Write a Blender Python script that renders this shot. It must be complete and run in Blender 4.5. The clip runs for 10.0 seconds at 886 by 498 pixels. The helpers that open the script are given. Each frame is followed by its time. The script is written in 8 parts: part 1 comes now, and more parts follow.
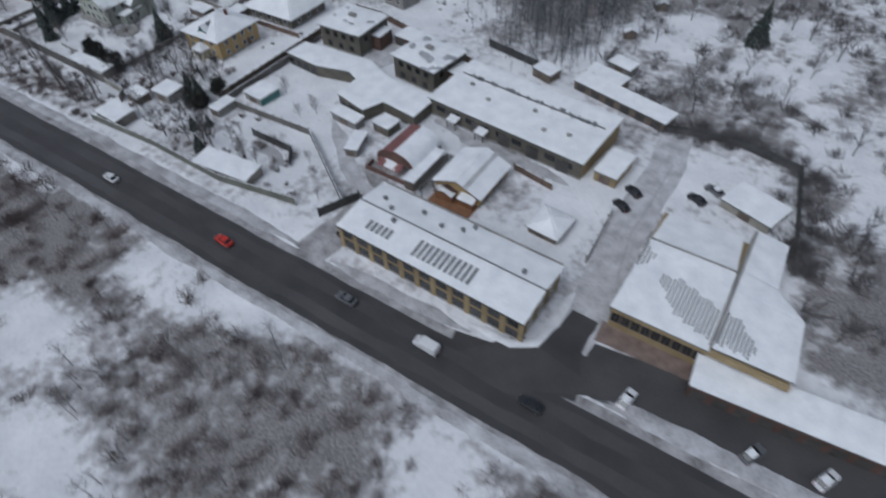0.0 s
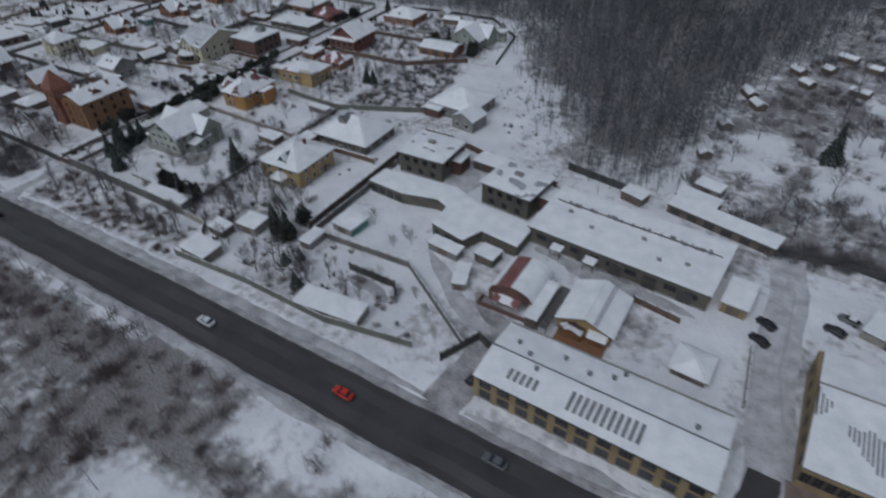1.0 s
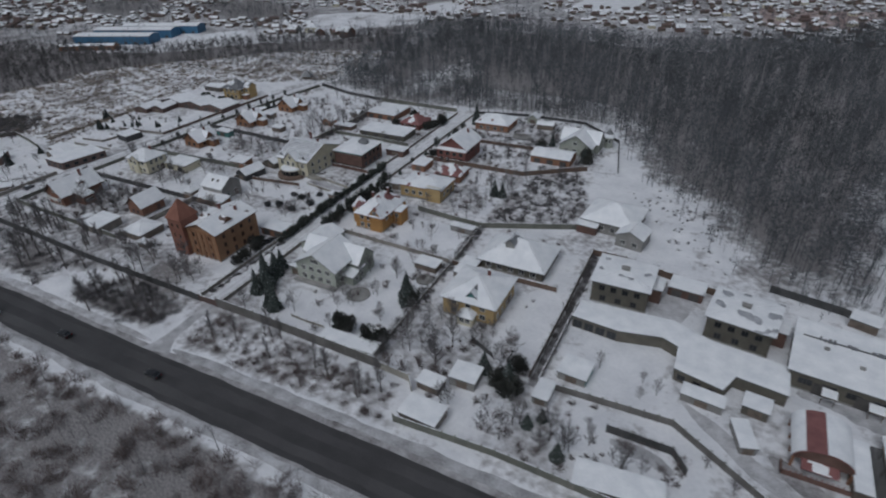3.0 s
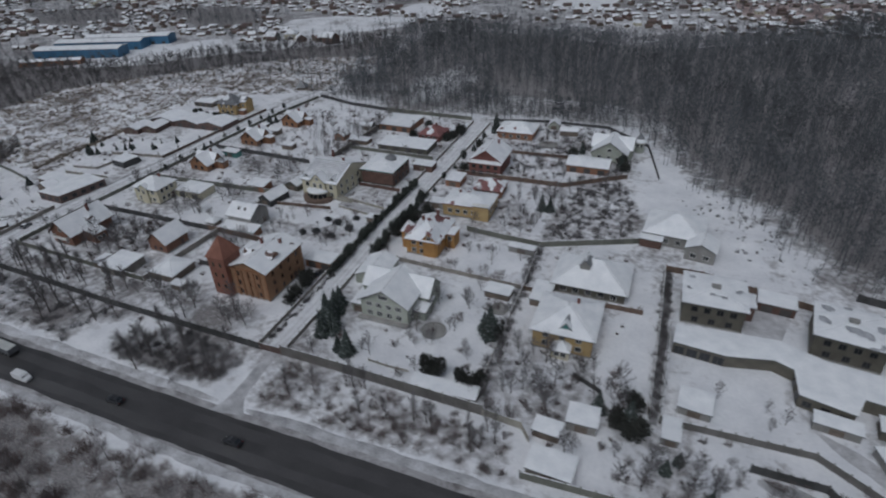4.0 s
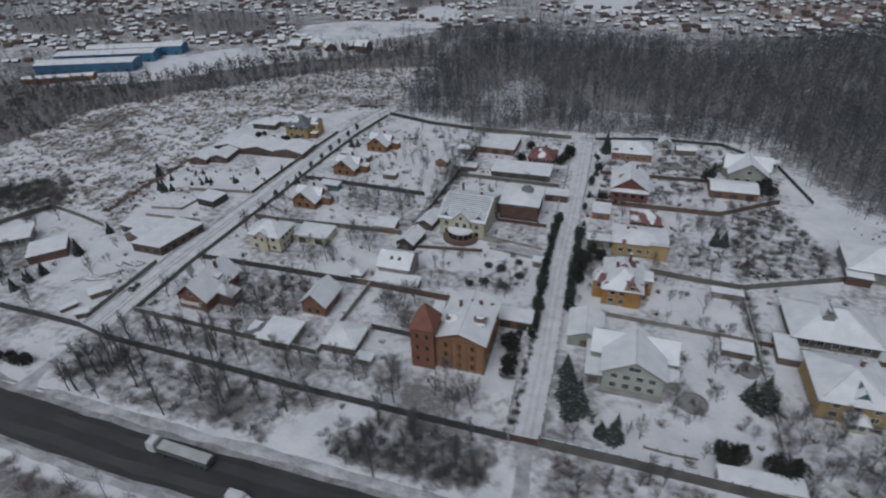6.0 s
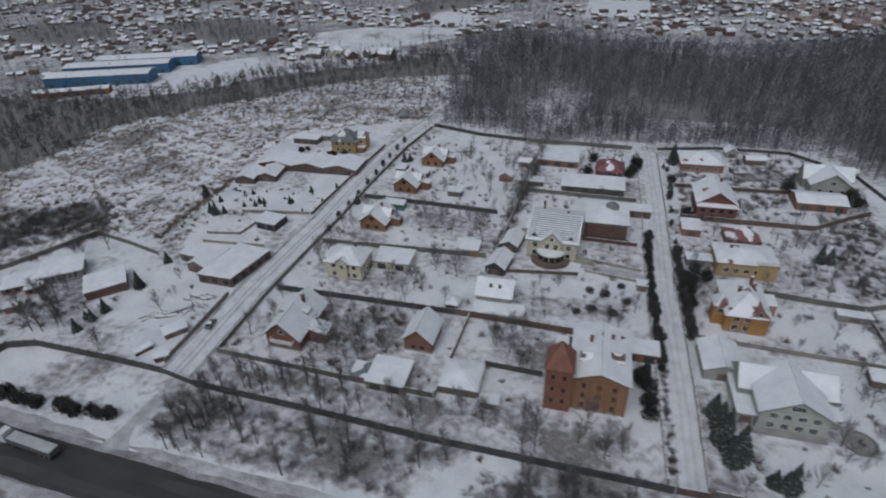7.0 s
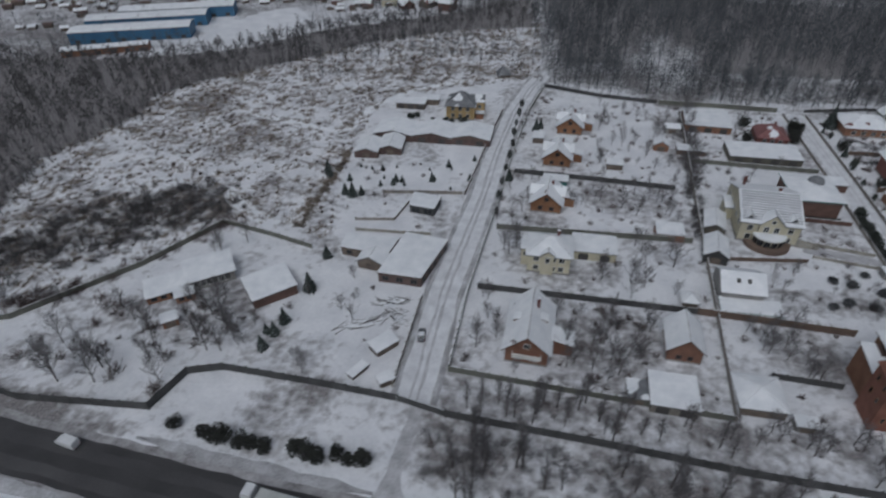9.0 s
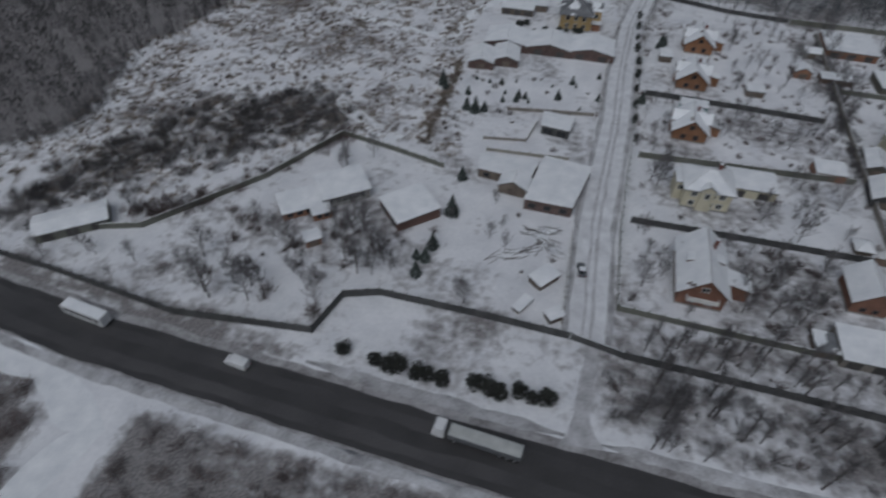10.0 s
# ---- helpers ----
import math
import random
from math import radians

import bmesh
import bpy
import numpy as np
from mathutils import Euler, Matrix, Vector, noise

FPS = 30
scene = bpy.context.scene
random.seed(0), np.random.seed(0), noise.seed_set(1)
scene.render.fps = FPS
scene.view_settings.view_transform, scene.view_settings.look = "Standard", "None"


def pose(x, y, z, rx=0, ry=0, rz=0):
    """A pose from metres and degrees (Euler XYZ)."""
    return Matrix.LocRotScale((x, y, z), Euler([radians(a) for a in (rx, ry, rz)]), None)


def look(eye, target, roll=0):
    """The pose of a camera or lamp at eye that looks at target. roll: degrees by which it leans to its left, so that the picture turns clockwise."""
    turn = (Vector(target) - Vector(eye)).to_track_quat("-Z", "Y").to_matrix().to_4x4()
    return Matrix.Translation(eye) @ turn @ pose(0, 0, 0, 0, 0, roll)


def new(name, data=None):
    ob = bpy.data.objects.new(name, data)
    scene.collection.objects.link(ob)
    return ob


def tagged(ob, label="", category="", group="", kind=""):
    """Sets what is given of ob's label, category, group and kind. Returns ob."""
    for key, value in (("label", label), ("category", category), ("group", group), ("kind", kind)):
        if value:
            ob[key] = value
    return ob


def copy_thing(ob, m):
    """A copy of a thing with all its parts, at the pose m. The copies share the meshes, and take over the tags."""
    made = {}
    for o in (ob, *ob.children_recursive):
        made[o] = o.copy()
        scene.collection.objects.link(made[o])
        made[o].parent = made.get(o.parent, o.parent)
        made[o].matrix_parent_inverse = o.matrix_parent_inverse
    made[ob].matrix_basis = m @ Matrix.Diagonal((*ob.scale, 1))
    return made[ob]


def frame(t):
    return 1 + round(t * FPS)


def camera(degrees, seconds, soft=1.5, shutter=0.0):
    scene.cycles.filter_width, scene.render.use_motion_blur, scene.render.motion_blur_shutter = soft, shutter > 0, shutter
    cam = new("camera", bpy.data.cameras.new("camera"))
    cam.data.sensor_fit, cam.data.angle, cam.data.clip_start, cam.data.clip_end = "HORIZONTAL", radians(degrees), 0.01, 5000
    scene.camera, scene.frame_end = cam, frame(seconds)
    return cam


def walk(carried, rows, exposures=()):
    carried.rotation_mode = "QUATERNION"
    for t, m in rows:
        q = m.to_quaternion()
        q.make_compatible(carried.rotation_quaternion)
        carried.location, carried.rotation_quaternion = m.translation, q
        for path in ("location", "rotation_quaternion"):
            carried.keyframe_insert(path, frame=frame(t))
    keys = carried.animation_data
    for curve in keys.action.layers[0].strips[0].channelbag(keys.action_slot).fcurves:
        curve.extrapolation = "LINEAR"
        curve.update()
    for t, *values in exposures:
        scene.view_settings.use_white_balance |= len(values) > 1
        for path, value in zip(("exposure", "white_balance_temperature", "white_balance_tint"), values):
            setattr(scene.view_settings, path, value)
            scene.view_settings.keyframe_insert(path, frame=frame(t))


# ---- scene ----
cam = camera(76.0, 10.0, soft=2.0, shutter=0.45)
PATH = [
    (0, (-0.402, 4.574, 86.341), (-1.162, 5.668, 84.85), -2.0),
    (0.5, (-16.136, 2.515, 87.607), (-16.942, 3.716, 86.226), -1.8),
    (1, (-31.643, -0.623, 89.753), (-32.469, 0.687, 88.488), -1.7),
    (1.5, (-47.152, -3.846, 91.032), (-48.01, -2.443, 89.894), -1.6),
    (2, (-63.454, -7.048, 92.695), (-64.326, -5.582, 91.65), -1.5),
    (2.5, (-79.937, -10.073, 94.508), (-80.793, -8.6, 93.46), -1.5),
    (4, (-131.229, -12.313, 97.728), (-131.906, -10.76, 96.665), -2.2),
    (4.5, (-149.222, -12.896, 99.799), (-149.86, -11.332, 98.729), -2.4),
    (5, (-168.081, -13.388, 101.716), (-168.677, -11.812, 100.639), -2.2),
    (5.5, (-187.3, -12.9, 102.65), (-187.86, -11.313, 101.569), -1.8),
    (7, (-243.185, -8.104, 102.984), (-243.654, -6.482, 101.912), -1.8),
    (7.5, (-261.89, -5.523, 102.312), (-262.336, -3.895, 101.24), -1.7),
    (8, (-280.505, -3.361, 101.514), (-280.917, -1.735, 100.423), -1.6),
    (8.5, (-298.137, -1.269, 100.717), (-298.52, 0.352, 99.61), -1.4),
    (9, (-316.094, 0.728, 99.634), (-316.433, 2.286, 98.427), -0.9),
    (9.5, (-334.536, 1.763, 98.268), (-334.834, 3.232, 96.943), 0.1),
    (10, (-352.785, 1.706, 96.114), (-353.106, 3.061, 94.679), 1.6),
]
EXPOSURES = [(0, -0.46), (0.5, -0.74), (1.0, -0.87), (1.5, -0.9), (2.0, -0.9), (2.5, -0.87), (4.5, -0.83), (7.0, -0.74), (8.5, -0.79), (9.0, -0.89), (9.5, -0.99), (10.0, -1.1)]
walk(cam, [(t, look(eye, target, roll)) for t, eye, target, roll in PATH], [(t, e, 5620 if t < 1.2 else 5740 if t < 2.2 else 5810, 8) for t, e in EXPOSURES])

# ---- light ----
world = bpy.data.worlds.new("overcast_sky")
scene.world = world
world.use_nodes = True
wn, wl = world.node_tree.nodes, world.node_tree.links
sky = wn.new("ShaderNodeTexSky")
sky.sky_type, sky.sun_disc = "NISHITA", False
sky.sun_elevation, sky.sun_rotation = radians(55), radians(190)
sky.air_density, sky.dust_density, sky.ozone_density = 1.0, 6.0, 1.0
hsv = wn.new("ShaderNodeHueSaturation")
hsv.inputs["Saturation"].default_value = 0.35
wl.new(sky.outputs["Color"], hsv.inputs["Color"])
wl.new(hsv.outputs["Color"], wn["Background"].inputs["Color"])
wn["Background"].inputs["Strength"].default_value = 0.1
sun_data = bpy.data.lights.new("sun", "SUN")
sun_data.energy, sun_data.angle, sun_data.color = 0.5, radians(40), (1.0, 0.97, 0.93)
sun = new("sun", sun_data)
sun.matrix_world = look((-240, -110, 300), (-200, 70, 0))


# ---- materials ----
def surface(name, dark, light, scale=0.6, rough=0.8, fine=6.0, bump=0.15, metal=0.0, vary=0.12, depth=0.05):
    """Two colours mixed by a broad and a fine noise in metres, with relief and a small change from piece to piece."""
    m = bpy.data.materials.new(name)
    m.use_nodes = True
    n, l = m.node_tree.nodes, m.node_tree.links
    b = n["Principled BSDF"]
    b.inputs["Roughness"].default_value, b.inputs["Metallic"].default_value = rough, metal
    geo = n.new("ShaderNodeNewGeometry")
    broad, small = n.new("ShaderNodeTexNoise"), n.new("ShaderNodeTexNoise")
    broad.inputs["Scale"].default_value, small.inputs["Scale"].default_value = scale, fine
    broad.inputs["Detail"].default_value, small.inputs["Detail"].default_value = 5, 3
    for t in (broad, small):
        l.new(geo.outputs["Position"], t.inputs["Vector"])
    add = n.new("ShaderNodeMath")
    add.operation = "MULTIPLY_ADD"
    add.inputs[1].default_value = 0.45
    l.new(small.outputs["Fac"], add.inputs[0])
    l.new(broad.outputs["Fac"], add.inputs[2])
    ramp = n.new("ShaderNodeMapRange")
    ramp.inputs["From Min"].default_value, ramp.inputs["From Max"].default_value = 0.45, 1.0
    l.new(add.outputs[0], ramp.inputs["Value"])
    mix = n.new("ShaderNodeMix")
    mix.data_type = "RGBA"
    mix.inputs[6].default_value, mix.inputs[7].default_value = (*dark, 1), (*light, 1)
    l.new(ramp.outputs[0], mix.inputs[0])
    info = n.new("ShaderNodeObjectInfo")
    value = n.new("ShaderNodeMapRange")
    value.inputs["To Min"].default_value, value.inputs["To Max"].default_value = 1 - vary, 1 + vary
    l.new(info.outputs["Random"], value.inputs["Value"])
    tone = n.new("ShaderNodeHueSaturation")
    l.new(value.outputs[0], tone.inputs["Value"])
    l.new(mix.outputs[2], tone.inputs["Color"])
    l.new(tone.outputs["Color"], b.inputs["Base Color"])
    relief = n.new("ShaderNodeBump")
    relief.inputs["Strength"].default_value, relief.inputs["Distance"].default_value = bump, depth
    l.new(add.outputs[0], relief.inputs["Height"])
    l.new(relief.outputs["Normal"], b.inputs["Normal"])
    return m


def frosted(name, dark, light, snow_from=0.45, snow_amount=0.8):
    """Foliage with snow lying on what faces up."""
    m = surface(name, dark, light, 1.2, 0.85, 7.0, 0.2)
    n, l = m.node_tree.nodes, m.node_tree.links
    b = n["Principled BSDF"]
    geo = n.new("ShaderNodeNewGeometry")
    sep = n.new("ShaderNodeSeparateXYZ")
    l.new(geo.outputs["True Normal"], sep.inputs[0])
    up = n.new("ShaderNodeMath")
    up.operation = "ABSOLUTE"
    l.new(sep.outputs["Z"], up.inputs[0])
    noise_t = n.new("ShaderNodeTexNoise")
    noise_t.inputs["Scale"].default_value = 1.6
    l.new(geo.outputs["Position"], noise_t.inputs["Vector"])
    mul = n.new("ShaderNodeMath")
    mul.operation = "MULTIPLY"
    l.new(up.outputs[0], mul.inputs[0])
    l.new(noise_t.outputs["Fac"], mul.inputs[1])
    fac = n.new("ShaderNodeMapRange")
    fac.inputs["From Min"].default_value, fac.inputs["From Max"].default_value = snow_from, snow_from + 0.12
    fac.inputs["To Max"].default_value = snow_amount
    l.new(mul.outputs[0], fac.inputs["Value"])
    old = b.inputs["Base Color"].links[0].from_socket
    mix = n.new("ShaderNodeMix")
    mix.data_type = "RGBA"
    mix.inputs[7].default_value = (0.78, 0.8, 0.84, 1)
    l.new(fac.outputs[0], mix.inputs[0])
    l.new(old, mix.inputs[6])
    l.new(mix.outputs[2], b.inputs["Base Color"])
    return m


def ground_surface():
    """Snow through which dead grass, brush and litter show as densely as the sheet's 'cover' says."""
    m = surface("snow_and_dead_grass", (0.66, 0.67, 0.7), (0.88, 0.88, 0.9), 0.12, 0.75, 1.1, 0.6, depth=0.3, vary=0.0)
    n, l = m.node_tree.nodes, m.node_tree.links
    b = n["Principled BSDF"]
    geo = n.new("ShaderNodeNewGeometry")
    att = n.new("ShaderNodeAttribute")
    att.attribute_name = "cover"
    big, mid, tiny = (n.new("ShaderNodeTexNoise") for _ in range(3))
    for t, s, det in ((big, 0.07, 4), (mid, 0.45, 6), (tiny, 2.2, 4)):
        t.inputs["Scale"].default_value, t.inputs["Detail"].default_value = s, det
        l.new(geo.outputs["Position"], t.inputs["Vector"])
    a = n.new("ShaderNodeMath")
    a.operation = "MULTIPLY_ADD"
    a.inputs[1].default_value = 1.3
    l.new(mid.outputs["Fac"], a.inputs[0])
    l.new(big.outputs["Fac"], a.inputs[2])
    a2 = n.new("ShaderNodeMath")
    a2.operation = "MULTIPLY_ADD"
    a2.inputs[1].default_value = 0.5
    l.new(tiny.outputs["Fac"], a2.inputs[0])
    l.new(a.outputs[0], a2.inputs[2])
    c = n.new("ShaderNodeMath")
    c.operation = "ADD"
    l.new(a2.outputs[0], c.inputs[0])
    l.new(att.outputs["Fac"], c.inputs[1])
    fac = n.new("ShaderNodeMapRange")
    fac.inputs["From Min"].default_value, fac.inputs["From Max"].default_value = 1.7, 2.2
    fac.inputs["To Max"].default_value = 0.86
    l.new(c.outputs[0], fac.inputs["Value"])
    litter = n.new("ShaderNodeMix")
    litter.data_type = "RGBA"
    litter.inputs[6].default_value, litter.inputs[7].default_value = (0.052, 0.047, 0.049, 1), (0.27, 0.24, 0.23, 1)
    grit = n.new("ShaderNodeMapRange")
    grit.inputs["From Min"].default_value, grit.inputs["From Max"].default_value = 0.36, 0.66
    l.new(tiny.outputs["Fac"], grit.inputs["Value"])
    l.new(grit.outputs[0], litter.inputs[0])
    old = b.inputs["Base Color"].links[0].from_socket
    mix = n.new("ShaderNodeMix")
    mix.data_type = "RGBA"
    l.new(fac.outputs[0], mix.inputs[0])
    l.new(old, mix.inputs[6])
    l.new(litter.outputs[2], mix.inputs[7])
    l.new(mix.outputs[2], b.inputs["Base Color"])
    return m


def glass(name, tint, rough=0.08):
    m = bpy.data.materials.new(name)
    m.use_nodes = True
    b = m.node_tree.nodes["Principled BSDF"]
    b.inputs["Base Color"].default_value = (*tint, 1)
    b.inputs["Roughness"].default_value = rough
    b.inputs["Specular IOR Level"].default_value = 0.7
    return m


SNOW = surface("roof_snow", (0.72, 0.74, 0.77), (0.92, 0.925, 0.94), 0.3, 0.7, 2.5, 0.35, vary=0.03)
PACKED = surface("packed_street_snow", (0.58, 0.58, 0.605), (0.86, 0.87, 0.89), 0.3, 0.75, 2.2, 0.4, vary=0.0)
RUT = surface("worn_tyre_track", (0.34, 0.335, 0.345), (0.6, 0.6, 0.62), 0.35, 0.75, 3.0, 0.4)
FAINTRUT = surface("faint_tyre_track", (0.48, 0.475, 0.49), (0.74, 0.74, 0.76), 0.3, 0.75, 2.2, 0.4)
SLUSH = surface("brown_slush", (0.13, 0.12, 0.118), (0.5, 0.49, 0.5), 0.28, 0.6, 1.6, 0.5)
DARKSLUSH = surface("dark_wet_slush", (0.13, 0.128, 0.133), (0.46, 0.455, 0.47), 0.3, 0.65, 1.8, 0.4)
CHURNED = surface("churned_street_snow", (0.3, 0.295, 0.305), (0.66, 0.66, 0.68), 0.35, 0.7, 2.2, 0.4)
BERM = surface("ploughed_snow", (0.24, 0.232, 0.236), (0.68, 0.685, 0.71), 0.22, 0.75, 2.0, 0.6, depth=0.2)
ASPHALT = surface("wet_asphalt", (0.04, 0.038, 0.039), (0.082, 0.078, 0.079), 0.12, 0.5, 3.0, 0.2)
WHEELPATH = surface("worn_wet_wheel_path", (0.043, 0.041, 0.042), (0.09, 0.086, 0.087), 0.08, 0.5, 2.5, 0.2)
PAVING = surface("brown_wet_paving", (0.14, 0.1, 0.085), (0.3, 0.23, 0.2), 0.5, 0.6, 4.0)
OCHRE = surface("ochre_plaster", (0.24, 0.178, 0.095), (0.37, 0.285, 0.16), 0.3, 0.85, 5.0)
YELLOW = surface("yellow_plaster", (0.37, 0.262, 0.12), (0.5, 0.365, 0.182), 0.35, 0.85, 5.0)
CREAM = surface("cream_plaster", (0.52, 0.482, 0.35), (0.68, 0.635, 0.485), 0.4, 0.85, 5.0)
SAGE = surface("sage_green_siding", (0.31, 0.33, 0.28), (0.44, 0.465, 0.41), 0.4, 0.8, 5.0)
ORANGE = surface("orange_plaster", (0.33, 0.17, 0.055), (0.47, 0.26, 0.09), 0.4, 0.8, 5.0)
BRICK = surface("brown_brick", (0.19, 0.095, 0.06), (0.32, 0.17, 0.106), 0.4, 0.85, 7.0, 0.25)
OCHREBRICK = surface("ochre_brown_brick", (0.22, 0.125, 0.072), (0.35, 0.205, 0.118), 0.4, 0.85, 7.0, 0.25)
REDBROWN = surface("red_brown_brick", (0.17, 0.074, 0.052), (0.28, 0.128, 0.092), 0.4, 0.85, 7.0, 0.25)
REDBRICK = surface("red_brick", (0.13, 0.055, 0.047), (0.22, 0.095, 0.08), 0.4, 0.85, 7.0, 0.25)
DARKBRICK = surface("dark_brown_brick", (0.09, 0.055, 0.045), (0.17, 0.1, 0.08), 0.4, 0.85, 7.0, 0.25)
OLIVE = surface("olive_grey_brick", (0.085, 0.078, 0.065), (0.16, 0.148, 0.12), 0.4, 0.85, 6.0)
LOG = surface("orange_brown_logs", (0.185, 0.09, 0.046), (0.32, 0.163, 0.086), 0.6, 0.75, 6.0, 0.3)
DARKLOG = surface("red_brown_logs", (0.15, 0.076, 0.052), (0.26, 0.135, 0.092), 0.6, 0.75, 6.0, 0.3)
TIMBER = surface("weathered_timber", (0.1, 0.08, 0.065), (0.22, 0.18, 0.15), 0.6, 0.85, 6.0, 0.3)
GREYWALL = surface("grey_concrete", (0.2, 0.195, 0.185), (0.36, 0.35, 0.335), 0.3, 0.85, 4.0)
FENCEGREEN = surface("olive_fence_sheet", (0.11, 0.115, 0.095), (0.19, 0.19, 0.16), 0.3, 0.6, 4.0)
FENCEDARK = surface("dark_fence_sheet", (0.045, 0.046, 0.046), (0.1, 0.1, 0.1), 0.3, 0.9, 4.0)
FENCEBROWN = surface("brown_brick_fence", (0.1, 0.07, 0.055), (0.19, 0.135, 0.105), 0.4, 0.85, 6.0)
WOODFENCE = surface("grey_wooden_fence", (0.19, 0.172, 0.152), (0.34, 0.312, 0.28), 0.5, 0.85, 5.0)
FENCEROAD = surface("grey_brown_fence_sheet", (0.1, 0.094, 0.086), (0.185, 0.176, 0.165), 0.3, 0.7, 4.0)
STONEWALL = surface("beige_stone_wall", (0.26, 0.245, 0.21), (0.42, 0.4, 0.35), 0.4, 0.85, 5.0)
ROOFRED = surface("dull_red_roof", (0.15, 0.062, 0.06), (0.26, 0.118, 0.112), 0.5, 0.55, 5.0)
ROOFBROWN = surface("dark_brown_roof", (0.07, 0.045, 0.04), (0.15, 0.1, 0.085), 0.5, 0.6, 5.0)
ROOFGREY = surface("grey_sheet_roof", (0.12, 0.125, 0.135), (0.24, 0.245, 0.255), 0.4, 0.45, 5.0)
THINSNOW = surface("sheet_under_thin_snow", (0.17, 0.175, 0.19), (0.46, 0.47, 0.5), 0.5, 0.6, 5.0)
ROOFDARK = surface("wet_dark_roof_sheet", (0.085, 0.089, 0.096), (0.17, 0.175, 0.187), 0.5, 0.6, 5.0)
ROOFTEAL = surface("teal_sheet", (0.05, 0.16, 0.15), (0.1, 0.26, 0.24), 0.4, 0.5, 5.0)
BLUE = surface("blue_cladding", (0.036, 0.105, 0.2), (0.065, 0.175, 0.29), 0.2, 0.5, 3.0)
TRIM = surface("white_trim", (0.6, 0.6, 0.58), (0.76, 0.76, 0.74), 0.6, 0.7, 5.0)
DARKTRIM = surface("dark_trim", (0.04, 0.038, 0.036), (0.09, 0.085, 0.08), 0.6, 0.6, 5.0)
PANE = glass("window_glass", (0.025, 0.028, 0.032))
BARK = surface("grey_brown_bark", (0.075, 0.066, 0.063), (0.15, 0.134, 0.128), 1.5, 0.9, 9.0, 0.4)
TWIG = surface("bare_twigs", (0.095, 0.09, 0.093), (0.19, 0.18, 0.185), 0.15, 0.9, 3.0)
# Twig colour shifted to blue-grey, so distance haze is painted into it.
HAZEDTWIG = surface("hazed_forest_twigs", (0.064, 0.069, 0.075), (0.12, 0.128, 0.138), 0.03, 0.9, 0.4)
BELTTWIG = surface("grey_brown_belt_twigs", (0.078, 0.074, 0.077), (0.148, 0.141, 0.143), 0.03, 0.9, 0.4)
STRAW = surface("dead_straw", (0.15, 0.125, 0.105), (0.36, 0.31, 0.265), 0.12, 0.9, 2.0)
BRUSH = surface("reddish_brown_brush", (0.092, 0.07, 0.068), (0.2, 0.158, 0.15), 0.12, 0.9, 3.0)
FIR = frosted("dark_fir_needles", (0.028, 0.038, 0.035), (0.066, 0.082, 0.072), 0.48, 0.35)
THUJA = frosted("dark_thuja_leaves", (0.03, 0.036, 0.032), (0.064, 0.072, 0.06), 0.5, 0.32)
JUNIPER = frosted("dark_grey_green_leaves", (0.026, 0.028, 0.025), (0.056, 0.058, 0.05), 0.52, 0.08)
FROSTED = frosted("frosted_shrub_leaves", (0.05, 0.053, 0.055), (0.12, 0.124, 0.128), 0.46, 0.5)
TYRE = surface("black_rubber", (0.01, 0.01, 0.01), (0.03, 0.03, 0.03), 3.0, 0.9)
STEEL = surface("dull_steel", (0.25, 0.25, 0.26), (0.45, 0.45, 0.46), 2.0, 0.4, metal=0.8)
CARGLASS = glass("vehicle_glass", (0.015, 0.018, 0.022), 0.05)
REDPAINT = surface("red_car_paint", (0.5, 0.03, 0.02), (0.62, 0.05, 0.035), 1.0, 0.3, vary=0.02)
WHITEPAINT = surface("white_car_paint", (0.66, 0.67, 0.68), (0.78, 0.78, 0.79), 1.0, 0.35, vary=0.02)
GREYPAINT = surface("grey_car_paint", (0.1, 0.105, 0.115), (0.16, 0.165, 0.175), 1.0, 0.35, vary=0.02)
BLACKPAINT = surface("black_car_paint", (0.018, 0.019, 0.022), (0.035, 0.036, 0.04), 1.0, 0.3, vary=0.02)
TARP = surface("pale_tarpaulin", (0.4, 0.41, 0.4), (0.58, 0.59, 0.57), 0.5, 0.6)
LAMPRED = glass("red_lamp_glass", (0.35, 0.02, 0.015))
LAMPWHITE = glass("clear_lamp_glass", (0.6, 0.6, 0.55))


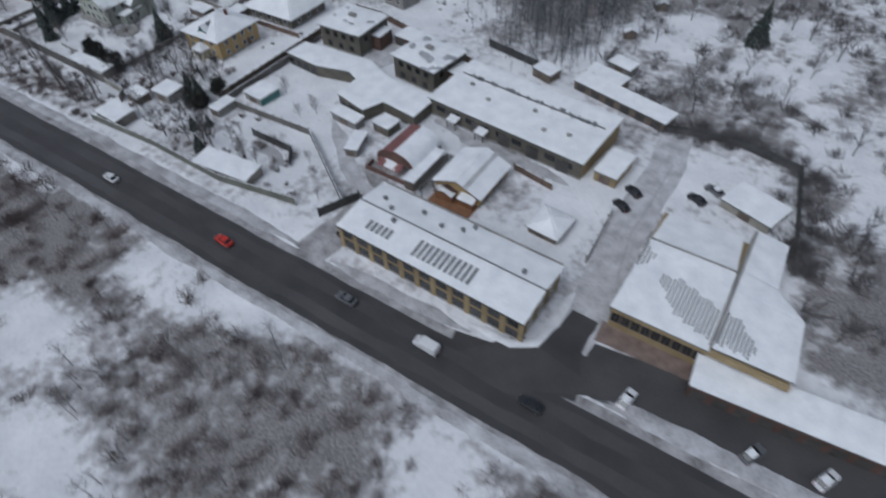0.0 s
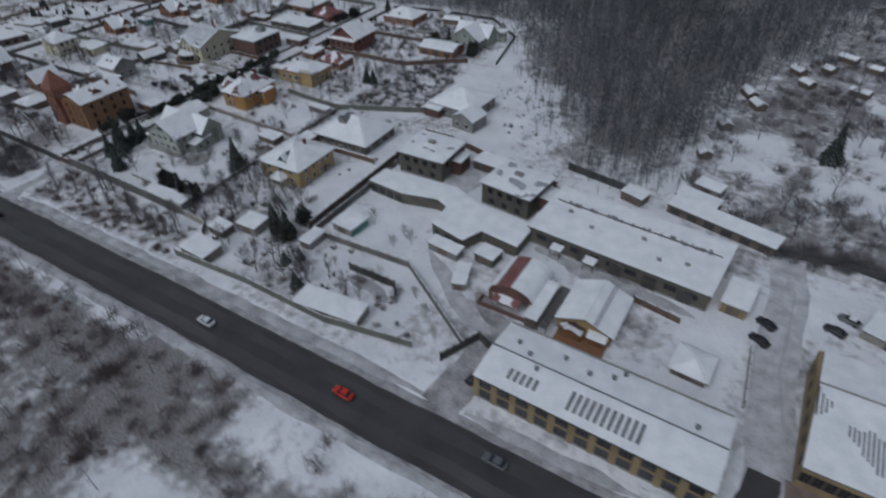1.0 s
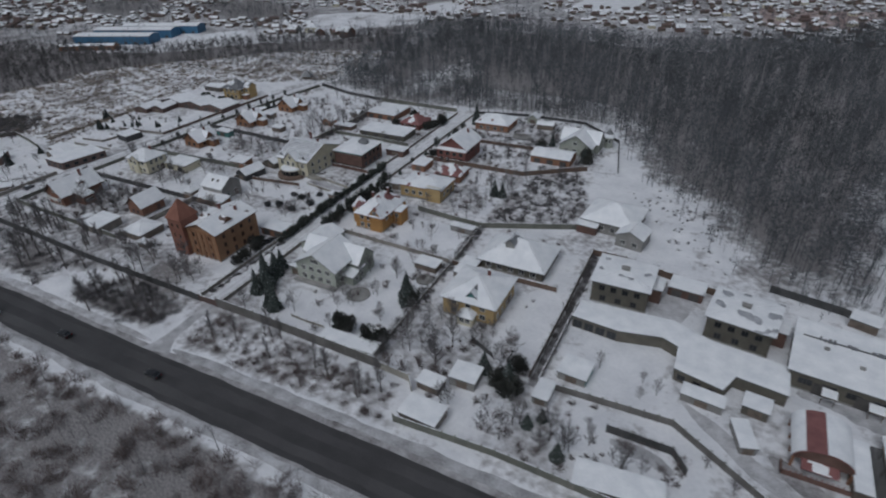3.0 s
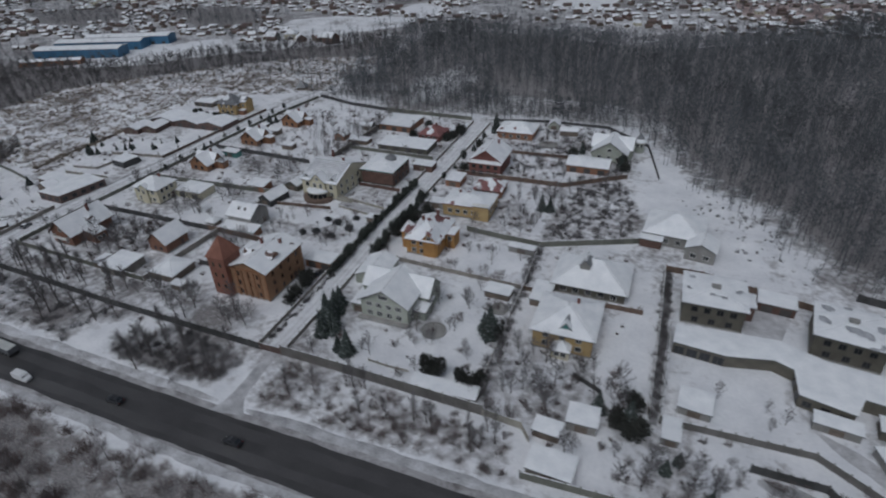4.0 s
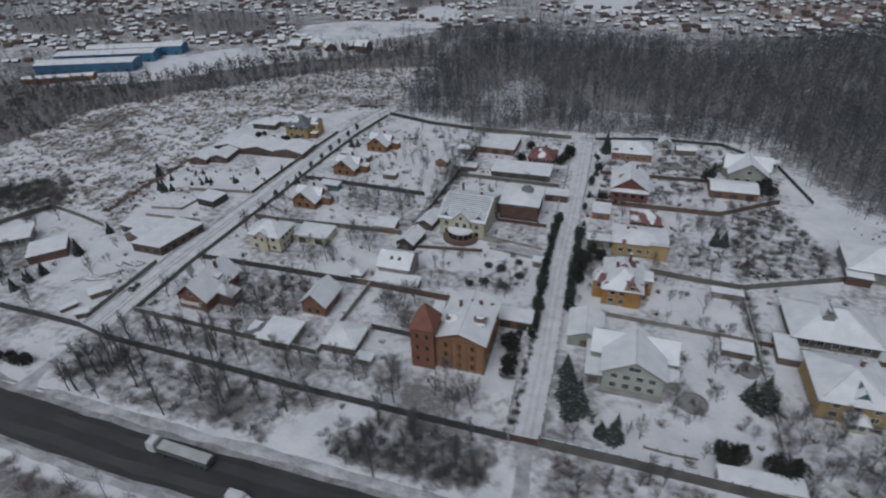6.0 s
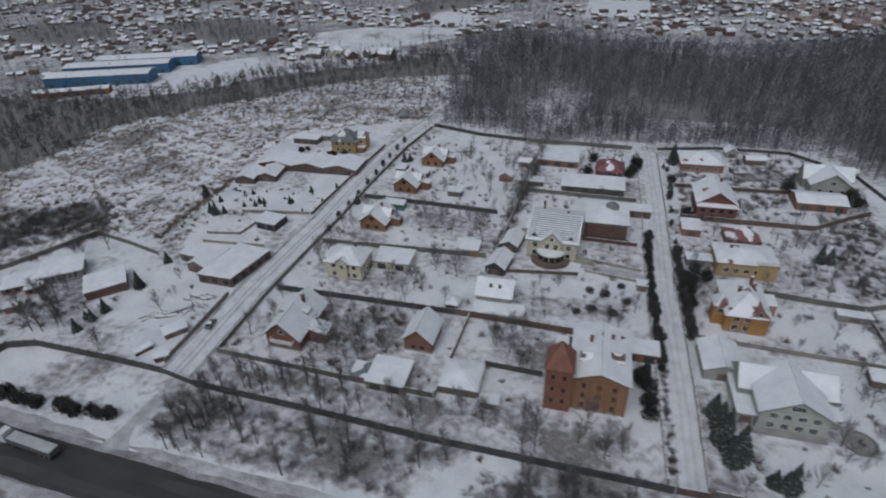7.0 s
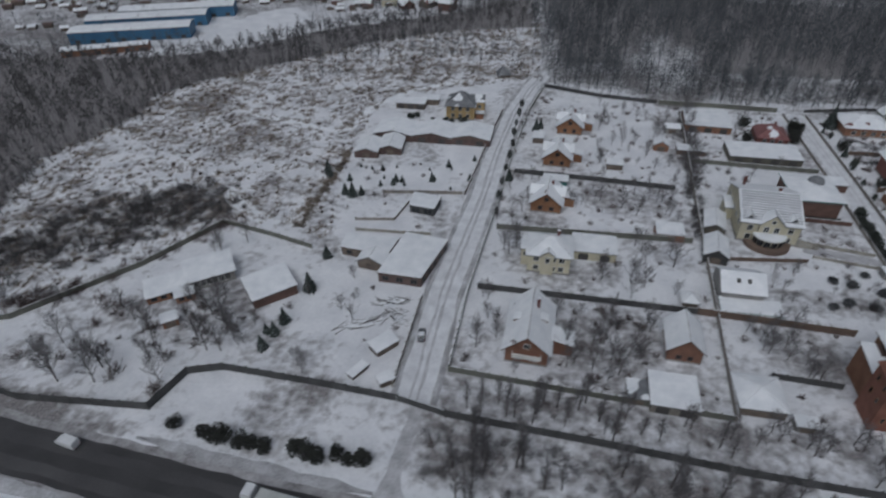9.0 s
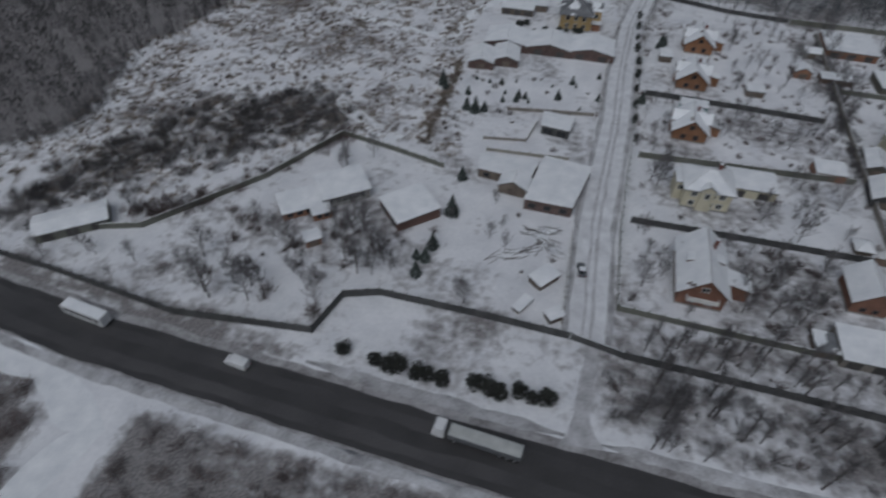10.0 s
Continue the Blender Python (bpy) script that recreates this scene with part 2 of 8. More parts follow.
# ---- mesh tools ----
class Shape:
    """Collects vertices and faces, then becomes one mesh."""

    def __init__(self):
        self.v, self.f = [], []

    def add(self, verts, faces):
        k = len(self.v)
        self.v += [tuple(p) for p in verts]
        self.f += [tuple(i + k for i in f) for f in faces]
        return self

    def box(self, x0, y0, z0, x1, y1, z1):
        p = [(x, y, z) for z in (z0, z1) for x, y in ((x0, y0), (x1, y0), (x1, y1), (x0, y1))]
        return self.add(p, [(3, 2, 1, 0), (4, 5, 6, 7), (0, 1, 5, 4), (1, 2, 6, 5), (2, 3, 7, 6), (3, 0, 4, 7)])

    def prism(self, ring, z0, z1):
        """A ring of x, y turning anticlockwise, from z0 up to z1."""
        n = len(ring)
        p = [(x, y, z0) for x, y in ring] + [(x, y, z1) for x, y in ring]
        return self.add(p, [tuple(range(n - 1, -1, -1)), tuple(range(n, 2 * n))] + [(i, (i + 1) % n, n + (i + 1) % n, n + i) for i in range(n)])

    def loft(self, rings):
        """Rings of equal length, closed at both ends."""
        n = len(rings[0])
        p = [q for r in rings for q in r]
        f = [tuple(range(n - 1, -1, -1)), tuple(range(len(p) - n, len(p)))]
        for a in range(len(rings) - 1):
            f += [(a * n + i, a * n + (i + 1) % n, (a + 1) * n + (i + 1) % n, (a + 1) * n + i) for i in range(n)]
        return self.add(p, f)

    def spike(self, a, b, r0, r1=0.0, sides=3, spin=0.0):
        """A tapered rod from a to b."""
        a, b = Vector(a), Vector(b)
        w = (b - a).normalized()
        u = w.orthogonal().normalized()
        v = w.cross(u)
        ring = [(math.cos(spin + math.tau * i / sides), math.sin(spin + math.tau * i / sides)) for i in range(sides)]
        p = [a + (u * c + v * s) * r0 for c, s in ring]
        if r1 <= 0:
            return self.add(p + [b], [(i, (i + 1) % sides, sides) for i in range(sides)])
        p += [b + (u * c + v * s) * r1 for c, s in ring]
        return self.add(p, [(i, (i + 1) % sides, sides + (i + 1) % sides, sides + i) for i in range(sides)])

    def slab(self, top, thick):
        """A flat piece whose top is the given ring of points."""
        n = len(top)
        p = list(top) + [(x, y, z - thick) for x, y, z in top]
        return self.add(p, [tuple(range(n)), tuple(range(2 * n - 1, n - 1, -1))] + [(i, n + i, n + (i + 1) % n, (i + 1) % n) for i in range(n)])

    def mesh(self, name, material, smooth=False):
        me = bpy.data.meshes.new(name)
        me.from_pydata(self.v, [], self.f)
        me.materials.append(material)
        if smooth:
            me.shade_smooth()
        return me


def part(name, shape, material, parent, label="", smooth=False):
    me = shape.mesh(name, material, smooth) if isinstance(shape, Shape) else shape
    ob = new(name, me)
    ob.parent = parent
    if label:
        tagged(ob, label)
    return ob


def thing(name, m, label, category, group="", kind=""):
    ob = new(name)
    ob.matrix_basis = m
    ob.empty_display_size = 0.5
    return tagged(ob, label, category, group, kind)


def single(name, shape, material, label, category, kind="", m=None, smooth=False):
    ob = new(name, shape.mesh(name, material, smooth))
    if m is not None:
        ob.matrix_basis = m
    return tagged(ob, label, category, "", kind)


def big_mesh(name, v, f, material):
    """A mesh of triangles from arrays."""
    me = bpy.data.meshes.new(name)
    me.vertices.add(len(v))
    me.vertices.foreach_set("co", np.asarray(v, np.float32).ravel())
    me.loops.add(len(f) * 3)
    me.loops.foreach_set("vertex_index", np.asarray(f, np.int32).ravel())
    me.polygons.add(len(f))
    me.polygons.foreach_set("loop_start", np.arange(0, len(f) * 3, 3, dtype=np.int32))
    me.update(calc_edges=True)
    me.materials.append(material)
    return me


def inside(x, y, ring):
    hit = False
    for (x0, y0), (x1, y1) in zip(ring, ring[1:] + ring[:1]):
        if (y0 > y) != (y1 > y) and x < (x1 - x0) * (y - y0) / (y1 - y0) + x0:
            hit = not hit
    return hit


def line_y(points, x):
    """The y of a polyline, in order of x, at x."""
    return float(np.interp(x, [p[0] for p in points], [p[1] for p in points]))


# ---- plan ----
ROAD = [(-1400, 330), (-900, 160), (-600, 78), (-520, 60.5), (-470, 53), (-435, 49.3), (-400, 47.6), (-362, 45.6), (-300, 43.8), (-222, 44), (-130, 45), (-80, 45), (-21, 45.5), (60, 46.5), (700, 60)]
STREET_WEST = [(-339.5, 51), (-339, 62), (-339.5, 75), (-340, 111), (-338.5, 136), (-337, 160), (-336.5, 190), (-334, 229), (-329, 258), (-325, 275)]
STREET_EAST = [(-214, 50), (-215.5, 62), (-215.5, 71), (-216, 100), (-217.8, 141), (-218, 195), (-219.5, 248)]
FOREST = [(-334, 345), (-322, 268), (-268, 256), (-202, 261), (-146, 260), (-119, 205), (-101, 195), (-88, 166), (-72, 150), (-60, 143), (-52, 158), (-47, 176), (-43, 214), (-28, 258), (-13, 282), (-10, 312), (-2, 352), (120, 360), (190, 560), (-8, 548), (-60, 484), (-95, 456), (-150, 428), (-236, 446), (-300, 454), (-346, 440)]
BELT = [(-900, 200), (-700, 130), (-600, 104), (-540, 92), (-508, 94), (-493, 110), (-495, 128), (-504, 156), (-494, 194), (-497, 224), (-479, 249), (-456, 274), (-432, 301), (-410, 322), (-387, 338), (-334, 356), (-346, 420), (-382, 382), (-416, 357), (-446, 339), (-470, 317), (-485, 293), (-510, 277), (-562, 258), (-640, 244), (-900, 262)]
FIELD = [(-560, 110), (-520, 150), (-512, 197), (-508, 225), (-490, 256), (-442, 310), (-396, 348), (-332, 364), (-326, 272), (-345, 262), (-392, 238), (-392, 175), (-378, 128), (-414, 133), (-428, 108), (-446, 84), (-520, 76)]
RUBBLE = [(-165, 147), (-137, 156), (-137, 175), (-147, 200), (-163, 196)]
SCRUB_EAST = [(-46, 144), (-20, 136), (13, 133), (17, 110), (17, 90), (23, 78), (130, 84), (130, 375), (0, 360), (-8, 300), (-26, 258), (-41, 214)]
ROADSIDE = [(-335, 53), (-222, 53), (-222, 68), (-335, 70)]
BRUSH_BAND = [(-486, 72), (-474, 72), (-465, 88), (-455, 102), (-440, 112), (-428, 121), (-419, 131), (-416, 141), (-424, 149), (-440, 146), (-456, 136), (-468, 122), (-478, 98)]
SLOPE = [(-116, 172), (-124, 189), (-111, 202), (-97, 190), (-86, 160), (-84, 146), (-96, 148), (-106, 157)]
WHITE_LOTS = [[(-526, 290), (-524, 322), (-518, 352), (-500, 376), (-474, 352), (-482, 320), (-494, 297), (-510, 284)], [(-405, 518), (-409, 574), (-384, 570), (-354, 536), (-364, 506)], [(-300, 645), (-200, 653), (-205, 596), (-255, 588)]]
PASTURE = [(-481, 445), (-486, 464), (-453, 489), (-374, 500), (-360, 462), (-400, 420), (-426, 396), (-450, 405)]
COPSES = [[(-650, 466), (-554, 412), (-508, 428), (-530, 480), (-560, 500), (-620, 505)], [(-448, 560), (-415, 545), (-408, 600), (-380, 590), (-360, 640), (-440, 640)], [(-800, 420), (-700, 380), (-660, 420), (-740, 480)]]
GARDEN_EDGE = [(-470, 74), (-450, 82), (-441, 87), (-431, 97), (-416, 121), (-411, 131)]
EAST_ROADSIDE = [(-209, 55), (-150, 56), (-150, 67), (-209, 69)]


def cover_at(x, y):
    """How much dark ground colour breaks through the snow; outside the woods, how densely brush and litter do."""
    road = line_y(ROAD, x)
    if -470 < x < -394 and 6.2 < y - road < 12:
        return 0.85
    if -430 < x < -100 and y > 30 and abs(y - road) < 9:
        return 0.0
    if y < road - 8:
        near = 0.88 - 0.07 * min(1.0, max(0.0, (x + 160) / 90)) + 0.28 * noise.noise((x * 0.03, y * 0.05, 3.0))
        if x < -418 and abs((x + 425) + (y - 30) * 0.35) < 10:
            near = 0.1
        if -98 < x < -74 and y > 25:
            near = 0.3
        for cx, cy, rx, ry in ((-98, 10, 16, 9), (-74, -2, 18, 7), (-67, 35.5, 12, 4.5), (-20, 30, 10, 10)):
            far = ((x - cx) / rx) ** 2 + ((y - cy) / ry) ** 2
            near = min(near, 0.05 + 0.55 * far)
        return near if y < road - 8.0 else near * 0.6
    gap = ((x + 266) / 22) ** 2 + ((y - 300) / 56) ** 2
    if gap < 1:
        return 0.5 + 0.4 * gap
    # Ground colour goes darker deep inside the wood than along its edge.
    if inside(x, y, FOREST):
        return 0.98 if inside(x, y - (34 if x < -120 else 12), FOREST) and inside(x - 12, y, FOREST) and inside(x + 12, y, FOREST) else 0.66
    # Darkest ground colour all along the tree belt.
    if inside(x, y, BELT):
        return 1.1
    if inside(x, y, BRUSH_BAND):
        return 0.56 + 0.2 * noise.noise((x * 0.06, y * 0.06, 3.0))
    if inside(x, y, FIELD) and x < -412 and y < 131 and not inside(x + 14, y - 14, FIELD):
        return 0.2 + 0.35 * noise.noise((x * 0.07, y * 0.07, 7.0))
    if inside(x, y, FIELD):
        return 0.42 + 0.34 * noise.noise((x * 0.035, y * 0.035, 7.0)) + 0.42 * noise.noise((x * 0.13, y * 0.13, 4.0))
    if inside(x, y, RUBBLE):
        return 0.58 + 0.3 * noise.noise((x * 0.07, y * 0.07, 6.0))
    if inside(x, y, SCRUB_EAST):
        for cx, cy, rx, ry in ((0, 182, 15, 24), (-29, 178, 11, 17), (9, 232, 10, 16), (34, 168, 10, 22), (14, 150, 9, 13), (24, 138, 14, 11), (32, 124, 12, 9)):
            if ((x - cx) / rx) ** 2 + ((y - cy) / ry) ** 2 < 1:
                return 0.22 + 0.4 * noise.noise((x * 0.09, y * 0.09, 6.0))
        return (0.88 if x > 14 and y < 116 else 0.72 if y > 165 else 0.58) + 0.34 * noise.noise((x * 0.11, y * 0.11, 3.0)) + 0.4 * noise.noise((x * 0.018, y * 0.018, 1.0))
    if inside(x, y, ROADSIDE):
        if abs(x + 262 - (y - 60) * 0.8) < 6:
            return 0.05
        if y < road + 11.5:
            return 0.3
        return (0.56 + 0.1 * min(1.0, max(0.0, (x + 325) / 30)) if x < -268 else 0.68) + 0.4 * noise.noise((x * 0.06, y * 0.09, 8.0))
    if inside(x, y, EAST_ROADSIDE):
        return 0.56 + 0.36 * noise.noise((x * 0.07, y * 0.1, 8.0))
    if -331 < x < -223 and 68 < y < 84:
        return 0.6 + 0.4 * noise.noise((x * 0.06, y * 0.08, 4.0))
    if any(inside(x, y, ring) for ring in WHITE_LOTS):
        return 0.0
    if inside(x, y, PASTURE):
        return 0.3 + 0.3 * noise.noise((x * 0.05, y * 0.04, 5.0))
    if any(inside(x, y, ring) for ring in COPSES):
        return 1.0
    if inside(x, y, SLOPE):
        return 0.2 + 0.45 * noise.noise((x * 0.14, y * 0.14, 9.0))
    if y > 350 or x < -560 or x > 40:
        return 0.66 + 0.35 * noise.noise((x * 0.008, y * 0.012, 5.0))
    for cx, cy, rx, ry in ((-364, 104, 19, 15), (-366, 136, 16, 9), (-175, 84, 9, 14), (-132, 100, 6, 20), (-108, 94, 14, 9), (-178, 130, 11, 10), (-122, 178, 14, 12), (-290, 215, 14, 22), (-252, 134, 14, 5), (-100, 68, 16, 7), (-245, 186, 16, 8), (-366, 166, 18, 10), (-28, 100, 8, 10)):
        if ((x - cx) / rx) ** 2 + ((y - cy) / ry) ** 2 < 1:
            return 0.06 + 0.3 * noise.noise((x * 0.08, y * 0.08, 6.0))
    patch = 0.0
    for cx, cy, rx, ry, k in ((-297, 100, 12, 13, 0.66), (-300, 127, 6, 6, 0.55), (-253, 104, 9, 9, 0.62), (-233, 78, 10, 6, 0.42), (-290, 141, 5, 5, 0.5), (-236, 127, 9, 5, 0.5), (-318, 150, 10, 6, 0.55), (-290, 163, 14, 8, 0.5), (-182, 93, 5, 5, 0.5), (-146, 77, 9, 6, 0.6), (-165, 78, 12, 5, 0.5), (-180, 152, 10, 20, 0.55), (-365, 96, 10, 8, 0.5), (-398, 96, 15, 9, 0.62), (-412, 88, 14, 8, 0.55), (-380, 86, 6, 8, 0.5), (-205, 150, 6, 18, 0.5), (-110, 68, 14, 6, 0.5), (-138, 84, 9, 6, 0.55)):
        far = ((x - cx) / rx) ** 2 + ((y - cy) / ry) ** 2
        if far < 1.6:
            patch = max(patch, k * min(1.0, 1.7 - far))
    return max(patch, 0.31 + 0.55 * noise.noise((x * 0.05, y * 0.05, 2.0)) + 0.2 * noise.noise((x * 0.16, y * 0.16, 3.0)))


def build_ground():
    def axis(lo, hi, step, ends):
        inner = np.arange(lo, hi + 0.1, step)
        low = lo - np.array([20, 50, 100, 200, 400, 900, 1800, ends])[::-1]
        high = hi + np.array([20, 50, 100, 200, 400, 900, 1800, ends])
        return np.concatenate([low, inner, high])
    xs, ys = axis(-640, 140, 4.0, 4000), axis(-40, 500, 4.0, 4000)
    v, c = [], []
    for y in ys:
        for x in xs:
            k = cover_at(x, y)
            v.append((x, y, min(0.0, -0.02 + 0.28 * max(0.0, k - 0.3) * noise.noise((x * 0.12, y * 0.12, 0.0)))))
            c.append(k)
    nx = len(xs)
    f = [(j * nx + i, j * nx + i + 1, (j + 1) * nx + i + 1, (j + 1) * nx + i) for j in range(len(ys) - 1) for i in range(nx - 1)]
    me = bpy.data.meshes.new("ground")
    me.from_pydata(v, [], f)
    me.attributes.new("cover", "FLOAT", "POINT").data.foreach_set("value", c)
    me.materials.append(ground_surface())
    me.shade_smooth()
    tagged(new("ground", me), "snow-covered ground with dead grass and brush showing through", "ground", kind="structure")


def ribbon(points, half, z, step=4.0, side=0.0, rise=None, ragged=0.0, taper=0.0, flare=0.0):
    """A strip along a polyline; rise gives heights across it, side moves it off the line, ragged makes its edges uneven, taper narrows both ends, flare widens the start."""
    line = [Vector((*points[0], 0))]
    for a, b in zip(points, points[1:]):
        a, b = Vector((*a, 0)), Vector((*b, 0))
        n = max(1, int((b - a).length / step))
        line += [a.lerp(b, (i + 1) / n) for i in range(n)]
    s = Shape()
    across = rise or [0.0, 0.0]
    m = len(across)
    for i, p in enumerate(line):
        run = min(i, len(line) - 1 - i) * step
        thin = min(1.0, 0.15 + run / taper) if taper else 1.0
        wide = half * thin + (flare * max(0.0, 1 - i * step / 7.0) ** 2 if flare else 0.0)
        w = (line[min(i + 1, len(line) - 1)] - line[max(i - 1, 0)]).normalized()
        out = Vector((-w.y, w.x, 0))
        for j, h in enumerate(across):
            e = -1 + 2 * j / (m - 1)
            off = side + e * wide
            if ragged:
                off += ragged * noise.noise((p.x * 0.15, p.y * 0.15 + e * 9.0, side)) + 0.5 * ragged * noise.noise((p.x * 0.6, p.y * 0.6 + e * 5.0, side))
            q = p + out * off
            lift = h * (0.75 + 0.6 * noise.noise((q.x * 0.35, q.y * 0.35, 4.0))) if h else 0.0
            s.v.append((q.x, q.y, z + lift * thin))
    for i in range(len(line) - 1):
        for j in range(m - 1):
            s.f.append((i * m + j, (i + 1) * m + j, (i + 1) * m + j + 1, i * m + j + 1))
    s.f = [f[::-1] for f in s.f]
    return s


def build_roads():
    single("road_shoulder", ribbon(ROAD, 7.2, 0.012, 3.0, ragged=0.8), SLUSH, "brown slush and dirty snow along the asphalt road", "road", "structure")
    single("road", ribbon(ROAD, 5.3, 0.03, 4.0, ragged=0.45), ASPHALT, "wet dark asphalt two-lane main road cleared of snow", "road", "structure")
    for k in (-2.7, 2.5):
        single("wheel_path", ribbon(ROAD[1:], 1.2, 0.036, 3.0, k, ragged=0.5), WHEELPATH, "lighter worn wheel path on the wet asphalt", "wheel path", "structure")
    single("junction", ribbon([(-31, 49.4), (-20, 51.6), (-8.5, 54.6)], 3.3, 0.032, 2.0, ragged=0.3), ASPHALT, "wet asphalt where the service road leaves the main road", "road", "structure")
    for x0, x1 in ((-900, -470), (-393, -341.8), (-335.2, -217.4), (-209.4, -71), (-62, -29)):
        run = [(x0, line_y(ROAD, x0))] + [p for p in ROAD if x0 < p[0] < x1] + [(x1, line_y(ROAD, x1))]
        single("snow_bank", ribbon(run, 1.3, 0.0, 2.5, 8.1, [0, 0.1, 0.16, 0.09, 0], 0.6, taper=9.0), BERM, "ploughed dirty snow bank along the village side", "snow bank", "structure", smooth=True)
    single("snow_bank", ribbon(ROAD, 1.1, 0.0, 2.5, -7.0, [0, 0.1, 0.16, 0.1, 0], 0.7), BERM, "ploughed dirty snow bank along the scrub side", "snow bank", "structure", smooth=True)
    for line, half, track in ((STREET_WEST[2:], 4.0, RUT), (STREET_EAST[2:], 2.9, FAINTRUT)):
        single("street", ribbon(line, half, 0.04, 3.0, ragged=0.5), PACKED, "village street of packed grey snow", "street", "structure")
        for k in (-0.95, 0.75):
            single("tyre_track", ribbon(line, 0.34, 0.05, 3.0, k, ragged=0.45), track, "worn grey tyre track in street snow", "tyre track", "structure")
    for k in (-4.6, 4.4):
        single("street_verge", ribbon(STREET_WEST[2:], 0.7, 0.0, 2.5, k, [0, 0.35, 0.4, 0], 0.4), BERM, "low snow bank along the village street", "snow bank", "structure", smooth=True)
    single("yard_street", ribbon([(-13.5, 60.5), (-12.8, 69), (-14.8, 92), (-14.5, 118), (-17, 133)], 4.0, 0.04, 3.0, ragged=0.7), CHURNED, "yard street of trodden grey snow between buildings", "street", "structure")
    for k in (-1.1, 0.9):
        single("tyre_track", ribbon([(-12.8, 79.5), (-14.8, 92), (-14.5, 118)], 0.3, 0.055, 3.0, k, ragged=0.25), RUT, "worn grey tyre track in street snow", "tyre track", "structure")
    single("service_road", ribbon([(-29, 48.0), (-18, 53.4), (-8, 58.4), (12, 61.4), (70, 64.6)], 5.2, 0.034, 1.5, ragged=0.4, taper=12.0), ASPHALT, "wet asphalt service road in front of the shops", "road", "structure")
    single("paving", ribbon([(-10, 66.4), (7, 67.2), (70, 71)], 2.3, 0.05, 3.0, ragged=0.25), PAVING, "wet brown paved forecourt of the corner building", "pavement", "structure")
    single("traffic_island", ribbon([(-4.5, 53.6), (0, 54.4), (18, 55.0), (70, 57.5)], 1.7, 0.02, 1.0, 0, [0, 0.25, 0.3, 0.25, 0], 0.5, taper=7.0), BERM, "snow-covered island between main and service road", "traffic island", "structure", smooth=True)
    single("street_mouth", ribbon([(-14.4, 57.0), (-13.4, 63), (-13.2, 68)], 2.7, 0.046, 1.0, ragged=0.4, flare=3.0), ASPHALT, "wet asphalt where the yard street meets the road", "street", "structure")
    single("snow_bank", ribbon([(-30, 55.4), (-22, 55.6), (-18.4, 58), (-17.4, 64), (-17.2, 72)], 1.0, 0.02, 1.0, 0, [0, 0.3, 0.4, 0.3, 0], 0.3, taper=4.0), PACKED, "drifted snow bank round the corner of the long building", "snow bank", "structure", smooth=True)
    for mouth, half in (([(-338.4, 51.6), (-338.8, 56), (-338.6, 64), (-338.2, 74)], 1.4), ([(-213.2, 49.8), (-213.8, 54), (-214.6, 62), (-215.5, 71.5)], 1.7)):
        single("street_mouth", ribbon(mouth, half, 0.044, 1.0, ragged=0.5, flare=2.6), CHURNED, "grey churned snow where the street meets the road", "street", "structure")
    # A strip darker than the yard snow, along the workshop front.
    single("yard_slush", ribbon([(-70.5, 104.2), (-56, 101.4), (-42, 99.6), (-31, 99.4)], 2.2, 0.034, 1.0, ragged=1.4, taper=12.0), CHURNED, "darker uneven strip along the workshop front", "yard", "structure")
    single("yard_slush", ribbon([(-75.4, 83), (-69, 78), (-64.6, 75)], 2.2, 0.034, 1.5, ragged=0.8, taper=4.0), SLUSH, "brown slush in the walled yard by the pavilion", "yard", "structure")
    single("grey_yard", ribbon([(-98.6, 131.6), (-99.4, 124), (-101.6, 117)], 4.0, 0.034, 1.5, ragged=0.5), CHURNED, "swept grey yard between the olive houses", "yard", "structure")
    single("bare_plot", ribbon([(-13, 160), (-4, 156), (4, 153.6), (14, 150)], 2.2, 0.034, 1.0, ragged=1.8, taper=7.0), SLUSH, "bare brown dug strip among the snowy plots", "field", "structure")
    single("yard_slush", ribbon([(-92.6, 90.4), (-86.1, 84.9), (-79.6, 79.6), (-72.2, 74.4), (-66.6, 73)], 2.0, 0.04, 1.0, ragged=0.6, taper=9.0), CHURNED, "grey slush lane along the yard wall", "yard", "structure")
    single("driveway", ribbon([(-67, 52), (-66, 60), (-64, 78)], 4.0, 0.036, 3.0, ragged=0.8), SLUSH, "slushy driveway into the walled yard", "driveway", "structure")
    single("alley", ribbon([(-124.2, 80), (-124.3, 112), (-124.6, 140)], 0.9, 0.03, 3.0, ragged=0.2), DARKSLUSH, "narrow slushy alley between fences", "alley", "structure")
    single("field_track", ribbon([(-424, 149), (-411, 138.6), (-398, 131)], 2.6, 0.02, 2.0, ragged=1.0), SNOW, "smooth snowy track at the edge of the field", "track", "structure")
    single("field_track", ribbon([(-446, 209), (-429, 204), (-412, 200.5), (-398, 199), (-395, 224), (-384, 244), (-362, 262)], 1.9, 0.02, 2.0, ragged=0.9, taper=8.0), SNOW, "snowy track winding across the field", "track", "structure")
    single("scrub_track", ribbon([(-470, 43), (-440, 41), (-424, 32), (-430, 12), (-440, -20)], 3.2, 0.015, 3.0, ragged=1.0), SNOW, "snowy track through the scrub below the road", "track", "structure")


build_ground()
build_roads()
single("ploughed_field", ribbon([(-96, 590), (60, 604)], 46, 0.03, 10.0, ragged=6.0), surface("red_brown_field", (0.17, 0.11, 0.1), (0.5, 0.42, 0.4), 0.05, 0.9, 0.6), "red-brown field with thin snow beyond the wood", "field", "structure")


# ---- kinds of things: buildings ----
TAKEN = []
CACHE = {}


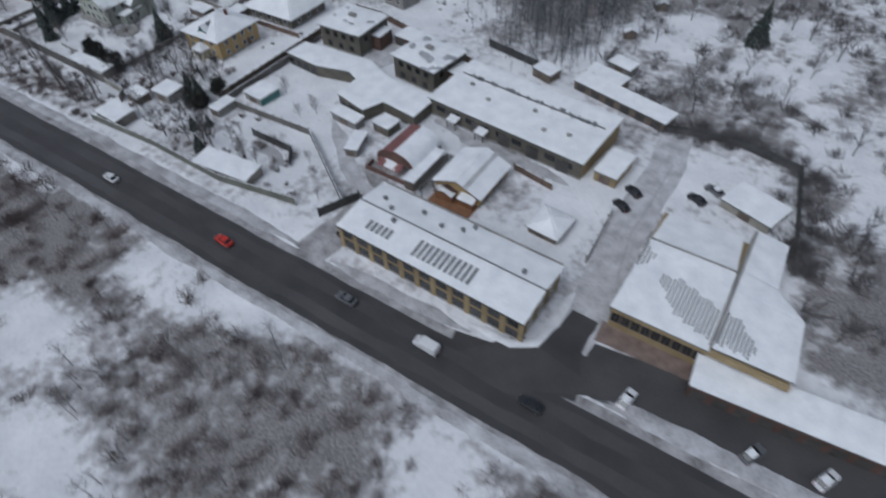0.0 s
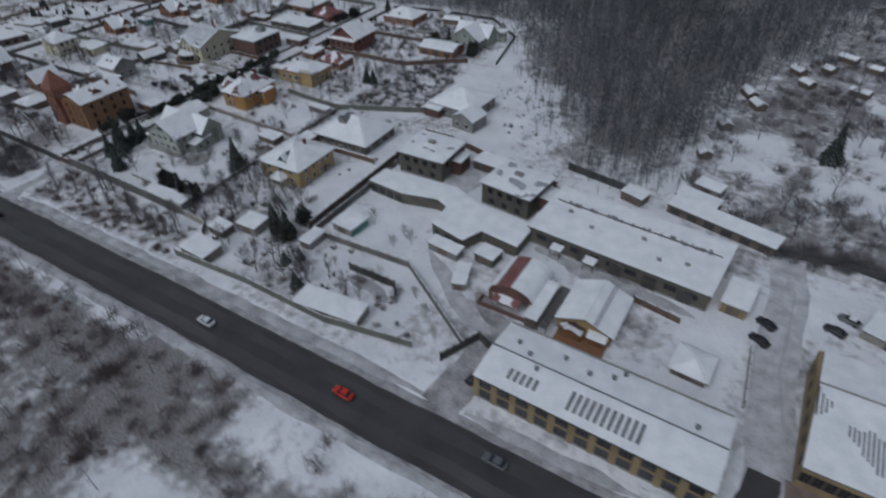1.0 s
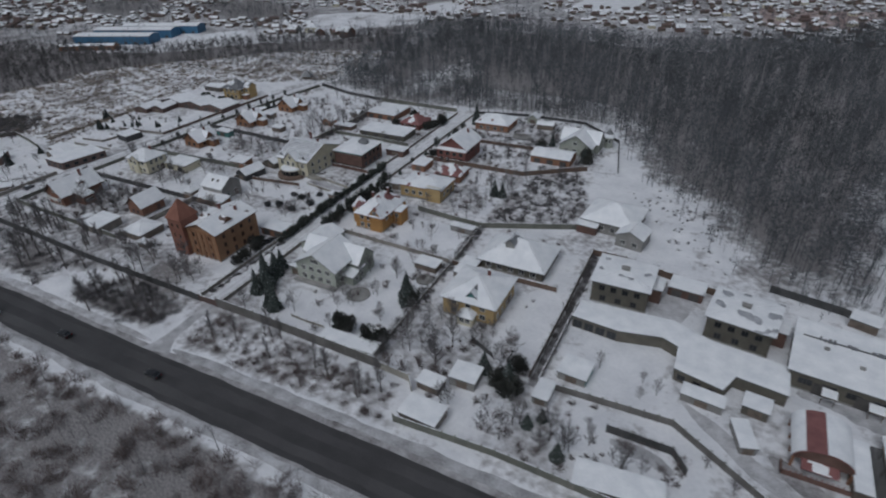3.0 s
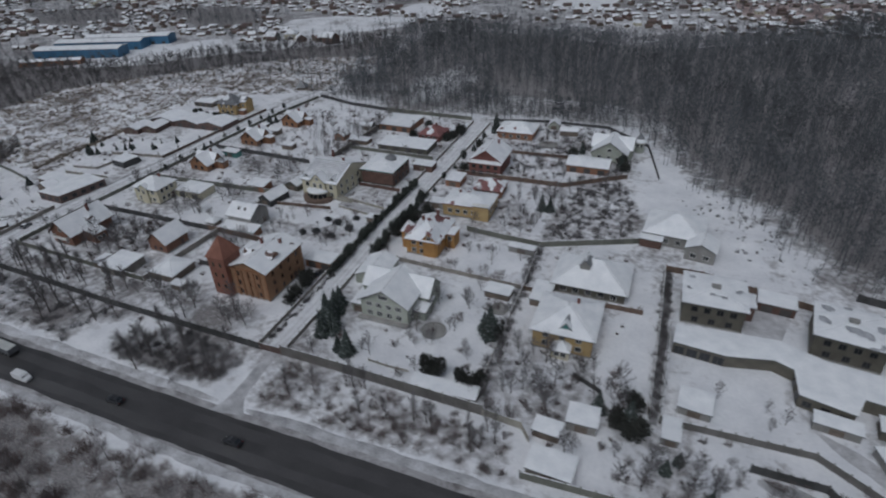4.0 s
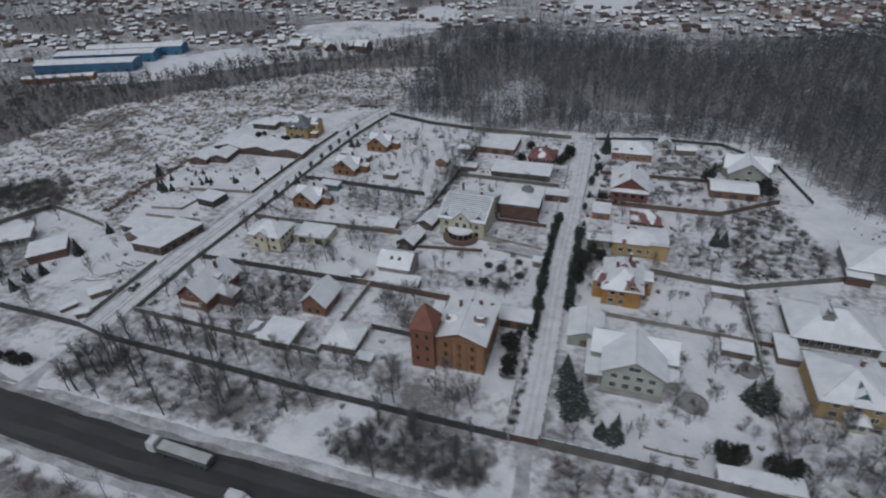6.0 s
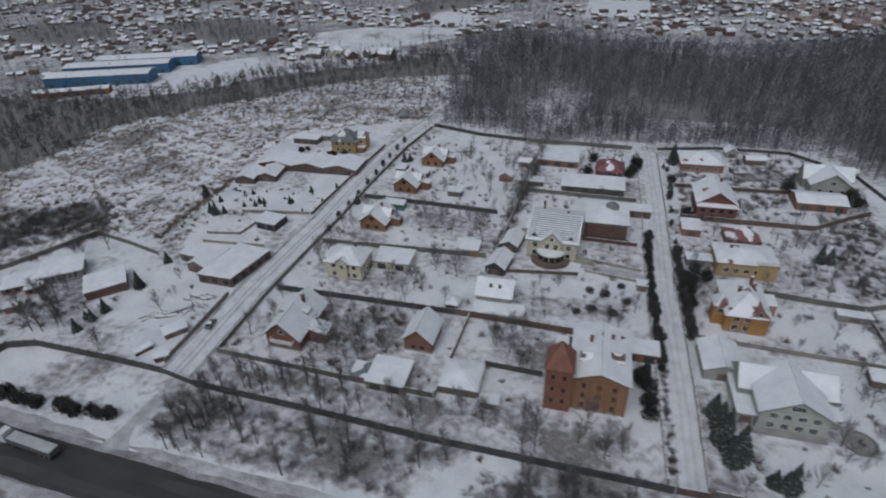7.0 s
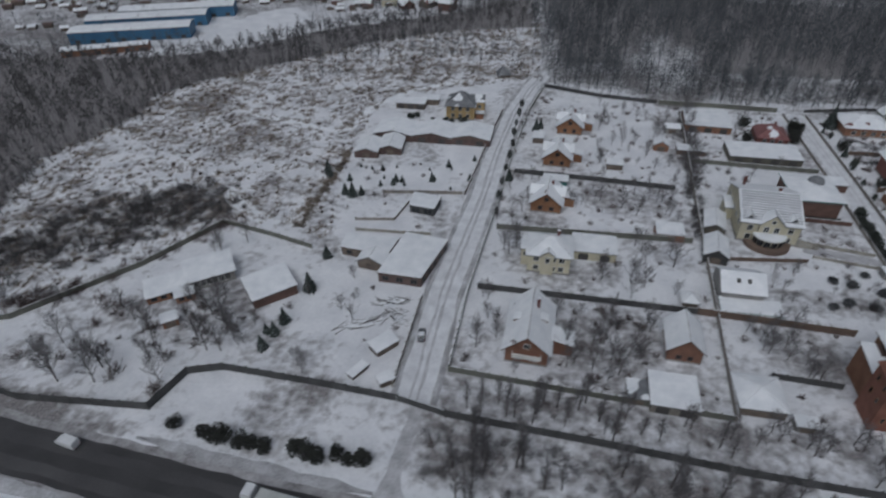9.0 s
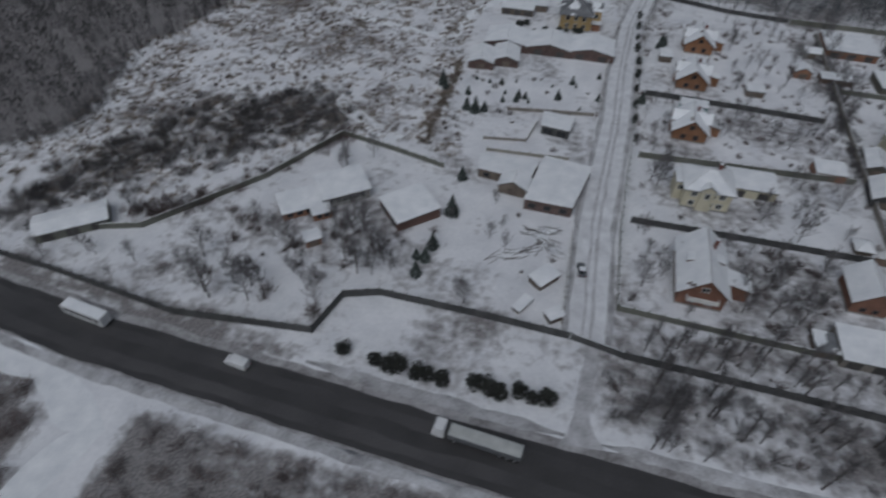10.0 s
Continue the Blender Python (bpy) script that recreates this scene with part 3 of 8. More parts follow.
def shared(key, make):
    if key not in CACHE:
        CACHE[key] = make()
    return CACHE[key]


def snow_sheet(shape, a, b, c, d, thick=0.22, bare=0.0, cell=0.8, seed=0.0):
    """A soft snow layer on the roof plane a, b, c, d (anticlockwise from above); bare: how much has slid off."""
    a, b, c, d = (Vector(p) for p in (a, b, c, d))
    nu = max(2, int(max((b - a).length, (c - d).length) / cell))
    nv = max(2, int(max((d - a).length, (c - b).length) / cell))
    normal = ((c - a).cross(d - b)).normalized()
    k = len(shape.v)
    for j in range(nv + 1):
        for i in range(nu + 1):
            u, v = i / nu, j / nv
            p = (a.lerp(b, u)).lerp(d.lerp(c, u), v)
            edge = min(i, nu - i, j, nv - j)
            h = thick * (0.85 + 0.5 * noise.noise((p.x * 0.5 + seed, p.y * 0.5, p.z)))
            if edge == 0:
                h *= 0.45
            if bare:
                n2 = noise.noise((p.x * 0.33 + seed * 3.1, p.y * 0.33 + 11.0, p.z * 0.3)) * 0.8 + 0.5
                if n2 < bare:
                    h = -0.06
            q = p + normal * h
            shape.v.append((q.x, q.y, q.z))
    for j in range(nv):
        for i in range(nu):
            r = k + j * (nu + 1) + i
            shape.f.append((r, r + 1, r + nu + 2, r + nu + 1))


def roof_planes(kind, w, d, eave, ridge, o):
    """The roof's planes as quads, anticlockwise from above, with overhang o."""
    x, y = w / 2 + o, d / 2 + o
    if kind == "flat":
        return [((-x, -y, eave), (x, -y, eave), (x, y, eave), (-x, y, eave))]
    if kind == "shed":
        return [((-x, -y, eave), (x, -y, eave), (x, y, ridge), (-x, y, ridge))]
    if kind == "gable_y":
        ze = eave - (ridge - eave) * o / (w / 2)
        return [((-x, -y, ze), (0, -y, ridge), (0, y, ridge), (-x, y, ze)), ((0, -y, ridge), (x, -y, ze), (x, y, ze), (0, y, ridge))]
    if kind == "gable_x":
        ze = eave - (ridge - eave) * o / (d / 2)
        return [((-x, -y, ze), (x, -y, ze), (x, 0, ridge), (-x, 0, ridge)), ((-x, 0, ridge), (x, 0, ridge), (x, y, ze), (-x, y, ze))]
    ze = eave - (ridge - eave) * o / (min(w, d) / 2)
    if w >= d:
        h = max(0.05, (w - d) / 2)
        p, q = (-h, 0, ridge), (h, 0, ridge)
        return [((-x, -y, ze), (x, -y, ze), q, p), ((x, y, ze), (-x, y, ze), p, q), ((-x, y, ze), (-x, -y, ze), p, p), ((x, -y, ze), (x, y, ze), q, q)]
    h = max(0.05, (d - w) / 2)
    p, q = (0, -h, ridge), (0, h, ridge)
    return [((x, -y, ze), (x, y, ze), q, p), ((-x, y, ze), (-x, -y, ze), p, q), ((-x, -y, ze), (x, -y, ze), p, p), ((x, y, ze), (-x, y, ze), q, q)]


def wall_shape(kind, w, d, eave, ridge):
    s = Shape()
    x, y = w / 2, d / 2
    if kind == "gable_y":
        ring = [(-x, 0), (x, 0), (x, eave - 0.1), (0, ridge - 0.15), (-x, eave - 0.1)]
        return s.loft([[(a, y, z) for a, z in ring], [(a, -y, z) for a, z in ring]])
    if kind == "gable_x":
        ring = [(-y, 0), (y, 0), (y, eave - 0.1), (0, ridge - 0.15), (-y, eave - 0.1)]
        return s.loft([[(-x, b, z) for b, z in ring], [(x, b, z) for b, z in ring]])
    if kind == "shed":
        ring = [(-y, 0), (y, 0), (y, ridge - 0.15), (-y, eave - 0.1)]
        return s.loft([[(-x, b, z) for b, z in ring], [(x, b, z) for b, z in ring]])
    return s.box(-x, -y, 0, x, y, eave - 0.08)


def window_frame(w, h, bars, material):
    """A frame with upright bars, as one joined grid of bars with the lights left open."""
    t = 0.11
    xs = [-w / 2 - t, -w / 2]
    for i in range(bars):
        b = -w / 2 + w * (i + 1) / (bars + 1)
        xs += [b - 0.04, b + 0.04]
    xs += [w / 2, w / 2 + t]
    zs = [-t, 0, h, h + t]
    n = len(xs)
    s = Shape()
    for y in (-0.07, 0.03):
        s.v += [(x, y, z) for z in zs for x in xs]
    solid = {(i, j) for j in range(3) for i in range(n - 1) if j != 1 or i % 2 == 0}
    back = 4 * n
    for i, j in solid:
        a, b, c, d = j * n + i, j * n + i + 1, (j + 1) * n + i + 1, (j + 1) * n + i
        s.f.append((a, b, c, d))
        for p, q, beside in ((a, b, (i, j - 1)), (b, c, (i + 1, j)), (c, d, (i, j + 1)), (d, a, (i - 1, j))):
            if beside not in solid:
                s.f.append((q, p, p + back, q + back))
    return s.mesh("window", material)


def window(parent, x, y, z, face, w=1.3, h=1.5, bars=1, trim=None):
    """A window on a wall: face is the way it looks, in degrees from the front."""
    trim = trim or TRIM
    fr = shared(("frame", w, h, bars, trim.name), lambda: window_frame(w, h, bars, trim))
    gl = shared(("pane", w, h), lambda: Shape().box(-w / 2, -0.02, 0, w / 2, 0.02, h).mesh("pane", PANE))
    ob = part("window", fr, None, parent)
    ob.matrix_basis = pose(x, y, z, 0, 0, face)
    part("pane", gl, None, ob)
    return ob


def window_row(parent, w, d, face, count, z, ww=1.3, wh=1.5, bars=1, trim=None, margin=1.2):
    span = (w if face in (0, 180) else d) - 2 * margin
    for i in range(count):
        a = -span / 2 + span * (i + 0.5) / count
        x, y = {0: (a, -d / 2 - 0.01), 90: (w / 2 + 0.01, a), 180: (-a, d / 2 + 0.01), 270: (-w / 2 - 0.01, -a)}[face]
        window(parent, x, y, z, face, ww, wh, bars, trim)


def add_roof(parent, kind, w, d, eave, ridge, o, material, bare, seed, z=0.0, snow=0.22, name="roof"):
    s, n = Shape(), Shape()
    for q in roof_planes(kind, w, d, eave, ridge, o):
        flat = [p for i, p in enumerate(q) if p not in q[:i]]
        s.slab(flat, 0.2)
        if bare < 1:
            snow_sheet(n, *q, snow, bare, seed=seed)
    roof = part(name, s, material, parent)
    roof.location.z = z
    if bare < 1:
        part("snow_layer", n, SNOW, roof, "soft white snow layer", smooth=True)
    return roof


def chimney(parent, x, y, z0, z1, material=None, size=0.7):
    s = Shape().box(x - size / 2, y - size / 2, z0, x + size / 2, y + size / 2, z1)
    s.box(x - size / 2 - 0.1, y - size / 2 - 0.1, z1 - 0.2, x + size / 2 + 0.1, y + size / 2 + 0.1, z1)
    c = part("chimney", s, material or REDBRICK, parent)
    cap = Shape()
    h = size / 2 + 0.08
    snow_sheet(cap, (x - h, y - h, z1), (x + h, y - h, z1), (x + h, y + h, z1), (x - h, y + h, z1), 0.16, cell=0.3)
    part("snow_cap", cap, SNOW, c, smooth=True)


def house(label, cx, cy, w, d, eave, ridge, kind, walls, roofing, rot=0.0, o=0.5, bare=0.0, rows=(), chimneys=(), category="house", name="house", trim=None, plinth=True, door=True, group=""):
    """A building: rows are window rows (face, count, sill height, width, height, bars)."""
    h = thing(name, pose(cx, cy, 0, 0, 0, rot), label, category, group)
    TAKEN.append((cx, cy, w, d, rot))
    part("wall", wall_shape(kind, w, d, eave, ridge), walls, h)
    if plinth:
        t = 0.07
        part("plinth", Shape().box(-w / 2 - t, -d / 2 - t, -0.05, w / 2 + t, d / 2 + t, 0.45), GREYWALL, h)
    add_roof(h, kind, w, d, eave, ridge, o, roofing, bare, cx * 0.13 + cy)
    for row in rows:
        window_row(h, w, d, *row, trim=trim)
    for x, y, top in chimneys:
        chimney(h, x, y, eave - 0.5, top)
    if door:
        s = Shape().box(-0.55, -0.07, 0, 0.55, 0.05, 2.1).box(-0.68, -0.1, 0, -0.55, 0.05, 2.2).box(0.55, -0.1, 0, 0.68, 0.05, 2.2).box(-0.68, -0.1, 2.1, 0.68, 0.05, 2.25)
        dr = part("door", shared("door", lambda: s.mesh("door", ROOFBROWN)), None, h)
        dr.matrix_basis = pose(w / 2, d * 0.22, 0.1, 0, 0, 90)
        part("handle", shared("handle", lambda: Shape().box(0.38, -0.13, 1.0, 0.46, -0.05, 1.06).mesh("handle", STEEL)), None, dr)
    return h


def wing(parent, x, y, w, d, eave, ridge, kind, walls, roofing, rot=0.0, o=0.35, bare=0.0, rows=(), trim=None, z=0.0, name="wing"):
    """A lower or projecting body of a house, with its own roof."""
    wall = part(name, wall_shape(kind, w, d, eave, ridge), walls, parent)
    wall.matrix_basis = pose(x, y, z, 0, 0, rot)
    s, n = Shape(), Shape()
    for q in roof_planes(kind, w, d, eave, ridge, o):
        s.slab([p for i, p in enumerate(q) if p not in q[:i]], 0.18)
        if bare < 1:
            snow_sheet(n, *q, 0.2, bare, seed=x + y)
    r = part("wing_roof", s, roofing, parent)
    r.matrix_basis = pose(x, y, z, 0, 0, rot)
    if bare < 1:
        part("snow_layer", n, SNOW, r, "soft white snow layer", smooth=True)
    for face, count, sill, ww, wh, bars in rows:
        span = (w if face in (0, 180) else d) - 1.0
        for i in range(count):
            a = -span / 2 + span * (i + 0.5) / count
            p = {0: (a, -d / 2 - 0.01), 90: (w / 2 + 0.01, a), 180: (-a, d / 2 + 0.01), 270: (-w / 2 - 0.01, -a)}[face]
            m = pose(x, y, z, 0, 0, rot) @ pose(p[0], p[1], sill, 0, 0, face)
            ob = window(parent, 0, 0, 0, 0, ww, wh, bars, trim)
            ob.matrix_basis = m
    return wall


def shed(label, cx, cy, w, d, eave, ridge, kind, walls, rot=0.0, roofing=None, o=0.3, category="shed", name="shed", openings=0, bare=0.0, group=""):
    """A low outbuilding with a door or openings in its front."""
    h = thing(name, pose(cx, cy, 0, 0, 0, rot), label, category, group)
    TAKEN.append((cx, cy, w, d, rot))
    part("wall", wall_shape(kind, w, d, eave, ridge), walls, h)
    add_roof(h, kind, w, d, eave, ridge, o, roofing or ROOFGREY, bare, cx + cy)
    n = max(1, openings)
    ow = min(2.4, w / n * 0.6)
    for i in range(n):
        a = -w / 2 + w * (i + 0.5) / n
        s = Shape().box(-ow / 2, -0.06, 0, ow / 2, 0.03, min(2.1, eave * 0.75)).box(-ow / 2 - 0.12, -0.1, 0, -ow / 2, 0.03, min(2.2, eave * 0.8)).box(ow / 2, -0.1, 0, ow / 2 + 0.12, 0.03, min(2.2, eave * 0.8))
        dr = part("door", s, DARKTRIM if openings else TIMBER, h)
        dr.location = (a, -d / 2, 0.02)
    return h


def block(label, ring, h, walls, roofing, category="building", name="building", parapet=0.0, slope=0.0, rows=(), o=0.25, bare=0.0):
    """A flat-roofed building on a plan of any shape; rows: (edge, count, sill, width, height)."""
    cx, cy = sum(p[0] for p in ring) / len(ring), sum(p[1] for p in ring) / len(ring)
    t = thing(name, pose(cx, cy, 0), label, category)
    r = [(x - cx, y - cy) for x, y in ring]
    xs, ys = [p[0] for p in ring], [p[1] for p in ring]
    TAKEN.append(((min(xs) + max(xs)) / 2, (min(ys) + max(ys)) / 2, max(xs) - min(xs), max(ys) - min(ys), 0))
    part("wall", Shape().prism(r, 0, h), walls, t)
    big = []
    for i, p in enumerate(r):
        a, b = Vector(r[i - 1]), Vector(r[(i + 1) % len(r)])
        e0, e1 = (Vector(p) - a).normalized(), (b - Vector(p)).normalized()
        n = Vector((e0.y + e1.y, -e0.x - e1.x))
        n = n / max(0.4, n.length_squared / 2)
        big.append((p[0] + n.x * o, p[1] + n.y * o))
    roof = part("roof", Shape().prism(big, h + 0.004, h + 0.2), roofing, t)
    # snow: a lumpy sheet cut to the plan
    bm = bmesh.new()
    x0, x1, y0, y1 = min(p[0] for p in big), max(p[0] for p in big), min(p[1] for p in big), max(p[1] for p in big)
    bm.faces.new([bm.verts.new((x, y, 0)) for x, y in big])
    for k in range(1, int((x1 - x0) / 1.5)):
        bmesh.ops.bisect_plane(bm, geom=bm.verts[:] + bm.edges[:] + bm.faces[:], plane_co=(x0 + k * 1.5, 0, 0), plane_no=(1, 0, 0))
    for k in range(1, int((y1 - y0) / 1.5)):
        bmesh.ops.bisect_plane(bm, geom=bm.verts[:] + bm.edges[:] + bm.faces[:], plane_co=(0, y0 + k * 1.5, 0), plane_no=(0, 1, 0))
    for vert in bm.verts:
        edge = vert.is_boundary
        vert.co.z = h + 0.2 + (0.1 if edge else 0.24 + 0.14 * noise.noise((vert.co.x * 0.4 + cx, vert.co.y * 0.4, cy)))
    me = bpy.data.meshes.new("snow_layer")
    bm.to_mesh(me)
    bm.free()
    me.materials.append(SNOW)
    me.shade_smooth()
    part("snow_layer", me, None, roof, "soft white snow layer")
    if parapet:
        for i, p in enumerate(big):
            q = big[(i + 1) % len(big)]
            w = Vector((q[0] - p[0], q[1] - p[1]))
            s = Shape().box(0, 0, h + 0.2, w.length, 0.25, h + 0.2 + parapet)
            pp = part("parapet", s, roofing, t)
            pp.matrix_basis = pose(p[0], p[1], 0, 0, 0, math.degrees(math.atan2(w.y, w.x)))
    for edge, count, sill, ww, wh in rows:
        p, q = Vector(r[edge]), Vector(r[(edge + 1) % len(r)])
        ang = math.degrees(math.atan2(q.y - p.y, q.x - p.x))
        for i in range(count):
            c = p.lerp(q, (i + 0.5) / count)
            window(t, c.x, c.y, sill, ang, ww, wh, 1, DARKTRIM)
    return t


def fence(label, points, height, material, panel=3.0, name="fence", post=0.14, cap=True, category="fence"):
    """Posts with panels between them along a line, and snow lying on top."""
    t = thing(name, pose(points[0][0], points[0][1], 0), label, category)
    pm = shared(("post", post, height, material.name), lambda: Shape().box(-post, -post, -0.2, post, post, height + 0.1).box(-post - 0.03, -post - 0.03, height + 0.1, post + 0.03, post + 0.03, height + 0.16).mesh("post", material))
    gm = shared(("panel", height, material.name), lambda: Shape().box(0.04, -0.05, 0.02, 0.96, 0.05, height - 0.05).box(0.04, -0.1, 0.35, 0.96, 0.09, 0.5).box(0.04, -0.1, height - 0.5, 0.96, 0.09, height - 0.35).mesh("panel", material))
    for a, b in zip(points, points[1:]):
        a, b = Vector(a), Vector(b)
        n = max(1, round((b - a).length / panel))
        ang = math.degrees(math.atan2(b.y - a.y, b.x - a.x))
        for i in range(n):
            p = a.lerp(b, i / n) - Vector(points[0])
            ob = part("post", pm, None, t)
            ob.location = (p.x, p.y, 0)
            ob = part("panel", gm, None, t)
            ob.matrix_basis = pose(p.x, p.y, 0, 0, 0, ang) @ Matrix.Diagonal(((b - a).length / n, 1, 1, 1))
    if cap and material is not FENCEDARK:
        line = [(x - points[0][0], y - points[0][1]) for x, y in points]
        s = ribbon(line, 0.12, height + 0.02, 1.5, 0, [0.0, 0.12, 0.0])
        part("snow_cap", s, SNOW, t, "thin ridge of snow", smooth=True)
    return t


# ---- kinds of things: plants ----
def bare_tree_shapes(seed, height, limbs=15, twigs=11, spread=0.34, rise=0.0):
    r = random.Random(seed)
    wood, fine = Shape(), Shape()
    p, top = Vector((0, 0, -0.2)), []
    w = Vector((r.uniform(-0.08, 0.08), r.uniform(-0.08, 0.08), 1)).normalized()
    n = 5
    for i in range(n):
        q = p + w * (height * 0.88 / n)
        r0, r1 = height * 0.017 * (1 - i / n) + 0.02, height * 0.017 * (1 - (i + 1) / n) + 0.015
        wood.spike(p, q, r0, r1, 5)
        top.append((p.copy(), q.copy()))
        p = q
        w = (w + Vector((r.uniform(-0.12, 0.12), r.uniform(-0.12, 0.12), 0.05))).normalized()
    for k in range(limbs):
        f = 0.22 + 0.76 * (k + r.random()) / limbs
        i = min(n - 1, int(f * n))
        base = top[i][0].lerp(top[i][1], f * n - i)
        a = k * 2.4 + r.uniform(-0.5, 0.5)
        out = Vector((math.cos(a), math.sin(a), r.uniform(0.5, 1.15) + 0.8 * f + rise)).normalized()
        length = height * spread * (1.15 - 0.75 * f) * r.uniform(0.75, 1.2)
        mid = base + out * length * 0.5
        tip = mid + (out + Vector((r.uniform(-0.25, 0.25), r.uniform(-0.25, 0.25), 0.35))).normalized() * length * 0.55
        rr = height * 0.006 * (1.3 - f)
        wood.spike(base, mid, rr, rr * 0.6, 4)
        wood.spike(mid, tip, rr * 0.6, 0, 3)
        for j in range(twigs):
            g = 0.2 + 0.8 * j / twigs
            s0 = base.lerp(mid, g * 2) if g < 0.5 else mid.lerp(tip, g * 2 - 1)
            aw = (out + Vector((r.uniform(-1, 1), r.uniform(-1, 1), r.uniform(-0.1, 0.8)))).normalized()
            tl = height * 0.125 * r.uniform(0.6, 1.3)
            e = s0 + aw * tl
            u = aw.orthogonal().normalized()
            u = (u * math.cos(k + j) + aw.cross(u) * math.sin(k + j)) * 0.034
            fine.add([s0 - u, s0 + u, e], [(0, 1, 2)])
            for _ in range(4):
                b0 = s0.lerp(e, r.uniform(0.25, 0.85))
                w2 = (aw + Vector((r.uniform(-0.9, 0.9), r.uniform(-0.9, 0.9), r.uniform(-0.2, 0.6)))).normalized()
                fine.add([b0 - u * 0.8, b0 + u * 0.8, b0 + w2 * tl * r.uniform(0.5, 0.85)], [(0, 1, 2)])
    return wood, fine


def bare_tree(seed, height, label, **kw):
    wood, fine = bare_tree_shapes(seed, height, **kw)
    t = thing("bare_tree", pose(0, -400, 0), label, "tree", "bare trees")
    part("trunk", wood, BARK, t)
    part("crown", fine, TWIG, t, "fine leafless twigs")
    return t


def shrub(seed, size, label, material, stems=26, height=1.0):
    r = random.Random(seed)
    s, st = Shape(), Shape()
    for _ in range(stems):
        a, e = r.uniform(0, math.tau), r.uniform(0.35, 1.35)
        b = Vector((r.uniform(-0.25, 0.25) * size, r.uniform(-0.25, 0.25) * size, -0.05))
        w = Vector((math.cos(a) * math.cos(e), math.sin(a) * math.cos(e), math.sin(e) * height))
        tip = b + w * size * r.uniform(0.6, 1.0)
        st.spike(b, tip, 0.03, 0, 3)
        for _ in range(5):
            m = b.lerp(tip, r.uniform(0.3, 0.95))
            s.spike(m, m + (w + Vector((r.uniform(-0.9, 0.9), r.uniform(-0.9, 0.9), r.uniform(-0.2, 0.7)))).normalized() * size * 0.3, 0.032, 0, 3)
    t = thing("shrub", pose(0, -400, 0), label, "shrub", "garden shrubs")
    part("stem_clump", st, BARK, t)
    part("crown", s, material, t, "bare brown twigs")
    return t


def conifer(seed, height, radius, label, material, tiers=20, droop=0.35, name="fir_tree", group="conifers", base=0.06, power=1.0):
    r = random.Random(seed)
    t = thing(name, pose(0, -400, 0), label, "fir tree", group)
    part("trunk", Shape().spike((0, 0, -0.2), (0, 0, height * 0.95), height * 0.018 + 0.05, 0.02, 6), BARK, t)
    s = Shape()
    for k in range(tiers):
        f = k / (tiers - 1)
        z = height * (base + (0.98 - base) * f)
        rad = radius * (1 - f) ** power + 0.12
        n = max(6, int(17 * (1 - 0.55 * f)))
        for i in range(n):
            a = math.tau * (i + 0.5 * (k % 2)) / n + r.uniform(-0.2, 0.2)
            q = rad * r.uniform(0.65, 1.2)
            c = Vector((math.cos(a), math.sin(a), 0))
            u = Vector((-c.y, c.x, 0))
            zz = z + r.uniform(-0.5, 0.5) * height / tiers
            wdt = q * 0.2 + 0.07
            tip = c * q + Vector((0, 0, zz - q * droop))
            mid = c * q * 0.55 + Vector((0, 0, zz - q * droop * 0.3 + 0.08))
            root = Vector((0, 0, zz + 0.25 * height / tiers))
            lo = height / tiers * 0.55
            s.add([root, mid + u * wdt, tip, mid - u * wdt, mid - Vector((0, 0, lo))], [(0, 1, 2), (0, 2, 3), (0, 4, 1), (1, 4, 2), (2, 4, 3), (3, 4, 0)])
    part("crown", s, material, t, "dense dark evergreen branches dusted with snow")
    return t


def evergreen(seed, height, radius, label, material, leaves=640, name="evergreen_bush", group="evergreen bushes"):
    """A loose dark evergreen bush: a rounded cloud of small sprays on a few stems."""
    r = random.Random(seed)
    t = thing(name, pose(0, -400, 0), label, "bush", group)
    st, s = Shape(), Shape()
    for k in range(5):
        a = k * 1.26
        st.spike((0, 0, -0.2), (math.cos(a) * radius * 0.4, math.sin(a) * radius * 0.4, height * 0.7), 0.07, 0.02, 4)
    lobes = [(Vector((r.uniform(-0.5, 0.5) * radius, r.uniform(-0.5, 0.5) * radius, height * r.uniform(0.3, 0.68))), r.uniform(0.4, 0.62)) for _ in range(7)]
    for k in range(leaves):
        c, f = lobes[k % 7]
        d = Vector((r.gauss(0, 1), r.gauss(0, 1), r.gauss(0, 1))).normalized()
        p = c + Vector((d.x * radius, d.y * radius, d.z * height * 0.55)) * f * r.uniform(0.6, 1.1)
        p.z = max(0.1, p.z)
        w = (d + Vector((r.uniform(-0.7, 0.7), r.uniform(-0.7, 0.7), r.uniform(-0.2, 0.9)))).normalized()
        u = w.orthogonal().normalized() * r.uniform(0.16, 0.3)
        s.add([p - u, p + w * 0.12 + w.cross(u) * 0.5, p + u, p + w * r.uniform(0.4, 0.75)], [(0, 1, 3), (1, 2, 3)])
    part("stem_clump", st, BARK, t)
    part("crown", s, material, t, "dense dark evergreen sprays dusted with snow")
    return t


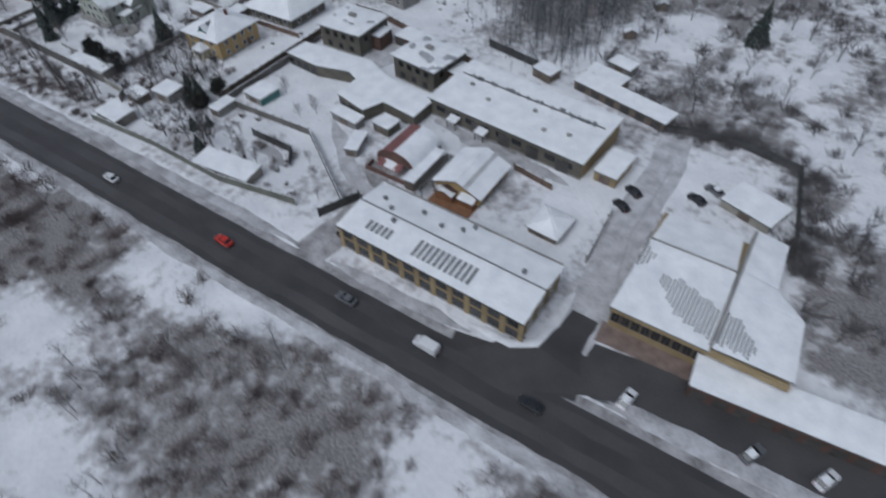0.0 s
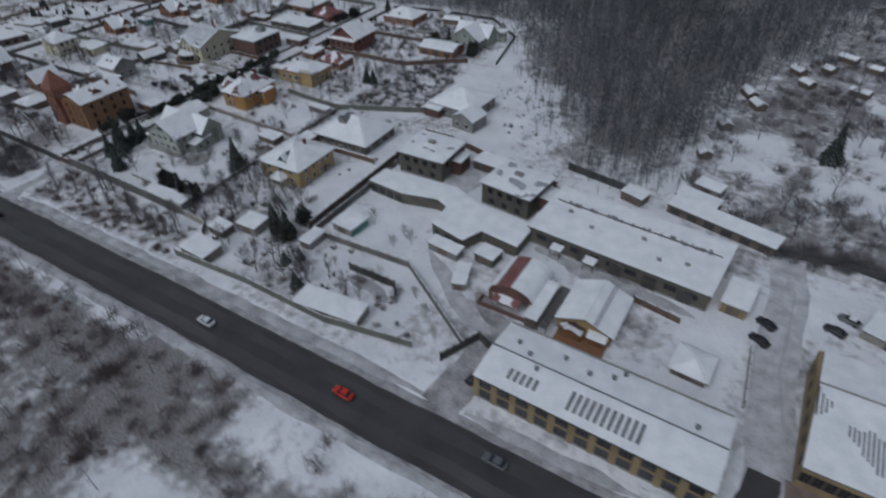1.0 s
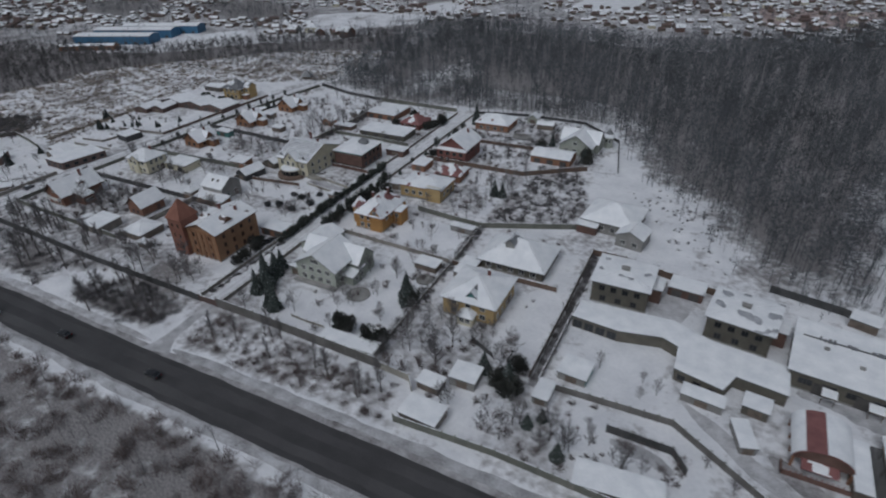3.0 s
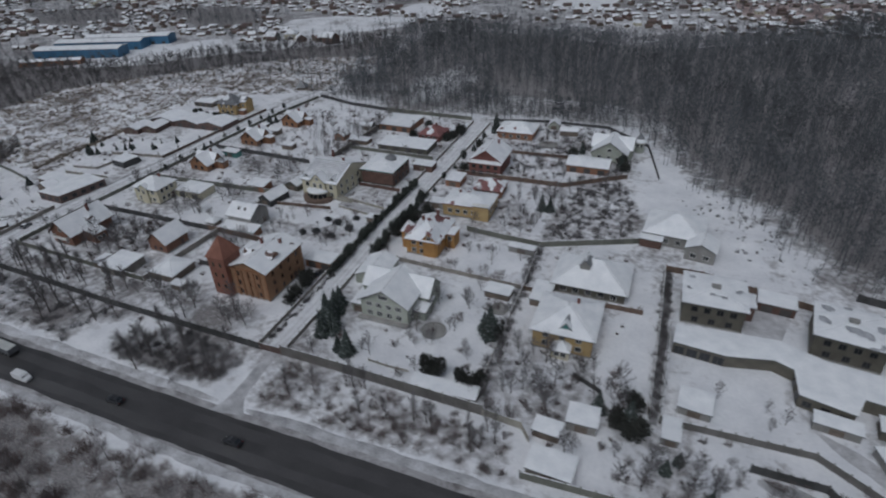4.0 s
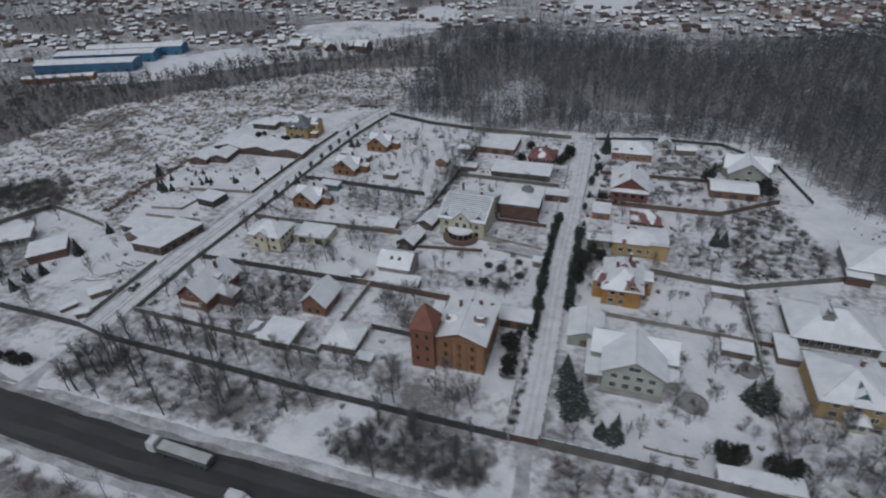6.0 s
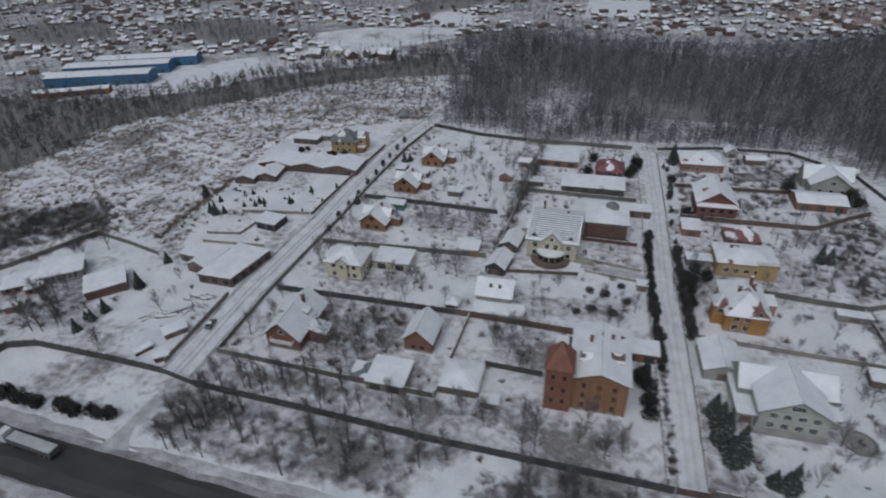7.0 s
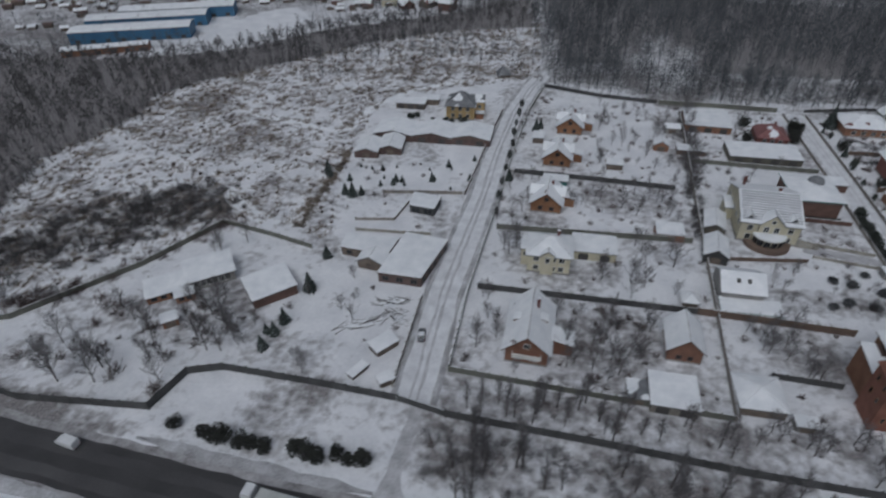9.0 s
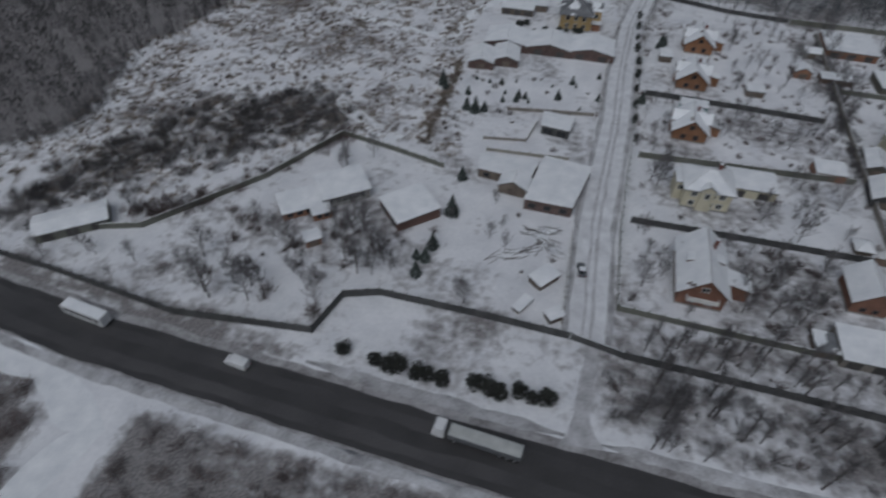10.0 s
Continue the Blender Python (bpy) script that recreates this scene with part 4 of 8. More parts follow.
def thicket(name, label, ring_fn, count, proto, scale, material, seed, category="brush", edge=0.0):
    """Many plants that nobody could count, as one sheet of real geometry."""
    r = random.Random(seed)
    vs, fs, k = [], [], 0
    protos = []
    for sh in proto:
        v = np.array([tuple(p) for p in sh.v], np.float32)
        tri = []
        for f in sh.f:
            tri += [(f[0], f[i], f[i + 1]) for i in range(1, len(f) - 1)]
        protos.append((v, np.array(tri, np.int32)))
    placed = 0
    for _ in range(count * 14):
        if placed >= count:
            break
        p = ring_fn(r)
        if p is None:
            continue
        v, f = protos[r.randrange(len(protos))]
        a, s = r.uniform(0, math.tau), r.uniform(*scale)
        c, d = math.cos(a) * s, math.sin(a) * s
        p = (p[0] + r.gauss(0, edge), p[1] + r.gauss(0, edge))
        w = np.empty_like(v)
        w[:, 0], w[:, 1], w[:, 2] = v[:, 0] * c - v[:, 1] * d + p[0], v[:, 0] * d + v[:, 1] * c + p[1], v[:, 2] * s * r.uniform(0.85, 1.2)
        vs.append(w)
        fs.append(f + k)
        k += len(v)
        placed += 1
    me = big_mesh(name, np.concatenate(vs), np.concatenate(fs), material)
    return tagged(new(name, me), label, category, kind="stuff")


def wood_tree_shape(seed, height=13.0, limbs=8, blades=54, width=0.17, low=0.34):
    """A cheap bare tree for the far woods: a thin trunk, limbs, and a rounded crown of short twigs."""
    r = random.Random(seed)
    s = Shape()
    s.spike((0, 0, -0.3), (r.uniform(-0.6, 0.6), r.uniform(-0.6, 0.6), height), 0.13, 0, 3)
    tips = []
    for k in range(limbs):
        f = low + (0.94 - low) * k / limbs
        a = k * 2.4 + r.uniform(-0.4, 0.4)
        b = Vector((0, 0, height * f))
        e = b + Vector((math.cos(a), math.sin(a), r.uniform(0.6, 1.3))).normalized() * height * 0.3 * (1.25 - 0.75 * f)
        s.spike(b, e, 0.05, 0, 3)
        tips.append((b, e))
    for _ in range(blades):
        b, e = tips[r.randrange(limbs)]
        m = b.lerp(e, r.uniform(0.3, 1.05))
        w = Vector((r.uniform(-1, 1), r.uniform(-1, 1), r.uniform(-0.5, 0.9))).normalized()
        u = w.orthogonal().normalized() * width
        q = m + w * r.uniform(0.9, 2.0)
        s.add([m - u * 0.5, m + u * 0.5, q], [(0, 1, 2)])
    return s


def brush_shape(seed, size=1.3, blades=34, width=0.06, steep=1.4):
    r = random.Random(seed)
    s = Shape()
    for _ in range(blades):
        a, e = r.uniform(0, math.tau), r.uniform(0.2 * steep, steep)
        b = Vector((r.uniform(-0.5, 0.5) * size, r.uniform(-0.5, 0.5) * size, -0.05))
        w = Vector((math.cos(a) * math.cos(e), math.sin(a) * math.cos(e), math.sin(e)))
        u = w.orthogonal().normalized() * width * r.uniform(0.7, 1.3)
        s.add([b - u, b + u, b + w * size * r.uniform(0.6, 1.2)], [(0, 1, 2)])
        m = b + w * size * 0.5
        w2 = (w + Vector((r.uniform(-1, 1), r.uniform(-1, 1), r.uniform(0, 0.6)))).normalized()
        s.add([m - u * 0.6, m + u * 0.6, m + w2 * size * 0.5], [(0, 1, 2)])
    return s


# ---- kinds of things: vehicles ----
def wheels(parent, places, radius, width):
    def ring(rad, y0, y1, n=14):
        return Shape().loft([[(rad * math.cos(math.tau * i / n), y1, rad * math.sin(math.tau * i / n)) for i in range(n)], [(rad * math.cos(math.tau * i / n), y0, rad * math.sin(math.tau * i / n)) for i in range(n)]])
    ty = shared(("tyre", radius, width), lambda: ring(radius, -width / 2, width / 2).mesh("wheel", TYRE))
    rm = shared(("rim", radius, width), lambda: ring(radius * 0.62, -width / 2 - 0.01, width / 2 + 0.01, 10).mesh("rim", STEEL))
    for x, y in places:
        wh = part("wheel", ty, None, parent)
        wh.location = (x, y, radius)
        part("rim", rm, None, wh)


def section(x, half, z0, z1, chamfer=0.1):
    """One cross-section of a vehicle's body, as a ring."""
    return [(x, -half + chamfer, z0), (x, half - chamfer, z0), (x, half, z0 + chamfer), (x, half, z1 - chamfer), (x, half - chamfer, z1), (x, -half + chamfer, z1), (x, -half, z1 - chamfer), (x, -half, z0 + chamfer)]


def car(label, x, y, rot, paint, van=False, snowy=False):
    t = thing("van" if van else "car", pose(x, y, 0.035, 0, 0, rot), label, "van" if van else "car", "traffic")
    if van:
        body = [section(-2.4, 0.9, 0.35, 1.9), section(-2.3, 0.95, 0.3, 2.1), section(1.0, 0.95, 0.3, 2.1), section(1.6, 0.93, 0.3, 1.45), section(2.4, 0.88, 0.32, 1.05), section(2.5, 0.82, 0.38, 0.9)]
        part("body", Shape().loft(body), paint, t)
        part("windscreen", Shape().slab([(1.02, -0.78, 2.02), (1.62, -0.78, 1.45), (1.62, 0.78, 1.45), (1.02, 0.78, 2.02)], 0.03), CARGLASS, t)
        ends = (2.45, -2.42)
    else:
        body = [section(-2.15, 0.78, 0.4, 0.85), section(-2.05, 0.85, 0.28, 0.98), section(-1.2, 0.88, 0.25, 1.0), section(0.9, 0.88, 0.25, 0.98), section(1.9, 0.84, 0.28, 0.82), section(2.15, 0.75, 0.38, 0.7)]
        part("body", Shape().loft(body), paint, t)
        cab = [section(-1.75, 0.72, 0.95, 1.02, 0.03), section(-1.1, 0.7, 0.95, 1.42, 0.06), section(0.15, 0.7, 0.95, 1.45, 0.06), section(1.0, 0.74, 0.93, 1.0, 0.03)]
        part("cabin_glass", Shape().loft(cab), CARGLASS, t)
        part("roof_panel", Shape().box(-1.15, -0.66, 1.42, 0.2, 0.66, 1.475), SNOW if snowy else paint, t)
        ends = (2.08, -2.12)
    wheels(t, [(-1.35, -0.82), (-1.35, 0.82), (1.35, -0.82), (1.35, 0.82)], 0.33, 0.22)
    for sgn in (-1, 1):
        part("headlight", Shape().box(ends[0], sgn * 0.6 - 0.15, 0.6, ends[0] + 0.06, sgn * 0.6 + 0.15, 0.75), LAMPWHITE, t)
        part("tail_light", Shape().box(ends[1] - 0.05, sgn * 0.68 - 0.1, 0.6, ends[1], sgn * 0.68 + 0.1, 0.85), LAMPRED, t)
    return t


def lorry(label, x, y, rot, cab_paint, load):
    """An articulated lorry, its cab ahead at +x."""
    t = thing("lorry", pose(x, y, 0.035, 0, 0, rot), label, "truck", "traffic")
    cab = [section(5.9, 1.2, 0.5, 3.2), section(6.1, 1.24, 0.45, 3.35), section(7.8, 1.24, 0.45, 3.3), section(8.2, 1.2, 0.45, 2.0), section(8.25, 1.15, 0.5, 1.6)]
    part("cab", Shape().loft(cab), cab_paint, t)
    part("windscreen", Shape().slab([(7.82, -1.05, 3.1), (8.2, -1.05, 2.05), (8.2, 1.05, 2.05), (7.82, 1.05, 3.1)], 0.04), CARGLASS, t)
    part("chassis", Shape().box(-7.8, -0.5, 0.75, 6.4, 0.5, 1.05), DARKTRIM, t)
    part("trailer", Shape().box(-8.0, -1.25, 1.05, 5.3, 1.25, 1.25).box(-8.0, -1.25, 1.25, -7.9, 1.25, 2.6).box(5.2, -1.25, 1.25, 5.3, 1.25, 2.8).box(-8.0, -1.25, 1.25, 5.3, -1.17, 2.55).box(-8.0, 1.17, 1.25, 5.3, 1.25, 2.55), load, t)
    n = Shape()
    snow_sheet(n, (-7.95, -1.22, 2.5), (5.25, -1.22, 2.5), (5.25, 1.22, 2.5), (-7.95, 1.22, 2.5), 0.12, cell=0.5)
    part("load_cover", n, TARP, t, "pale snow-dusted load cover", smooth=True)
    wheels(t, [(a, b) for a in (-6.9, -5.6, -4.3, 4.0, 7.0) for b in (-1.05, 1.05)], 0.5, 0.32)
    for sgn in (-1, 1):
        part("headlight", Shape().box(8.2, sgn * 0.9 - 0.2, 0.75, 8.28, sgn * 0.9 + 0.2, 0.95), LAMPWHITE, t)
    return t


def bus(label, x, y, rot):
    t = thing("bus", pose(x, y, 0.035, 0, 0, rot), label, "bus", "traffic")
    body = [section(-5.3, 1.15, 0.5, 2.9), section(-5.2, 1.24, 0.4, 3.05), section(5.0, 1.24, 0.4, 3.05), section(5.35, 1.18, 0.45, 2.7)]
    part("body", Shape().loft(body), WHITEPAINT, t)
    for i in range(6):
        for sgn in (-1, 1):
            a = -4.6 + i * 1.55
            part("side_window", Shape().box(a, sgn * 1.25 - 0.015, 1.55, a + 1.35, sgn * 1.25 + 0.015, 2.5), CARGLASS, t)
    part("windscreen", Shape().slab([(5.05, -1.05, 2.8), (5.4, -1.05, 1.5), (5.4, 1.05, 1.5), (5.05, 1.05, 2.8)], 0.05), CARGLASS, t)
    n = Shape()
    snow_sheet(n, (-5.1, -1.15, 3.05), (4.9, -1.15, 3.05), (4.9, 1.15, 3.05), (-5.1, 1.15, 3.05), 0.08, cell=0.5)
    part("snow_layer", n, SNOW, t, smooth=True)
    wheels(t, [(-3.2, -1.1), (-3.2, 1.1), (3.4, -1.1), (3.4, 1.1)], 0.48, 0.3)
    return t


# ---- the walled yard and the corner building, east ----
def build_admin():
    w, d, eave, ridge = 41.4, 14.3, 6.4, 7.4
    h = house("long ochre two-storey building with low snowy roof beside the road", -41.2, 64.4, w, d, eave, ridge, "gable_x", OCHRE, DARKTRIM, -1.5, 0.55, rows=[(90, 3, 3.7, 1.5, 1.7, 1), (90, 3, 0.8, 1.5, 1.7, 1), (270, 3, 3.7, 1.5, 1.7, 1)], name="long_building", category="building")
    for i in range(11):
        a = -w / 2 + w * (i + 0.5) / 11
        window(h, a, -d / 2 - 0.01, 3.6, 0, 2.2, 2.0, 2, DARKTRIM)
        window(h, a, -d / 2 - 0.01, 0.7, 0, 2.2, 1.9, 2, DARKTRIM)
    for i in range(12):
        a = -w / 2 + w * i / 11
        part("pilaster", Shape().box(a - 0.45, -d / 2 - 0.16, 0, a + 0.45, -d / 2, eave - 0.4), OCHRE, h)
    part("gutter", Shape().box(-w / 2 - 0.6, -d / 2 - 0.75, eave - 0.2, w / 2 + 0.6, -d / 2 - 0.55, eave - 0.02), DARKTRIM, h)
    part("ridge_cap", Shape().box(-w / 2 - 0.5, -0.12, ridge + 0.05, w / 2 + 0.5, 0.12, ridge + 0.33), ROOFGREY, h)
    s = (ridge - eave) / (d / 2)
    for i in range(18):
        if 5 <= i < 7:
            continue
        x = -15.6 + i * 1.25 if i < 5 else -4.0 + (i - 7) * 1.22
        y0, y1 = (-5.4, -3.2) if i < 5 else (-6.0, -2.2)
        zs = [eave + s * (y + d / 2) for y in (y0, y1)]
        p = [(x, y0, zs[0] + 0.34), (x + 0.62, y0, zs[0] + 0.34), (x + 0.62, y1, zs[1] + 0.34), (x, y1, zs[1] + 0.34)]
        part("snow_guard_slat", Shape().slab(p, 0.2), ROOFGREY, h)
    for x, y in ((-17, 3.0), (-14, 1.2), (-8, 4.0), (-3, 2.8), (1, 4.4), (2.5, 6.4), (16, 1.5), (-11.5, -1.3)):
        z = ridge - s * abs(y)
        part("roof_vent", Shape().box(x - 0.3, y - 0.3, z, x + 0.3, y + 0.3, z + 0.75).box(x - 0.42, y - 0.42, z + 0.75, x + 0.42, y + 0.42, z + 0.85), ROOFGREY, h)
    part("cornice", Shape().box(-w / 2 - 0.05, d / 2 + 0.35, eave - 0.1, w / 2 + 0.05, d / 2 + 0.75, eave + 0.28), GREYWALL, h)


def build_corner():
    t = thing("corner_building", pose(-1.4, 82.2, 0), "ochre corner building with dark ground-floor windows and snowy sheet roofs", "building")
    TAKEN.append((3, 83, 32, 32, 0))
    part("wall", Shape().box(-7.8, -13.8, 0, 8.6, 12.8, 6.2), OCHRE, t)
    part("east_wall", Shape().prism([(8.6, -13.6), (21.0, -12.9), (20.2, -1.0), (15.0, 4.0), (14.4, 15.8), (8.6, 15.8)], 0, 6.0), OCHRE, t)
    s, n = Shape(), Shape()
    planes = [((-8.2, -14.6, 6.2), (8.6, -14.6, 6.2), (8.0, 2.7, 8.0), (-7.6, 2.7, 8.0)), ((-7.6, 2.7, 7.4), (8.0, 2.7, 7.4), (7.0, 14.4, 6.3), (-7.0, 13.0, 6.3))]
    for q in planes:
        s.slab(q, 0.25)
    snow_sheet(n, *planes[0], 0.13, 0, 0.7, 4.0)
    snow_sheet(n, *planes[1], 0.25, 0, 0.8, 5.0)
    roof = part("roof", s, ROOFGREY, t)
    part("snow_layer", n, SNOW, roof, "thin snow over the ribbed sheet", smooth=True)
    def bare_ribs(x0, x1, low, high, top):
        """Sheet ribs laid bare of snow between two edges."""
        x = x0
        while x < x1:
            y0 = float(np.interp(x, [p[0] for p in low], [p[1] for p in low])) + 0.35 * math.sin(x * 3.1)
            y1 = float(np.interp(x, [p[0] for p in high], [p[1] for p in high])) + 0.35 * math.sin(x * 2.3 + 1)
            if y1 - y0 > 0.4:
                part("roof_rib", Shape().slab([(x, y0, top(x, y0)), (x + 0.25, y0, top(x, y0)), (x + 0.25, y1, top(x, y1)), (x, y1, top(x, y1))], 0.2), ROOFDARK, t)
            x += 0.68

    def front_slope(x, y):
        return 6.41 + 1.8 * (y + 14.6) / 17.3

    def east_slope(x, y):
        return 6.95 + (y + 14.0) / 13.1 - 0.07 * (x - 8.8)

    bare_ribs(-3.4, 8.1, [(-3.4, -4.9), (1.1, -10.5), (6.4, -12.4), (8.2, -12.4)], [(-3.4, -4.3), (0.4, -3.6), (8.2, -6.4)], front_slope)
    bare_ribs(-7.7, -5.2, [(-7.8, -4.6), (-5.2, -1.5)], [(-7.8, 1.6), (-5.2, -1.0)], front_slope)
    bare_ribs(9.1, 16.4, [(9.0, -12.8), (16.6, -12.9)], [(9.0, -6.2), (11.3, -6.8), (16.6, -12.6)], east_slope)
    part("ridge_wall", Shape().box(-7.8, 2.55, 7.3, 8.2, 2.85, 8.3), GREYWALL, t)
    part("valley_wall", Shape().box(8.25, -13.5, 6.0, 8.75, 14.5, 8.25), GREYWALL, t)
    s2, n2 = Shape(), Shape()
    q = [((8.8, -14.0, 6.6), (21.3, -13.3, 6.2), (20.4, -0.9, 6.4), (8.8, -0.9, 7.6)), ((8.8, -0.9, 7.6), (20.4, -0.9, 6.4), (15.1, 4.2, 6.4), (8.8, 4.2, 7.6)), ((8.8, 4.2, 7.6), (15.1, 4.2, 6.4), (14.6, 16.1, 6.2), (8.8, 16.1, 7.0))]
    for p in q:
        s2.slab(p, 0.25)
        snow_sheet(n2, *p, 0.25, 0, 0.8, 9.0)
    r2 = part("east_roof", s2, ROOFGREY, t)
    part("snow_layer", n2, SNOW, r2, "soft white snow layer", smooth=True)
    part("cornice", Shape().box(-8.0, -14.3, 4.7, 21.0, -13.82, 6.0), OCHRE, t)
    for i in range(9):
        window(t, -6.8 + i * 1.8, -13.82, 1.9, 0, 1.45, 2.3, 1, DARKTRIM)
    for i in range(5):
        window(t, 10.2 + i * 2.2, -13.5, 2.8, 3, 1.4, 1.6, 1, DARKTRIM)
    for i in range(6):
        window(t, -7.82, -11 + i * 4.2, 2.8, 270, 1.5, 1.6, 1, DARKTRIM)
    shed("long low shop annex with flat snow-covered roof", 27, 67.2, 41, 6.4, 3.4, 3.7, "shed", DARKBRICK, 5.0, name="annex", category="building", openings=12)


def build_pavilion():
    """A vaulted pavilion, its red sheet roof half bare of snow."""
    t = thing("vaulted_pavilion", pose(-67.0, 87.9, 0) @ Matrix.Diagonal((0.9, 0.88, 1.0, 1.0)), "open brick pavilion with arched dull red roof, half snow-covered", "pavilion")
    TAKEN.append((-67.3, 87, 12, 14, 0))
    n, r, rise = 14, 5.6, 3.0
    def arc(k, grow=0.0, lift=0.0):
        a = math.pi * k / n
        return (-(r + grow) * math.cos(a), 2.6 + (rise + grow) * math.sin(a) + lift)
    vault, cover = Shape(), Shape()
    rings = []
    for k in range(n + 1):
        x, z = arc(k)
        x2, z2 = arc(k, 0.15)
        rings.append([(x, -6.5, z), (x2, -6.5, z2), (x2, 6.5, z2), (x, 6.5, z)])
    vault.loft(rings)
    part("vault", vault, ROOFRED, t, "dull red arched sheet roof")
    for k in range(n + 1):
        x, z = arc(k, 0.32 if k not in (5, 6) else 0.1)
        for j in range(10):
            cover.v.append((x, -6.45 + 12.9 * j / 9, z + 0.06 * noise.noise((x, j * 1.3, 2.0))))
    cover.f = [(k * 10 + j, k * 10 + j + 1, (k + 1) * 10 + j + 1, (k + 1) * 10 + j) for k in range(n) for j in range(9) if k not in (4, 5, 6)]
    part("snow_layer", cover, SNOW, t, "snow on the sides of the vault", smooth=True)
    for y in (-6.4, 6.2):
        face = [(-arc(k)[0], arc(k)[1]) for k in range(n + 1)]
        ring = [(x, z) for x, z in face]
        part("end_wall", Shape().loft([[(x, y + 0.2, z) for x, z in ring], [(x, y, z) for x, z in ring]]), DARKBRICK, t)
    for x in (-5.4, 5.4):
        for y in (-6.2, -2, 2, 6.2):
            part("pier", Shape().box(x - 0.3, y - 0.3, 0, x + 0.3, y + 0.3, 2.7), BRICK, t)
    part("low_wall", Shape().box(-7.4, -9.6, 0, 5.6, -9.3, 1.1).box(-7.4, -9.6, 0, -7.1, -6.4, 1.1), DARKBRICK, t)
    for k in range(12):
        part("baluster", Shape().box(-6.6 + k * 0.95, -9.52, 1.1, -6.4 + k * 0.95, -9.38, 1.7), ROOFRED, t)
    part("porch_roof", Shape().slab([(-4, -9.0, 2.5), (3, -9.0, 2.5), (3, -6.4, 3.0), (-4, -6.4, 3.0)], 0.15), ROOFRED, t)
    c = Shape()
    snow_sheet(c, (-3.9, -8.9, 2.52), (2.9, -8.9, 2.52), (2.9, -6.5, 3.02), (-3.9, -6.5, 3.02), 0.14, 0.55)
    part("porch_snow", c, SNOW, t, smooth=True)


def build_east():
    build_admin()
    build_corner()
    build_pavilion()
    h = house("wooden guest hut with orange gable and snowy roof in the yard", -50, 88.3, 11.4, 12.4, 3.1, 5.4, "gable_y", YELLOW, ROOFBROWN, 0, 0.7, rows=[(0, 2, 0.9, 1.2, 1.3, 1), (90, 3, 0.9, 1.2, 1.3, 1)], name="guest_hut", category="hut", trim=ROOFBROWN)
    part("terrace_deck", Shape().box(-5.2, -10.4, 0, 5.4, -6.25, 0.35), LOG, h, "brown wooden terrace deck")
    wing(h, -2.2, -7.2, 4.2, 2.6, 2.4, 3.2, "gable_y", LOG, ROOFBROWN, bare=0.5)
    wing(h, 3.2, -7.0, 3.4, 2.0, 2.2, 2.7, "shed", LOG, ROOFBROWN)
    for k in range(2):
        part("roof_batten", Shape().slab([(2.0 + k * 0.5, -6.8, 4.85 - k * 0.2), (2.16 + k * 0.5, -6.8, 4.82 - k * 0.2), (2.16 + k * 0.5, 6.8, 4.82 - k * 0.2), (2.0 + k * 0.5, 6.8, 4.85 - k * 0.2)], 0.12), DARKTRIM, h)
    shed("open shelter with flat snowy roof beside the pavilion", -60.6, 85, 2.6, 12.5, 2.9, 3.1, "shed", TIMBER, 0)
    t = thing("pergola", pose(-57.6, 84.6, 0), "dark slatted pergola beside the guest hut", "pergola")
    TAKEN.append((-57.6, 84.6, 2.4, 14, 0))
    for x in (-0.95, 0.95):
        part("beam", Shape().box(x - 0.08, -7.0, 2.45, x + 0.08, 7.0, 2.6), DARKTRIM, t)
        for y in (-6.6, -2.2, 2.2, 6.6):
            part("post", shared("pergola_post", lambda: Shape().box(-0.08, -0.08, 0, 0.08, 0.08, 2.45).mesh("post", DARKTRIM)), None, t).location = (x, y, 0)
    for k in range(28):
        part("slat", shared("pergola_slat", lambda: Shape().box(-1.1, -0.14, 2.6, 1.1, 0.14, 2.68).mesh("slat", DARKTRIM)), None, t).location = (0, -6.75 + k * 0.5, 0)
    shed("small summer house with tent roof under snow", -28.6, 84.6, 6.4, 6.8, 2.2, 3.6, "hip", TIMBER, -4, name="summer_house", category="hut", o=0.6)
    h = house("long grey workshop with wide snow-covered roof", -50.6, 112.9, 43.5, 18.2, 4.9, 6.4, "shed", OLIVE, ROOFGREY, -5.2, 0.5, rows=[(0, 9, 2.0, 2.6, 1.4, 2)], name="workshop", category="building", trim=DARKTRIM)
    q = random.Random(31)
    x = -17.0
    while x < 18.5:
        step = q.choice((0.5, 0.7, 1.0, 1.6))
        y, top = 3.3 + q.uniform(-0.25, 0.25), 6.45 + q.uniform(0.0, 0.5)
        part("roof_vent", Shape().box(x - step * 0.4, y - 0.3, 5.7, x + step * 0.4, y + 0.3, top).box(x - step * 0.46, y - 0.36, top, x + step * 0.46, y + 0.36, top + 0.09), ROOFGREY, h)
        x += step + q.choice((0.25, 0.4, 0.6, 2.2))
    part("ridge_rail", Shape().box(-20.5, 3.2, 5.9, 20.5, 3.4, 6.38), DARKTRIM, h)
    for x, y in ((-8.5, -2.4), (3.6, 0.2), (14.8, -3.0), (-15.5, 0.6), (9.0, -4.6)):
        z = 4.9 + 1.5 * (y + 9.1) / 18.2
        part("roof_hatch", Shape().box(x - 0.5, y - 0.4, z, x + 0.5, y + 0.4, z + 0.5).box(x - 0.56, y - 0.46, z + 0.5, x + 0.56, y + 0.46, z + 0.58), GREYWALL, h)
    for i in range(5):
        x = -15 + i * 8
        part("gate", Shape().box(x - 1.6, -9.2, 0, x + 1.6, -9.1, 3.2).box(x - 0.04, -9.24, 0, x + 0.04, -9.1, 3.2), DARKTRIM, h)
